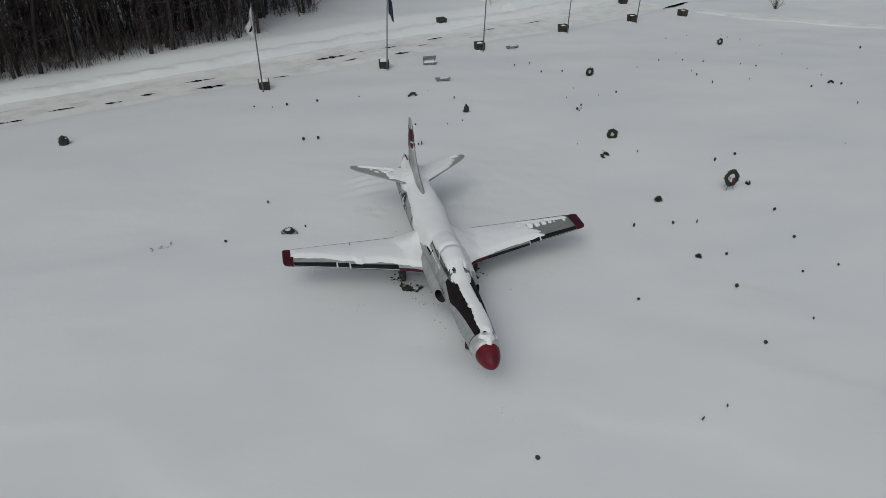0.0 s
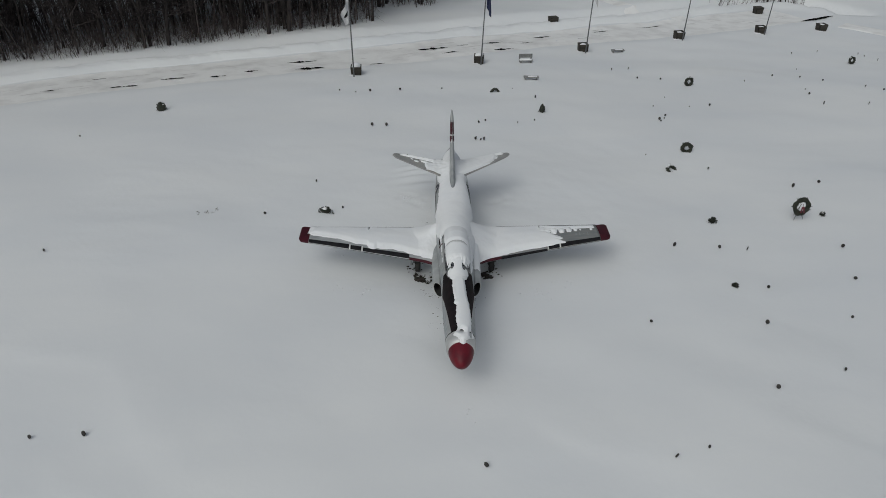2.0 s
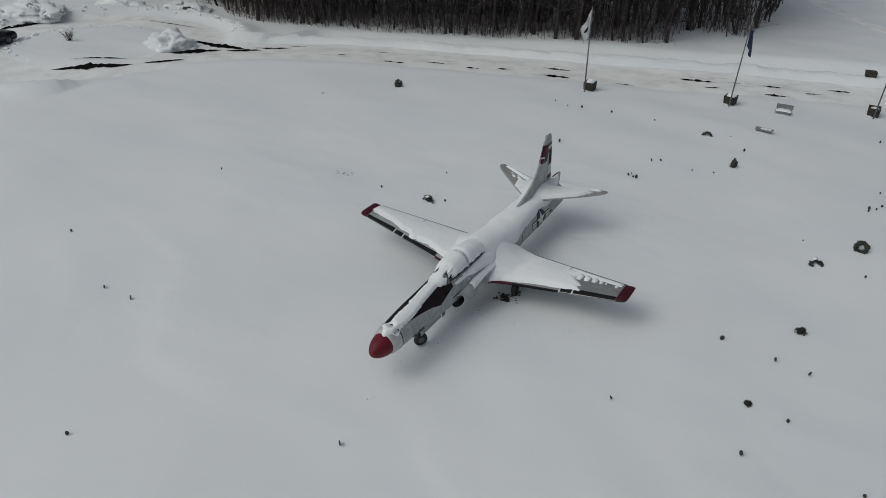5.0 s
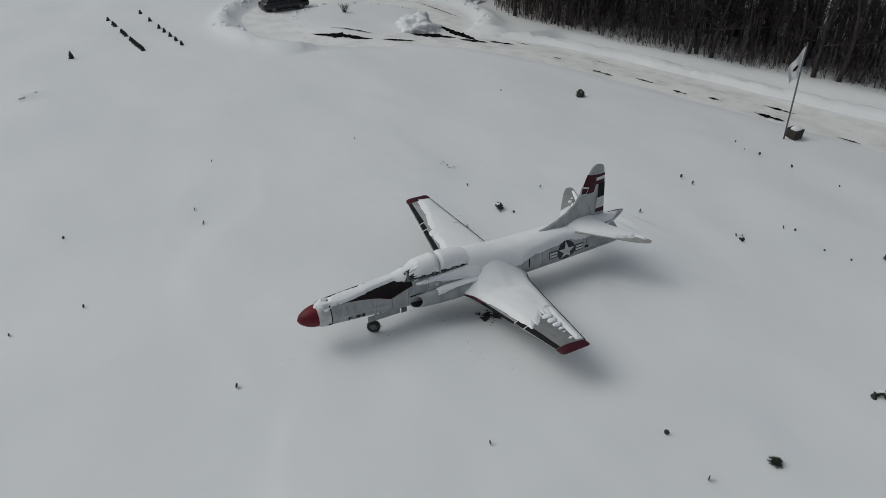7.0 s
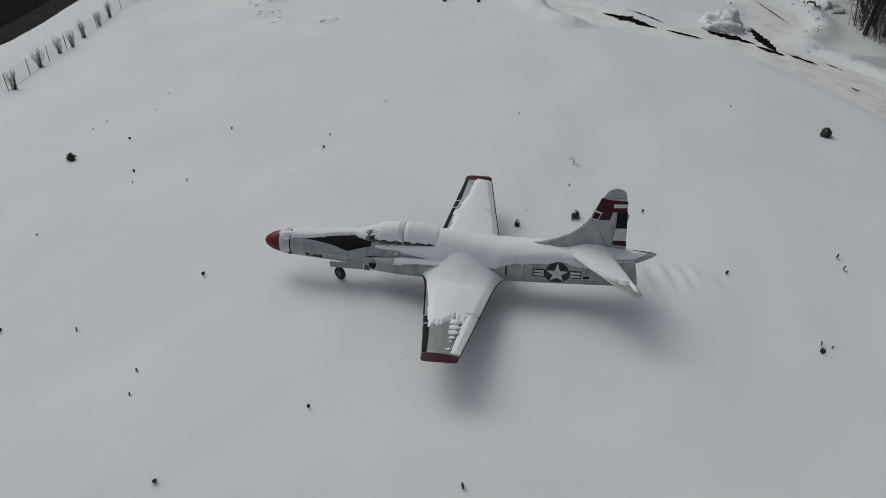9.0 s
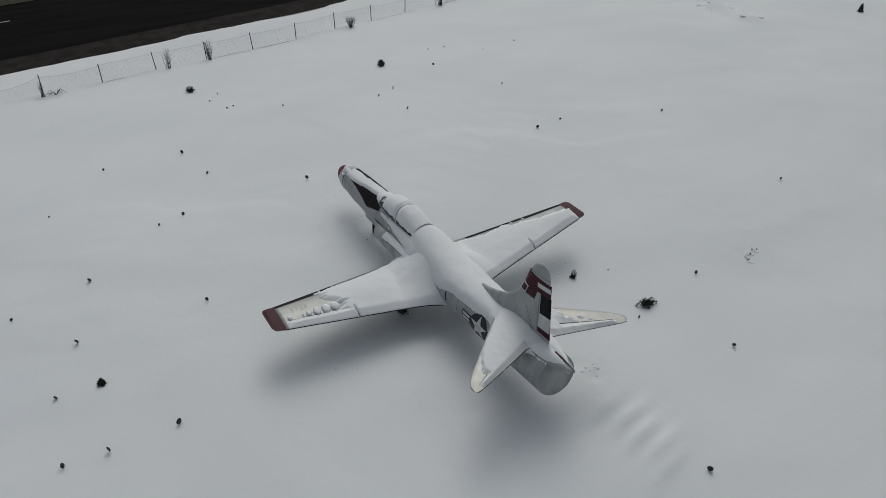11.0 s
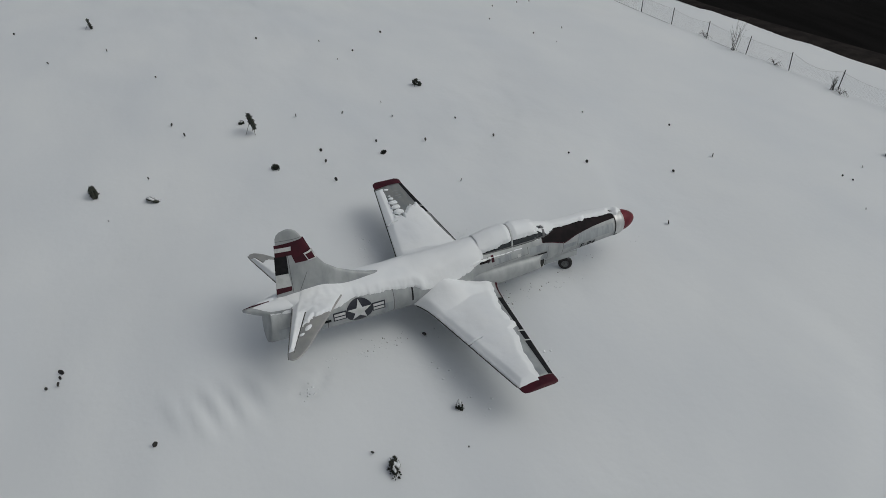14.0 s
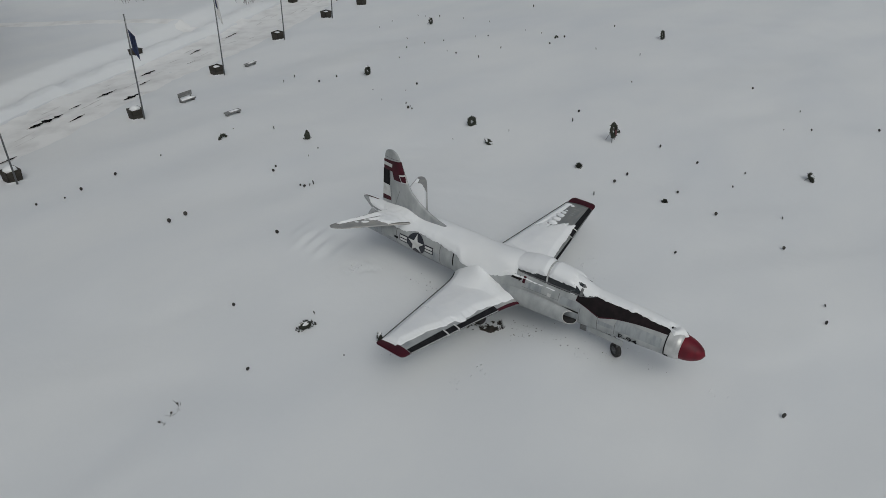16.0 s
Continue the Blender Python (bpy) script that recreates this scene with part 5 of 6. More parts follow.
def wreath(x, y, radius, thick, tilt, turn, label, stand=0.0, ribbon_bow=False, sunk=0.1, snowy=0.0, group="wreaths on the field"):
    """A ring of evergreen tufts, upright or leaning, on an easel of wire or straight in the snow."""
    seed = int(abs(x * 31 + y * 17))
    rnd = random.Random(seed)
    root = empty("wreath", label, "wreath", group, at=on_ground(x, y, 0, turn))
    place = Matrix.Translation((0, 0, stand + radius * math.cos(tilt) - sunk)) @ Matrix.Rotation(-tilt, 4, "X")
    bm = bmesh.new()
    rows = []
    for i in range(28):
        a = 2 * math.pi * i / 28
        k = 1 + 0.12 * noise.noise(Vector((math.cos(a) * 2, math.sin(a) * 2, seed)))
        t = thick * (0.7 + 0.35 * rnd.random())
        rows.append([place @ Vector(((radius * k + t * math.cos(b)) * math.cos(a), t * 0.8 * math.sin(b), (radius * k + t * math.cos(b)) * math.sin(a))) for b in np.linspace(0, 2 * math.pi, 8)[:-1]])
    grid(bm, rows, close_u=True, close_v=True)
    ring = part("ring", bm, PINE, root, "dark evergreen ring", smooth=False)
    bm = bmesh.new()
    for i in range(60):
        a = rnd.uniform(0, 2 * math.pi)
        b = rnd.uniform(0, 2 * math.pi)
        c = place @ Vector(((radius + thick * 0.8 * math.cos(b)) * math.cos(a), thick * 0.7 * math.sin(b), (radius + thick * 0.8 * math.cos(b)) * math.sin(a)))
        d = place.to_3x3() @ Vector((math.cos(b) * math.cos(a), math.sin(b), math.cos(b) * math.sin(a)))
        spikes(bm, c, d, 5, thick * 0.75, rnd, 0.011)
    tagged(part("needles", bm, PINE, root, "", smooth=False), kind="stuff")
    if snowy:
        bm = bmesh.new()
        for i in range(7):
            a = math.pi / 2 + rnd.uniform(-1.1, 1.1)
            c = place @ Vector((radius * math.cos(a), 0, radius * math.sin(a)))
            lump(bm, (c.x, c.y, c.z + thick * 0.7), thick * 0.9, thick * 0.8, thick * 0.45 * snowy, 0.4, 1, i)
        tagged(part("snow_cap", bm, SNOW_FRESH, root, "snow caught on the wreath"), kind="stuff")
    if stand:
        for s in (-1, 1):
            bm = bmesh.new()
            tube(bm, [(s * 0.24, -0.05, -0.15), (s * 0.05, 0.0, stand + radius)], 0.010, 5)
            part("easel_leg", bm, TWIG, root)
        bm = bmesh.new()
        tube(bm, [(0, 0.42, -0.15), (0, 0.03, stand + radius)], 0.010, 5)
        part("easel_leg", bm, TWIG, root)
    if ribbon_bow:
        for s in (-1, 1):
            bm = bmesh.new()
            grid(bm, [[place @ Vector((s * (0.02 + 0.05 * u) + 0.012 * v, -thick * 0.9 - 0.02, -radius * 0.8 + 0.9 * radius * (1 - u))) for v in (-3, 3)] for u in np.linspace(0, 1, 5)])
            part("bow", bm, RIBBON, root, "dark red ribbon")
    return root


wreath(14.9, 3.3, 0.31, 0.11, 0.2, 0.1, "large evergreen wreath with red ribbon on a wire easel", 0.42, True)
wreath(16.2, 22.3, 0.24, 0.12, 0.15, 0.3, "dark evergreen wreath standing upright in the snow", 0.05, snowy=0.5, sunk=0.03)
wreath(12.3, 10.5, 0.21, 0.11, 0.3, -0.2, "dark evergreen wreath leaning in the snow", 0.0, sunk=0.02)
wreath(30.5, 28.6, 0.21, 0.09, 0.2, 0.2, "dark evergreen wreath on a low wire easel", 0.2, snowy=0.4)
wreath(35.2, 9.6, 0.28, 0.10, 0.2, 0.1, "dark evergreen wreath standing in the snow", 0.1)
wreath(31.1, 16.4, 0.20, 0.07, 0.2, 0.0, "small evergreen wreath half sunk in the snow", 0.0, sunk=0.24)
wreath(3.2, 20.7, 0.24, 0.09, 0.15, 0.1, "evergreen wreath half buried so that an arch shows", 0.0, sunk=0.30)
wreath(10.9, 8.3, 0.22, 0.09, 0.9, 0.6, "broken evergreen wreath lying tilted in the snow", 0.0, snowy=0.8, sunk=0.12)
wreath(16.9, -6.0, 0.19, 0.10, 0.35, 0.6, "evergreen wreath dusted with snow, leaning back", 0.05, snowy=1.0)


def evergreen_clump(x, y, rx, ry, h, label, name="evergreen_spray", cone=False, snowy=0.0, seed=0, category="evergreen", turn=None, core=0.7):
    rnd = random.Random(seed)
    root = empty(name, label, category, "sprays on the field", at=on_ground(x, y, 0, rnd.uniform(0, 3) if turn is None else turn))
    bm = bmesh.new()
    for k in range(90):
        a, d, u = rnd.uniform(0, 6.28), math.sqrt(rnd.random()), rnd.random()
        w = (1 - u) if cone else math.sqrt(max(1 - u * u, 0))
        c = (rx * d * w * math.cos(a), ry * d * w * math.sin(a), h * u - 0.03)
        spikes(bm, c, (math.cos(a) * 1.2, math.sin(a) * 1.2, 0.8 if not cone else 0.2), 6, 0.075, rnd, 0.012, 0.5)
    part("needles", bm, PINE, root, "dark evergreen needles", smooth=False)
    bm = bmesh.new()
    lump(bm, (0, 0, h * 0.35), rx * core, ry * core, h * (0.1 + 0.6 * core), 0.22, 3, seed)
    part("core", bm, PINE, root, smooth=False)
    if snowy:
        bm = bmesh.new()
        for k in range(6):
            a, d = rnd.uniform(0, 6.28), rnd.random() * 0.7
            lump(bm, (rx * d * math.cos(a), ry * d * math.sin(a), h * (0.78 if not cone else 0.5 + 0.4 * (1 - d))), rx * min(0.35, 0.12 + 0.3 * snowy), ry * min(0.3, 0.1 + 0.3 * snowy), 0.02 + 0.04 * snowy, 0.5, 1, k)
        part("snow_cap", bm, SNOW_FRESH, root, "clots of snow on the needles")


evergreen_clump(-17.1, 17.7, 0.33, 0.32, 0.50, "dark brownish evergreen dome with a little snow", snowy=0.12, seed=14, core=0.82)
evergreen_clump(11.15, 3.15, 0.20, 0.16, 0.22, "small dark evergreen spray flat on the snow", seed=1)
evergreen_clump(-5.5, 4.15, 0.36, 0.16, 0.28, "flat dark evergreen spray dusted with snow", snowy=0.45, seed=2, turn=-0.25, core=0.66)
evergreen_clump(5.65, 16.55, 0.24, 0.22, 0.52, "small upright dark evergreen", cone=True, seed=3)
evergreen_clump(-4.4, 1.75, 0.10, 0.10, 0.32, "little evergreen capped with clots of snow", cone=True, snowy=2.6, seed=4)
evergreen_clump(-9.2, -21.4, 0.26, 0.24, 0.42, "round dark evergreen bush", seed=5)
evergreen_clump(1.7, -24.0, 0.26, 0.2, 0.34, "evergreen spray half drifted over with twigs", snowy=1.2, seed=6)
evergreen_clump(16.1, 3.6, 0.12, 0.1, 0.16, "small dark evergreen tuft", snowy=0.5, seed=7)
evergreen_clump(10.4, -1.6, 0.1, 0.09, 0.13, "small dark evergreen tuft", seed=9)


def shrub(x, y, h, stems, spread, label, seed, mat=None):
    rnd = random.Random(seed)
    bm = bmesh.new()
    for k in range(stems):
        a = rnd.uniform(0, 6.28)
        s = rnd.uniform(0.15, 1.0) * spread
        hh = h * rnd.uniform(0.5, 1.0)
        b = Vector((rnd.gauss(0, 0.07), rnd.gauss(0, 0.07), -0.1))
        tip = Vector((s * math.cos(a), s * math.sin(a), hh))
        mid = b.lerp(tip, 0.5) + Vector((rnd.gauss(0, 0.05), rnd.gauss(0, 0.05), 0.08))
        tube(bm, [b, mid, tip], [0.014, 0.009, 0.003], 4, False)
        for q in range(3):
            u = rnd.uniform(0.4, 0.9)
            p = b.lerp(mid, u * 2) if u < 0.5 else mid.lerp(tip, u * 2 - 1)
            tube(bm, [p, p + Vector((rnd.gauss(0, 0.12), rnd.gauss(0, 0.12), rnd.uniform(0.08, 0.3)))], [0.006, 0.002], 3, False)
    thing("bare_shrub", bm, mat or TWIG, label, "shrub", "bare shrubs", at=on_ground(x, y))


for k, (x, y, h, n, s) in enumerate(((37.1, -27.6, 1.0, 16, 0.4), (32.9, -28.2, 1.1, 18, 0.5), (30.2, -27.7, 1.0, 8, 0.3), (16.2, -28.0, 2.3, 9, 0.8), (8.9, -28.5, 0.9, 9, 0.25),
                                     (1.6, -29.3, 1.3, 9, 0.3), (-1.1, -29.8, 1.4, 14, 0.35), (-11.9, -31.3, 0.8, 26, 0.4), (-20.8, -33.2, 1.5, 22, 0.5), (-25.7, -34.6, 1.6, 26, 0.6), (-29.1, -35.3, 1.4, 18, 0.45), (-30.9, -35.3, 1.4, 20, 0.4), (-33.9, -36.2, 1.6, 20, 0.5), (-37.6, -37.0, 1.5, 18, 0.45), (-40.5, -37.7, 1.7, 20, 0.4), (-47.5, -38.5, 1.9, 20, 0.5), (-54.3, -39.3, 2.0, 14, 0.5), (-47.0, 12.3, 0.9, 26, 0.7), (45.1, 41.4, 1.2, 26, 0.9))):
    shrub(x, y, h, int(n * 1.5), s, "bare many-stemmed shrub standing in snow", 40 + k)
for k, (x, y) in enumerate(((8.2, -28.4), (13.2, -28.5), (28.6, -27.9), (19.0, -28.1))):
    bm = bmesh.new()
    rnd = random.Random(70 + k)
    for q in range(12):
        a = rnd.uniform(-0.6, 0.6) + (0 if q % 2 else math.pi)
        L = rnd.uniform(0.25, 0.7)
        tube(bm, [(0, 0, 0), (L * 0.5 * math.cos(a), L * 0.3 * math.sin(a), 0.28 * rnd.random() + 0.1), (L * math.cos(a), L * 0.5 * math.sin(a), 0.04)], [0.012, 0.01, 0.004], 4, False)
    thing("bent_brush", bm, TWIG, "brush bent flat by snow against the fence", "brush", "brush at the fence", at=on_ground(x, y))
for k, (x, y) in enumerate(((-10.7, 4.15), (-10.35, 4.3), (-11.05, 4.05))):
    bm = bmesh.new()
    rnd = random.Random(90 + k)
    for q in range(6):
        tube(bm, [(rnd.gauss(0, 0.05), rnd.gauss(0, 0.04), -0.05), (rnd.gauss(0, 0.1), rnd.gauss(0, 0.08), rnd.uniform(0.03, 0.12))], [0.009, 0.004], 4, False)
    lump(bm, (0.05, 0, 0.1), 0.035, 0.035, 0.03, 0.4, 1, k)
    thing("dry_stalks", bm, TWIG, "few dry stalks poking out of the snow", "dry plant", "dry stalks", at=on_ground(x, y, 0, k))

# low clipped shrubs in two rows beyond the field
def cone_shrub(x, y, h, r, seed):
    bm = bmesh.new()
    rnd = random.Random(seed)
    for k in range(70):
        u = rnd.random()
        a = rnd.uniform(0, 6.28)
        spikes(bm, (r * (1 - u) * math.cos(a), r * (1 - u) * math.sin(a), h * u - 0.05), (math.cos(a), math.sin(a), 0.7), 4, 0.09, rnd, 0.022, 0.4)
    lump(bm, (0, 0, h * 0.3), r * 0.8, r * 0.8, h * 0.5, 0.3, 2, seed)
    thing("cone_shrub", bm, PINE, "small dark cone-shaped evergreen shrub in a row", "shrub", "shrub rows", at=on_ground(x, y), smooth=False)


for k, x in enumerate((-42.5, -42.9, -43.3, -43.7, -44.1, -44.5, -44.9, -45.3, -45.8, -46.3, -47.9, -48.4, -48.8, -49.3, -51.6, -52.0, -52.4, -54.3)):
    cone_shrub(x, -6.7 - (-42.5 - x) * 0.125, 0.36, 0.15, 120 + k)
for k, x in enumerate((-42.4, -44.0, -45.6, -47.4, -49.0, -52.0, -55.3)):
    cone_shrub(x, -3.7 - (-42.4 - x) * 0.115, 0.40, 0.14, 140 + k)
cone_shrub(-43.6, -12.0, 0.62, 0.2, 160)


# small markers all over the field
def marker_meshes():
    out = []
    for k in range(5):
        rnd = random.Random(200 + k)
        lean, r = rnd.uniform(-0.35, 0.35), 0.075 + 0.012 * k
        disc, stake = bmesh.new(), bmesh.new()
        m = Matrix.Translation((0, 0, 0.10 + 0.02 * k)) @ Matrix.Rotation(lean, 4, "X") @ Matrix.Rotation(0.2 * lean, 4, "Y")
        rows = []
        for y, s in ((-0.022, 0.2), (-0.03, 0.6), (-0.022, 0.92), (0.0, 1.0), (0.022, 0.92), (0.03, 0.6), (0.022, 0.2)):
            rows.append([m @ Vector((r * s * math.cos(a) * (1 + 0.08 * math.cos(5 * a)), y, r * 1.15 * s * math.sin(a))) for a in np.linspace(0, 2 * math.pi, 17)[:-1]])
        vs = grid(disc, rows, close_v=True)
        cap(disc, vs[0])
        cap(disc, vs[-1], True)
        bmesh.ops.recalc_face_normals(disc, faces=disc.faces)
        tube(stake, [(0, 0, -0.15), m @ Vector((0, 0, -r * 0.6))], 0.012, 5)
        out.append((finish("medallion", disc, BRONZE), finish("stake", stake, BRONZE)))
    return out


MARKERS = marker_meshes()
FIELD_EAST = [(17.4, 6.7), (20.2, 23.0), (20.4, -17.1), (22.1, -3.2), (22.4, -16.6), (22.8, 24.6), (22.9, -19.1), (22.9, -4.4), (23.2, 18.1), (23.5, 21.2), (24.1, 6.7), (24.6, 24.3), (25.5, -3.1), (25.7, -7.2), (25.7, 23.3), (25.7, 27.1), (25.9, -15.2), (26.0, 18.1), (27.5, 31.9), (27.6, 0.3), (27.8, 21.8), (28.5, -16.8), (28.7, 21.2), (29.0, -19.1), (29.1, -20.2), (29.1, 15.8), (29.6, 12.2), (29.9, 8.9), (29.9, 32.6), (31.6, 16.0), (31.8, 18.2), (31.9, 19.8), (33.0, 31.3), (33.0, 32.2), (33.1, 24.2), (33.2, 27.1), (33.2, 29.8), (36.4, 14.2), (40.5, 24.5)]
FIELD_NEAR = [(5.9, -9.5), (6.7, -3.7), (6.9, -9.2), (7.8, -15.7), (8.9, 1.1), (9.8, -6.9), (10.1, 10.1), (10.4, -12.3), (10.4, -1.7), (10.7, -3.8), (10.7, 1.0), (11.6, -1.7), (11.8, 0.9), (12.3, -6.1), (12.7, 8.3), (13.9, -3.4), (15.1, -1.2), (15.5, -3.4), (15.7, 1.0), (16.0, 6.3), (16.1, 3.5)]
FIELD_BACK = [(-20.1, 13.3), (-16.4, 1.2), (-8.1, 3.9), (-6.3, 7.0), (-5.7, 2.1), (-5.7, 20.6), (-4.8, 4.5), (-4.8, 20.8), (-4.2, 14.3), (-3.4, 14.3), (-2.9, 21.1), (-2.1, 9.7), (-0.2, 21.4), (1.8, 14.7), (2.2, 15.0), (4.0, 14.6), (4.4, 21.4), (5.0, 15.0), (5.6, 19.3), (11.9, 26.0), (12.2, 14.8), (12.2, 15.1), (12.5, 15.2), (12.5, 17.5), (13.2, 23.9), (13.8, 19.5), (14.7, 17.5), (14.8, 23.9), (16.0, 17.7)]
FIELD_FRONT = [(-18.8, -20.8), (-17.5, -6.6), (-15.9, -20.2), (-14.4, -22.5), (-13.3, -22.7), (-13.0, -14.2), (-12.4, -8.5), (-11.8, -19.6), (-10.9, -8.4), (-7.6, -17.0), (-6.7, -13.8), (-6.4, -16.4), (-1.6, -18.1), (0.6, -22.5), (0.6, -9.7), (4.0, -12.8), (4.4, -15.4)]
FIELD_BACK += [(-1.1, 1.4), (1.47, 12.05), (1.75, 12.0), (1.92, 11.95), (1.52, 12.4), (-6.8, 21.1), (13.2, 26.4), (12.7, 15.7), (23.3, 20.2)]
FIELD_FRONT += [(1.3, -21.6), (0.5, -19.95), (0.9, -19.75)]
SLIGHT = [(-5.7, 2.1), (-4.8, 4.5), (5.0, 15.0), (10.1, 10.1), (12.7, 8.3), (10.4, -12.3), (7.8, -15.7), (12.5, 17.5), (15.5, -3.4), (-1.6, -18.1), (14.7, 17.5), (4.0, 14.6), (0.5, -19.95), (0.9, -19.75), (-5.7, 20.6), (-6.8, 21.1), (1.3, -21.6), (20.4, -17.1), (-15.9, -20.2), (22.1, -3.2), (-20.1, 13.3), (24.1, 6.7), (-14.4, -22.5), (4.4, 21.4), (-0.2, 21.4), (13.8, 19.5), (13.2, 23.9)]
rnd = random.Random(77)
for spot in FIELD_EAST + FIELD_NEAR + FIELD_BACK + FIELD_FRONT:
    k = rnd.randrange(5)
    root = empty("grave_marker", "small round dark bronze marker on a stake in snow", "grave marker", "markers on the field", at=on_ground(spot[0], spot[1], rnd.uniform(-0.03, 0.02), rnd.uniform(-1.2, 1.2), rnd.uniform(0.34, 0.5) if spot in SLIGHT else rnd.uniform(0.56, 0.78)))
    for nm, me in zip(("medallion", "stake"), MARKERS[k]):
        ob = new(nm, me)
        ob.parent = root


# ---- planters, flags, benches ----
def planter(x, y, turn, group="timber planters", lid=False):
    root = empty("planter", "square dark timber planter box with snow inside", "planter", group, at=on_ground(x, y, 0, turn, 0.88))
    for k in range(4):
        a = k * math.pi / 2
        for q in range(4):
            bm = bmesh.new()
            box(bm, 0, -0.345 - 0.012 * q, 0.0 + 0.19 * q + 0.012 * (k % 2), 0.76 + 0.024 * q, 0.07, 0.182, 0.008)
            bmesh.ops.transform(bm, matrix=Matrix.Rotation(a, 4, "Z"), verts=bm.verts)
            part("timber", bm, TIMBER, root, smooth=False)
    if lid:
        bm = bmesh.new()
        box(bm, 0, 0, 0.68, 0.90, 0.90, 0.06, 0.012)
        part("lid", bm, TIMBER, root, "dark flat lid", smooth=False)
        root["label"] = "square dark timber planter box with a flat lid"
        return root
    bm = bmesh.new()
    lump(bm, (0.02, 0.04, 0.56 if x < 5 else 0.42), 0.37, 0.36, 0.30 if x < 5 else 0.24, 0.2, 3, x)
    part("snow_fill", bm, SNOW_FRESH, root, "rounded cap of snow in the planter")
    bm = bmesh.new()
    lump(bm, (-0.3, -0.34, -0.03), 0.34, 0.24, 0.12, 0.3, 3, x + 2)
    part("drift", bm, SNOW_FRESH, root, "small drift against the timber")
    return root


def flag(root, h, mat, kind, seed):
    """Cloth that hangs in folds from the top of its pole."""
    bm = bmesh.new()
    rows = []
    L, H = (1.45, 1.15) if kind == "open" else (0.55, 1.5)
    for i in range(15):
        u = i / 14
        row = []
        for j in range(11):
            v = j / 10
            sag = (0.75 if kind == "open" else 1.0) * u
            fold = 0.10 * math.sin(u * 9 + v * 2 + seed) * (0.3 + u)
            if kind == "open":
                row.append((0.03 + 0.62 * u * (1 - 0.35 * v), -fold - 0.1 * u, h - 0.1 - 1.75 * v * (1 - 0.5 * u) - 1.35 * u))
            else:
                row.append((0.03 + L * u * (0.5 + 0.4 * v) * (1 - 0.35 * v), fold * 1.1, h - 0.75 - H * v * (0.8 + 0.2 * u) - sag * 0.45))
        rows.append(row)
    grid(bm, rows)
    bm.faces.ensure_lookup_table()
    if isinstance(mat, list):
        for k, f in enumerate(bm.faces):
            i, j = divmod(k, 10)
            f.material_index = 2 if (j < 5 and i < 6) else (j % 2)
    ob = part("cloth", bm, mat, root, "limp flag cloth hanging in folds")
    if kind == "open" and not isinstance(mat, list):
        # a plain dark badge in the middle of the cloth, on both faces
        for off in (-0.02, 0.02):
            bm = bmesh.new()
            pts = []
            for u, ring in ((0.30, 0), (0.42, 1), (0.56, 1), (0.68, 0)):
                w = 0.10 if ring else 0.03
                row = []
                for v in (0.5 - w, 0.5, 0.5 + w):
                    fold = 0.10 * math.sin(u * 9 + v * 2 + seed) * (0.3 + u)
                    row.append((0.03 + 0.62 * u * (1 - 0.35 * v), -fold - 0.1 * u + off, h - 0.1 - 1.75 * v * (1 - 0.5 * u) - 1.35 * u))
                pts.append(row)
            grid(bm, pts)
            part("badge", bm, BLACK, ob, "plain dark badge")
    return ob


def flagpole(x, y, h, mat, kind, turn, label, lean=(0, 0)):
    root = empty("flagpole", label, "flagpole", "flagpoles along the drive", at=on_ground(x, y, 0, turn))
    bm = bmesh.new()
    tube(bm, [(0, 0, -0.2), (lean[0] * 0.5, lean[1] * 0.5, h / 2), (lean[0], lean[1], h)], [0.05, 0.042, 0.03], 8)
    part("pole", bm, POLE, root, "thin grey metal pole")
    bm = bmesh.new()
    lump(bm, (lean[0], lean[1], h + 0.04), 0.05, 0.05, 0.05, 0, 2)
    part("finial", bm, POLE, root)
    bm = bmesh.new()
    tube(bm, [(0.06, 0.0, 1.0), (lean[0] + 0.05, lean[1], h - 0.05)], 0.006, 4)
    part("halyard", bm, POLE, root)
    c = flag(root, h, mat, kind, x)
    c.location = (lean[0], lean[1], 0)
    return root


for x, y, turn in ((-6.1, 25.25, 0.05), (2.65, 28.75, -0.1), (11.05, 32.3, 0.05), (19.85, 36.2, 0.1), (27.95, 39.1, 0.0), (34.1, 40.6, 0.1), (10.05, 41.3, 0.2), (31.2, 47.6, 0.1)):
    planter(x, y, turn, lid=y > 41)
flagpole(-6.2, 24.55, 5.7, FLAG_WHITE, "open", 4.0, "grey flagpole with a limp white flag by a planter", (0.1, 0.1))
flagpole(2.75, 28.05, 6.1, FLAG_BLUE, "limp", -0.3, "grey flagpole with a limp navy flag by a planter", (0.25, 0.1))
flagpole(11.15, 31.6, 6.1, [FLAG_WHITE, FLAG_WHITE, FLAG_BLUE], "limp", -0.2, "grey flagpole with a limp pale flag with a dark blue corner", (0.2, 0.1))
flagpole(19.95, 35.5, 6.1, FLAG_SKY, "limp", 0.2, "grey flagpole with a limp bright blue flag", (0.2, 0.0))
flagpole(28.05, 38.4, 6.1, FLAG_WHITE, "limp", 0.0, "grey flagpole with a limp pale flag", (0.2, 0.0))


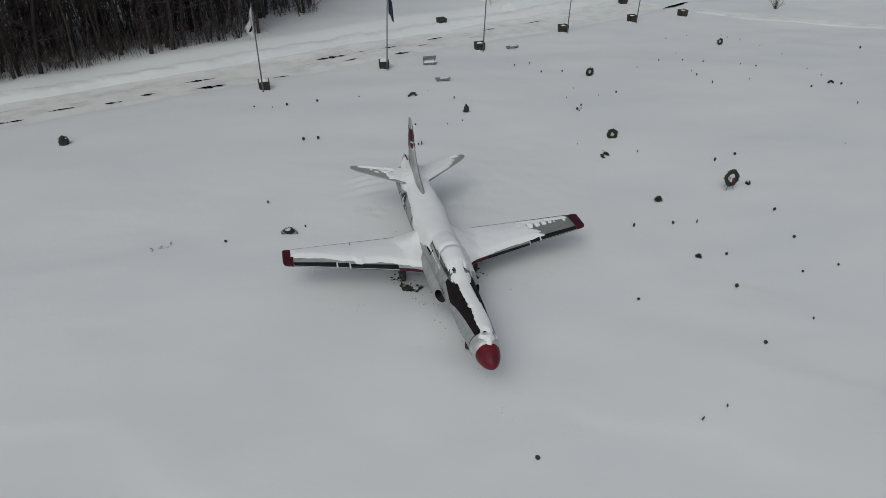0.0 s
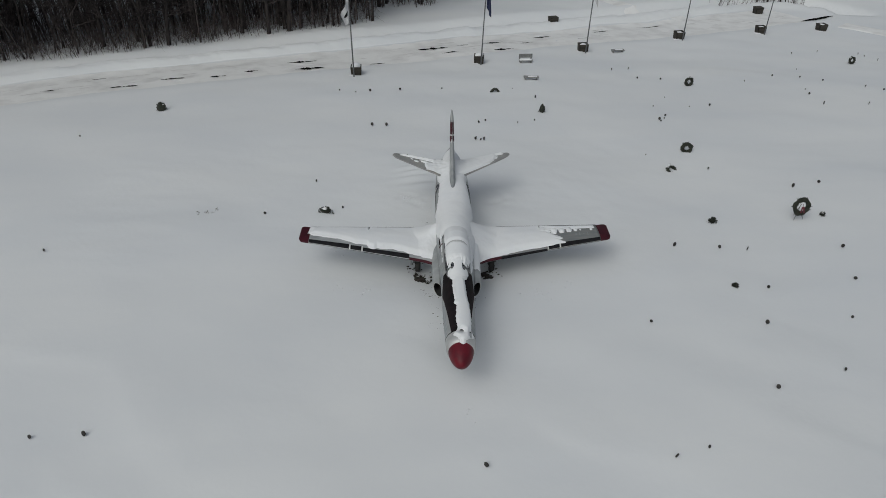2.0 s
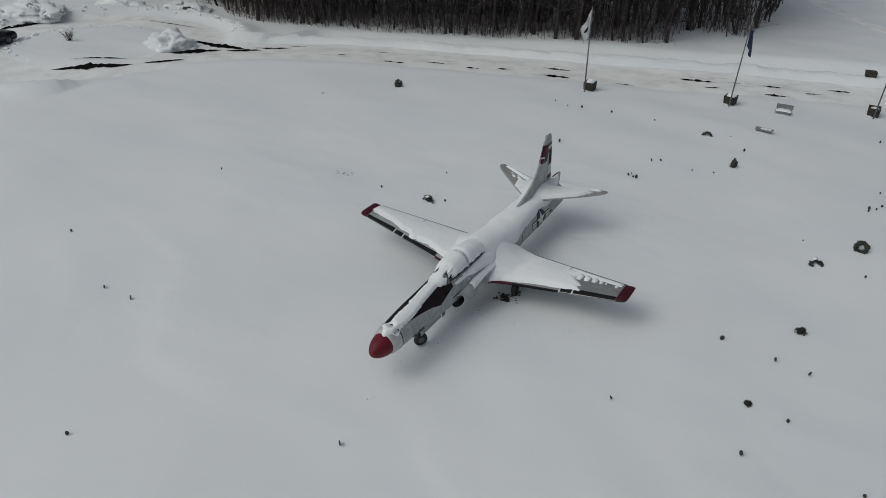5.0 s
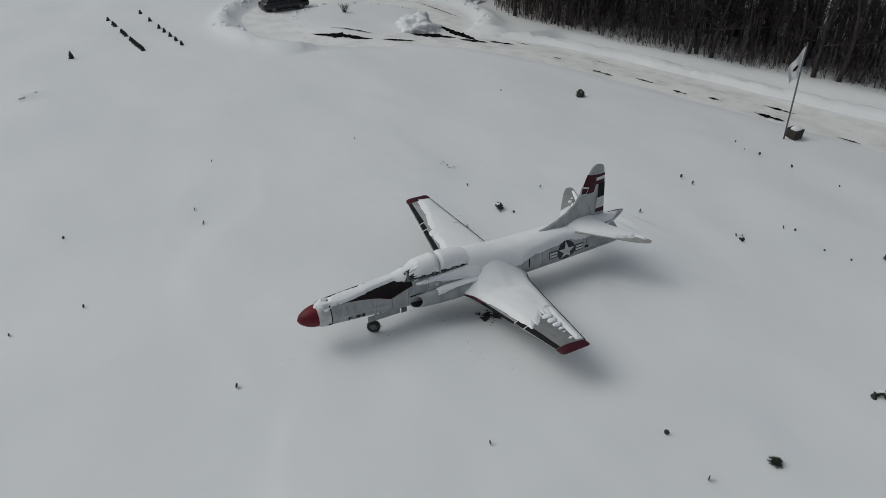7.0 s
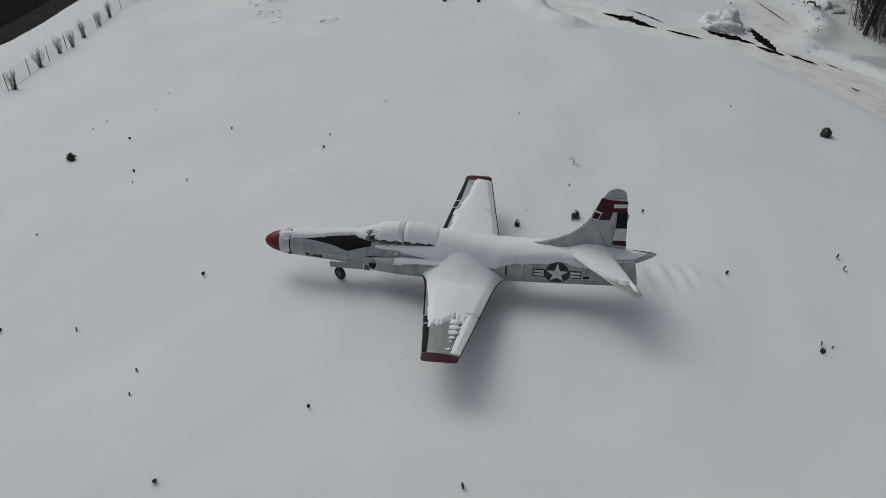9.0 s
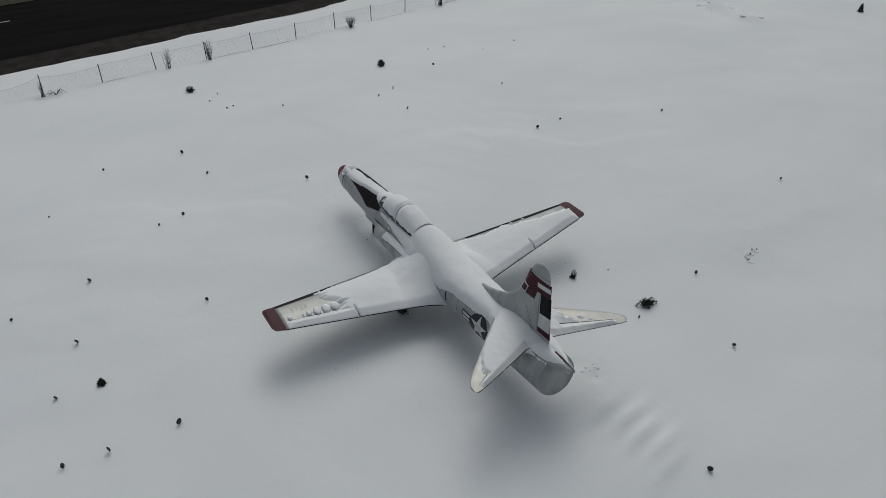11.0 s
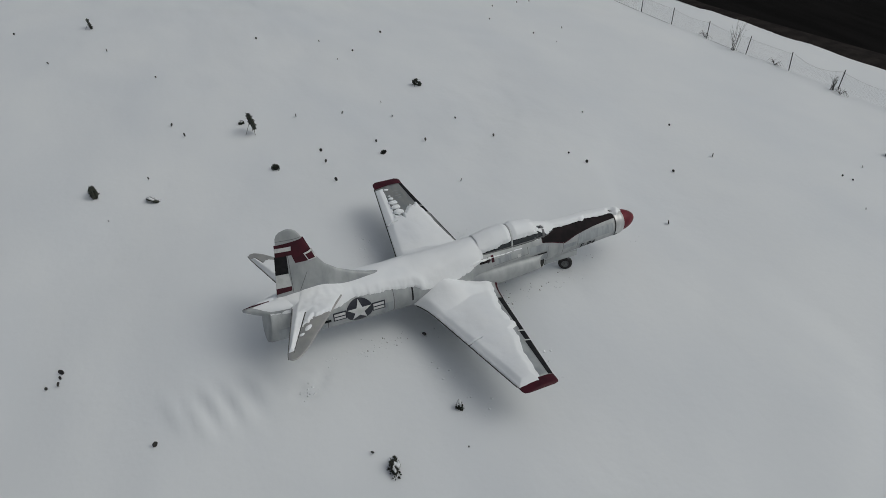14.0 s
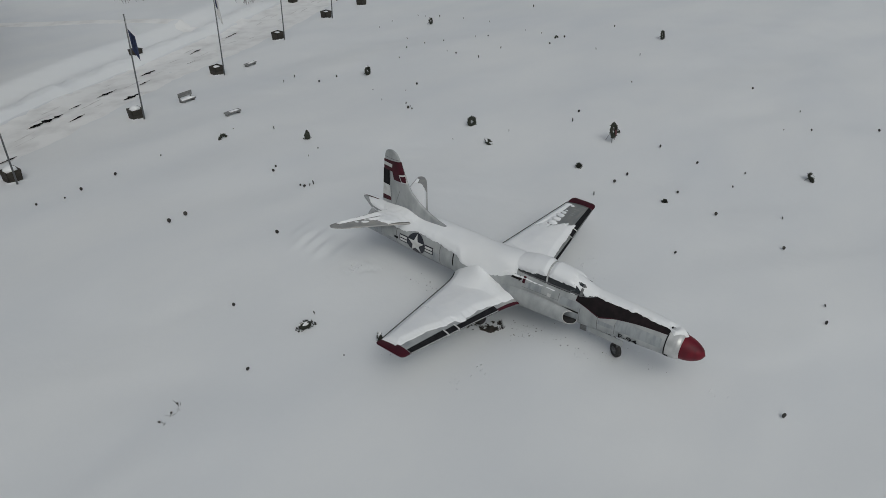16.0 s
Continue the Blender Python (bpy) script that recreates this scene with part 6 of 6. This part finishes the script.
def bench(x, y, turn, back, label):
    root = empty("bench", label, "bench", "benches by the drive", at=on_ground(x, y, 0, turn, 0.84))
    bm = bmesh.new()
    box(bm, 0, 0, 0.20, 1.2, 0.42, 0.09, 0.015)
    part("seat", bm, BENCH, root, smooth=False)
    for s in (-1, 1):
        bm = bmesh.new()
        box(bm, s * 0.45, 0, 0.05, 0.12, 0.36, 0.22, 0.01)
        part("leg", bm, BENCH, root, smooth=False)
    bm = bmesh.new()
    rows = []
    for u in np.linspace(-1, 1, 13):
        rows.append([((0.57 if back else 0.36) * u + (0 if back else 0.12), (0.19 if back else 0.15) * v, 0.247 + (0.09 if back else 0.035) * (1 - abs(u) ** 4) * (1 - abs(v) ** 3) * (1 + 0.3 * fbm(u * 2, v, x))) for v in np.linspace(-1, 1, 9)])
    grid(bm, rows)
    part("snow_cap", bm, SNOW_FRESH, root, "snow lying on the seat")
    if back:
        bm = bmesh.new()
        box(bm, 0, 0.27, 0.52, 1.2, 0.08, 0.34, 0.015)
        part("backrest", bm, BENCH, root, smooth=False)
        for s in (-1, 1):
            bm = bmesh.new()
            box(bm, s * 0.5, 0.29, 0.22, 0.1, 0.06, 0.6, 0.008)
            part("post", bm, BENCH, root, smooth=False)
        for k in range(5):
            bm = bmesh.new()
            box(bm, -0.36 + 0.18 * k, 0.227, 0.55, 0.12, 0.008, 0.05)
            part("inscription", bm, STEEL, root, smooth=False)


bench(6.1, 28.45, 0.05, True, "grey stone memorial bench with a backrest, snow on the seat")
bench(5.85, 23.4, -0.05, False, "grey stone bench nearly buried in snow")
bench(13.75, 32.0, 0.15, False, "grey stone bench nearly buried in snow")


# ---- fence ----
def build_fence():
    root = empty("wire_fence", "low wire mesh fence on thin dark steel posts", "fence")
    xs = [-46 + 3.27 * k for k in range(30)]
    shift = 2.3 - min(xs, key=lambda v: abs(v - 2.3))
    xs = [x + shift for x in xs]
    rnd = random.Random(5)
    tops = []
    for x in xs:
        y = fence_y(x)
        z = surface(x, y)
        bm = bmesh.new()
        lx, ly = rnd.gauss(0, 0.04), rnd.gauss(0, 0.04)
        tube(bm, [(x, y, z - 0.3), (x + lx, y + ly, z + 1.17)], 0.028, 6)
        part("post", bm, BLACK, root)
        tops.append((x, y, z, lx, ly))
    for (x0, y0, z0, a0, b0), (x1, y1, z1, a1, b1) in zip(tops, tops[1:]):
        bm = bmesh.new()
        sag = rnd.choice((0.0, 0.0, 0.12, 0.3)) if x0 > 3 else rnd.uniform(0, 0.06)
        def p(u, v):
            h = 1.06 * v * (1 - sag * math.sin(math.pi * u) * v)
            return Vector((x0 + (x1 - x0) * u + a0 * v, y0 + (y1 - y0) * u + b0 * v + 0.02, z0 + (z1 - z0) * u + h))
        # lowest wire drawn extra thick as the dark shadow line along the fence foot
        for k in range(15):
            v = k / 14
            tube(bm, [p(u, v) for u in (0, 0.25, 0.5, 0.75, 1)], 0.013 if k == 0 else 0.0015 if k < 14 else 0.006, 3, False)
        for k in range(1, 44):
            tube(bm, [p(k / 44, v) for v in (0, 0.5, 1)], 0.0015, 3, False)
        part("mesh_and_foot_shade", bm, WIRE, root)


build_fence()


# ---- dirt and prints round the aircraft ----
def scatter_clods():
    bm, bm2 = bmesh.new(), bmesh.new()
    rnd = random.Random(11)
    for k in range(44):
        s = rnd.choice((-1, 1))
        x, y = s * rnd.gauss(1.35, 0.25), rnd.gauss(-0.1 if s < 0 else -0.2, 0.25)
        r = rnd.uniform(0.012, 0.036)
        lump(bm, (x, y, surface(x, y) + r * 0.2), r * 1.4, r, r * 0.7, 0.6, 1, k)
    for k in range(6):
        x, y = -rnd.uniform(1.1, 1.9), rnd.gauss(0.2, 0.1)
        r = rnd.uniform(0.02, 0.045)
        lump(bm, (x, y, surface(x, y) + r * 0.2), r * 1.4, r, r * 0.8, 0.6, 1, k)
    for x0, y0, x1, y1, n in ((-0.7, -1.2, -0.8, -2.2, 10), (-0.65, -2.4, -0.8, -4.2, 8), (-0.95, 2.0, -0.85, 3.5, 12), (-1.6, -1.4, -0.9, -1.8, 10), (0.8, -1.4, 0.9, -2.2, 6), (0.5, -4.3, 0.3, -4.7, 4)):
        for k in range(n):
            u = rnd.random()
            x, y = x0 + (x1 - x0) * u + rnd.gauss(0, 0.15), y0 + (y1 - y0) * u + rnd.gauss(0, 0.15)
            r = 0.006 + 0.018 * rnd.random() ** 2
            lump(bm, (x, y, surface(x, y)), r * 1.6, r, r * 0.7, 0.6, 1, k)
    thing("soil_clods", bm, DIRT, "dark clods of soil and grass under the wings", "soil", kind="stuff", smooth=False)
    for n, x0, sx, y0, y1, big in ((16, -0.6, 0.22, -2.2, -0.9, 0.014), (7, -0.2, 0.10, -4.7, -4.2, 0.016), (12, 0.72, 0.04, -2.7, -1.6, 0.010), (8, 0.12, 0.12, -6.3, -4.9, 0.006), (18, -1.1, 0.2, 0.8, 3.6, 0.010), (10, 0.1, 0.3, -4.0, -2.0, 0.008)):
        for k in range(n):
            x, y = rnd.gauss(x0, sx), rnd.uniform(y0, y1)
            r = 0.005 + big * rnd.random() ** 2
            lump(bm2, (x, y, surface(x, y)), r * 1.7, r, r * 0.7, 0.6, 1, k)
    thing("soil_crumbs", bm2, DIRT, "dark crumbs of soil trodden into the snow under the fuselage", "soil", kind="stuff", smooth=False)
    for s in (-1, 1):
        bm = bmesh.new()
        rows = []
        for i in range(33):
            u = i / 32 * 2 - 1
            row = []
            for j in range(29):
                v = j / 28 * 2 - 1
                x, y = s * (1.12 + 0.62 * u), -0.50 + 0.50 * v
                m = 0.36 - math.hypot(u, v) + 0.8 * fbm(x * 2.3, y * 2.3, s * 3) + 0.25 * noise.noise(Vector((x * 9, y * 9, s)))
                row.append((x, y, surface(x, y) + (0.02 + 0.03 * fbm(x * 5, y * 5, 1) if m > 0 else max(m * 0.4, -0.06) - 0.01)))
            rows.append(row)
        grid(bm, rows)
        thing("bare_soil", bm, DIRT, "patch of bare soil and dead grass round the wheel", "bare soil", kind="structure")
    bm = bmesh.new()
    rnd = random.Random(12)

    def crumbs(x0, y0, x1, y1, n, w):
        for _ in range(n):
            u = rnd.random()
            x, y = x0 + (x1 - x0) * u + rnd.gauss(0, w), y0 + (y1 - y0) * u + rnd.gauss(0, w)
            r = rnd.uniform(0.016, 0.04)
            lump(bm, (x, y, surface(x, y) - r * 0.2), r * 1.6, r * 1.4, r * 0.5, 0.5, 1, x)

    crumbs(-0.75, -1.4, -0.7, -4.4, 22, 0.16)
    crumbs(2.6, -1.7, 3.4, -2.1, 20, 0.14)
    crumbs(0.1, -7.4, 0.4, -8.2, 6, 0.1)
    crumbs(-0.8, -3.4, -0.7, -5.0, 7, 0.12)
    crumbs(0.8, -3.2, 0.6, -5.2, 8, 0.14)
    crumbs(3.0, -1.6, 4.4, -1.2, 14, 0.16)
    crumbs(-3.2, -1.7, -4.6, -1.2, 12, 0.16)
    crumbs(-1.0, 2.2, -0.9, 4.6, 22, 0.16)
    crumbs(-1.6, 5.0, -2.2, 5.7, 12, 0.12)
    crumbs(2.6, 1.7, 4.6, 1.5, 10, 0.18)
    crumbs(-2.4, 1.6, -4.8, 1.2, 12, 0.2)
    thing("snow_crumbs", bm, SNOW, "crumbs of broken snow and tracks round the aircraft", "snow crumbs", kind="stuff")


scatter_clods()
for k, (x, y) in enumerate(((-0.8, -0.6), (-1.0, -0.85), (-1.3, -0.45), (-1.5, -0.3), (0.85, -0.7), (1.1, -0.5), (1.4, -0.35), (-1.25, -0.75))):
    bm = bmesh.new()
    rnd = random.Random(400 + k)
    for q in range(5):
        spikes(bm, (rnd.gauss(0, 0.05), rnd.gauss(0, 0.05), -0.02), (0, 0, 1.4), 8, 0.15, rnd, 0.010, 0.5)
    thing("grass_tuft", bm, DIRT, "tuft of dead dark grass by the wheel", "grass tuft", "tufts by the wheels", at=on_ground(x, y), smooth=False)


# ---- woods ----
EDGE = [(-75, 36), (-60, 33), (-47.5, 29.8), (-43, 27.3), (-38.4, 28.3), (-33, 30.8), (-28, 32.3), (-21.5, 35.6), (-14, 38.4), (-9, 41.0), (-5, 43.8), (-1.7, 49.0), (-0.5, 58.0), (-1.0, 80.0)]


def edge_y(x):
    return float(np.interp(x, [p[0] for p in EDGE[:-2]], [p[1] for p in EDGE[:-2]]))


def tree_meshes():
    out = []
    for k in range(7):
        rnd = random.Random(300 + k)
        h, r = rnd.uniform(9, 13), (0.03, 0.036, 0.045, 0.055, 0.07, 0.09, 0.125)[k]
        trunk, limbs = bmesh.new(), bmesh.new()
        pts, radii = [], []
        lx, ly = rnd.gauss(0, 0.13), rnd.gauss(0, 0.13)
        for i in range(9):
            u = i / 8
            pts.append(Vector((lx * h * u + (0.16 + 0.08 * (k % 4)) * math.sin(u * 7 + k), ly * h * u + 0.2 * math.cos(u * 5 + k), -0.2 + h * u)))
            radii.append(r * (1.25 if i == 0 else 1.0) * (1 - 0.8 * u) + 0.012)
        tube(trunk, pts, radii, 7)
        if k % 3 == 0:
            p0 = pts[1]
            tube(trunk, [p0, p0 + Vector((0.3, 0.2, 1.6)), p0 + Vector((0.7, 0.5, 5.0)), p0 + Vector((1.1, 0.6, 8.0))], [r * 0.7, r * 0.6, r * 0.4, 0.02], 6)

        def branch(p, d, length, rad, level):
            a = p + d * length * 0.5 + Vector((rnd.gauss(0, 0.06), rnd.gauss(0, 0.06), 0.05 * length))
            b = p + d * length + Vector((rnd.gauss(0, 0.1), rnd.gauss(0, 0.1), 0.12 * length))
            tube(limbs, [p, a, b], [rad, rad * 0.65, rad * 0.25], 4 if level == 0 else 3, False)
            if level < 2:
                for _ in range(4 if level == 0 else 3):
                    u = rnd.uniform(0.3, 1.0)
                    q = p.lerp(a, u * 2) if u < 0.5 else a.lerp(b, u * 2 - 1)
                    e = (d + Vector((rnd.gauss(0, 0.6), rnd.gauss(0, 0.6), rnd.gauss(0.25, 0.4)))).normalized()
                    branch(q, e, length * rnd.uniform(0.35, 0.6), rad * 0.5, level + 1)

        for _ in range(16):
            u = rnd.uniform(0.12, 0.98)
            i = min(int(u * 8), 7)
            p = pts[i].lerp(pts[i + 1], u * 8 - i)
            a = rnd.uniform(0, 6.28)
            d = Vector((math.cos(a), math.sin(a), rnd.uniform(0.1, 0.9))).normalized()
            branch(p, d, rnd.uniform(0.9, 2.6) * (1.1 - 0.5 * u), 0.035 * (1.2 - u), 0)
        out.append((finish("trunk", trunk, BARK), finish("branchwork", limbs, BARK)))
    return out


TREES = tree_meshes()


def plant_tree(x, y, k, turn, scale):
    lean = Matrix.Rotation(0.16 * noise.noise(Vector((x * 1.7, y * 1.7, 3.0))), 4, "X")
    root = empty("bare_tree", "bare dark winter tree at the edge of the woods", "tree", "trees of the woods", at=on_ground(x, y, 0, turn, scale) @ lean)
    for nm, me in zip(("trunk", "branchwork"), TREES[k]):
        ob = new(nm, me)
        ob.parent = root
        if nm == "branchwork":
            ob["kind"] = "stuff"


def build_woods():
    rnd = random.Random(42)
    count = 0
    while count < 292:
        x = rnd.uniform(-66, -0.5)
        depth = rnd.random() ** 1.2 * 18
        y = edge_y(x) + 0.3 + depth + 0.9 * noise.noise(Vector((x * 0.35, 1.0, 0.0)))
        if x > -6 and y < 49:
            continue
        plant_tree(x, y, rnd.randrange(7), rnd.uniform(0, 6.28), rnd.uniform(0.95, 1.65))
        count += 1
    # the far side of the clearing
    for _ in range(26):
        x = rnd.uniform(20, 38)
        plant_tree(x, float(np.interp(x, [20, 22, 29, 38], [60.5, 59.2, 53.6, 51.5])) + rnd.uniform(0, 8), rnd.randrange(7), rnd.uniform(0, 6.28), rnd.uniform(0.5, 0.8))
    # saplings and undergrowth between the trunks
    verts, faces = [], []

    def stick(p, q, r0, r1):
        d = (q - p).normalized()
        s = d.cross(Vector((0.3, 0.9, 0.1))).normalized()
        t = d.cross(s)
        n = len(verts)
        for c, r in ((p, r0), (q, r1)):
            for a in (0, 2.094, 4.189):
                verts.append(tuple(c + s * (r * math.cos(a)) + t * (r * math.sin(a))))
        for i in range(3):
            faces.append((n + i, n + (i + 1) % 3, n + 3 + (i + 1) % 3, n + 3 + i))

    def sapling(x, y, h):
        b = Vector((x, y, surface(x, y) - 0.1))
        top = b + Vector((rnd.gauss(0, 0.13) * h, rnd.gauss(0, 0.13) * h, h * rnd.uniform(0.7, 1.0)))
        mid = b.lerp(top, 0.5) + Vector((rnd.gauss(0, 0.05) * h, rnd.gauss(0, 0.05) * h, 0))
        r = 0.010 + 0.006 * h * rnd.uniform(0.6, 1.3)
        stick(b, mid, r, r * 0.7)
        stick(mid, top, r * 0.7, 0.004)
        for _ in range(5):
            u = rnd.uniform(0.15, 0.95)
            p = b.lerp(mid, u * 2) if u < 0.5 else mid.lerp(top, u * 2 - 1)
            L = rnd.uniform(0.3, 0.9) * (0.4 + 0.12 * h)
            stick(p, p + Vector((rnd.gauss(0, 0.6), rnd.gauss(0, 0.6), rnd.uniform(0.2, 0.9))).normalized() * L, 0.009, 0.003)

    def lanky(x, y):
        """A slender upright trunk with a few twigs."""
        h, r = rnd.uniform(8.0, 16.0), rnd.choice((0.02, 0.025, 0.03, 0.04, 0.05, 0.065, 0.09))
        p = Vector((x, y, surface(x, y) - 0.15))
        lean = Vector((rnd.gauss(0, 0.07), rnd.gauss(0, 0.07), 1))
        for k in range(4):
            q = p + (lean + Vector((rnd.gauss(0, 0.05), rnd.gauss(0, 0.05), 0))) * (h / 4)
            stick(p, q, r * (1 - 0.2 * k), r * (0.8 - 0.2 * k) + 0.006)
            for _ in range(2 + k):
                s = p.lerp(q, rnd.random())
                e = s + Vector((rnd.gauss(0, 0.7), rnd.gauss(0, 0.7), rnd.uniform(0.1, 0.9))).normalized() * rnd.uniform(0.5, 2.0)
                stick(s, e, 0.014, 0.004)
                stick(s.lerp(e, 0.5), s.lerp(e, 0.5) + Vector((rnd.gauss(0, 0.4), rnd.gauss(0, 0.4), rnd.uniform(0.1, 0.6))), 0.008, 0.003)
            p = q

    def spot(deep):
        while True:
            x = rnd.uniform(-72, -0.5)
            y = edge_y(x) + deep() + 0.9 * noise.noise(Vector((x * 0.35, 1.0, 0.0)))
            if not (x > -6 and y < 48.5):
                return x, y

    for _ in range(1000):
        lanky(*spot(lambda: 0.3 + rnd.random() ** 1.1 * 30))
    for _ in range(1100):
        x, y = spot(lambda: abs(rnd.gauss(0, 1)) * 2.5 - 0.2)
        sapling(x, y, rnd.uniform(0.6, 2.8))
    for _ in range(2300):
        x, y = spot(lambda: 3.0 + abs(rnd.gauss(0, 1)) * 12.0)
        sapling(x, y, rnd.uniform(2.0, 7.0))
    for _ in range(900):
        x, y = spot(lambda: abs(rnd.gauss(0, 1)) * 4.0 + 0.2)
        p = Vector((x, y, surface(x, y) + rnd.uniform(0.0, 0.8)))
        a = rnd.uniform(0, 6.28)
        L = rnd.uniform(0.6, 3.0)
        m = p + Vector((math.cos(a) * L * 0.5, math.sin(a) * L * 0.5, rnd.uniform(0.2, 0.9)))
        q = p + Vector((math.cos(a) * L, math.sin(a) * L, rnd.uniform(-0.3, 0.8)))
        stick(p, m, 0.016, 0.011)
        stick(m, q, 0.011, 0.004)
    for _ in range(420):
        x = rnd.uniform(20, 38)
        sapling(x, float(np.interp(x, [20, 22, 29, 38], [60.2, 59.0, 53.2, 51])) + rnd.uniform(0, 9), rnd.uniform(0.7, 3.0))
    # close crown twigs high over the ground, unseen, added to shade the snow below
    for _ in range(46000):
        x, y = spot(lambda: rnd.random() ** 1.5 * 24 - 2.5)
        p = Vector((x, y, rnd.uniform(5.5, 21.0)))
        d = Vector((rnd.gauss(0, 0.7), rnd.gauss(0, 0.7), rnd.uniform(0.1, 1.0))).normalized()
        stick(p, p + d * rnd.uniform(1.0, 2.6), rnd.uniform(0.03, 0.06), 0.015)
    me = bpy.data.meshes.new("undergrowth")
    me.from_pydata(verts, [], faces)
    me.materials.append(BRUSH)
    tagged(new("undergrowth", me), "tangle of bare saplings and brush in the woods, with unseen shading twigs overhead", "undergrowth", kind="stuff")


build_woods()


# ---- parked car and rock by the loop ----
def build_car():
    root = empty("parked_car", "dark parked car standing on the snowy loop", "car", at=on_ground(-51.0, 7.6, 0.0, radians(96)))
    L, W = 4.6, 1.82
    bm = bmesh.new()
    prof = [(-2.3, 0.35, 0.72), (-2.2, 0.28, 0.92), (-1.2, 0.26, 1.0), (0.0, 0.26, 1.02), (1.2, 0.26, 1.0), (2.15, 0.28, 0.86), (2.3, 0.36, 0.66)]
    rows = []
    for x, z0, z1 in prof:
        w = W / 2 * (0.9 if abs(x) > 2.25 else 0.98 if abs(x) > 2.0 else 1.0)
        rows.append([(x, -w * 0.94, z0), (x, -w, z0 + 0.25), (x, -w * 0.97, z1 - 0.08), (x, -w * 0.86, z1), (x, w * 0.86, z1), (x, w * 0.97, z1 - 0.08), (x, w, z0 + 0.25), (x, w * 0.94, z0)])
    vs = grid(bm, rows, close_v=True)
    cap(bm, vs[0])
    cap(bm, vs[-1], True)
    bmesh.ops.recalc_face_normals(bm, faces=bm.faces)
    body = part("body", bm, CAR_PAINT, root, "near-black glossy car body")
    bm = bmesh.new()
    rows = []
    for x, z, w in ((-2.0, 0.98, 0.78), (-1.7, 1.5, 0.66), (-0.9, 1.62, 0.64), (0.3, 1.6, 0.64), (1.3, 1.0, 0.76)):
        rows.append([(x, -w - 0.04, 0.98), (x, -w, min(z, 1.5) if z > 1 else 0.985), (x, -w * 0.8, z), (x, w * 0.8, z), (x, w, min(z, 1.5) if z > 1 else 0.985), (x, w + 0.04, 0.98)])
    grid(bm, rows)
    bmesh.ops.recalc_face_normals(bm, faces=bm.faces)
    part("cabin", bm, CAR_GLASS, root, "dark tinted cabin glass")
    bm = bmesh.new()
    grid(bm, [[(x, w * s, z + 0.015) for s in (-1, -0.5, 0, 0.5, 1)] for x, z, w in ((-1.65, 1.52, 0.55), (-0.9, 1.63, 0.54), (0.3, 1.61, 0.54))])
    part("roof", bm, CAR_PAINT, root)
    for x in (-1.42, 1.42):
        for s in (-1, 1):
            bm = bmesh.new()
            rows = [[(x + 0.33 * q * math.cos(a), s * (0.80 + p), 0.33 + 0.33 * q * math.sin(a)) for a in np.linspace(0, 2 * math.pi, 21)[:-1]] for p, q in ((-0.1, 0.5), (-0.1, 0.95), (-0.05, 1.0), (0.08, 1.0), (0.12, 0.93), (0.12, 0.62))]
            grid(bm, rows, close_v=True)
            bmesh.ops.recalc_face_normals(bm, faces=bm.faces)
            w = part("wheel", bm, RUBBER, root)
            bm = bmesh.new()
            rows = [[(x + 0.33 * q * math.cos(a), s * (0.80 + p), 0.33 + 0.33 * q * math.sin(a)) for a in np.linspace(0, 2 * math.pi, 21)[:-1]] for p, q in ((0.11, 0.62), (0.09, 0.5), (0.12, 0.1), (0.12, 0.01))]
            grid(bm, rows, close_v=True)
            part("rim", bm, STEEL, w)
    for s in (-1, 1):
        bm = bmesh.new()
        box(bm, -2.26, s * 0.66, 0.78, 0.08, 0.28, 0.14, 0.02)
        part("tail_light", bm, DARK_RED, root)
        bm = bmesh.new()
        box(bm, 2.2, s * 0.66, 0.74, 0.12, 0.3, 0.12, 0.02)
        part("headlight", bm, WHITE, root)


build_car()
bm = bmesh.new()
lump(bm, (0, 0, 0.15), 0.55, 0.4, 0.34, 0.6, 3, 4.0)
thing("dark_rock", bm, DIRT, "dark rock showing among the ploughed snow", "rock", at=on_ground(-48.6, 25.8), smooth=False)
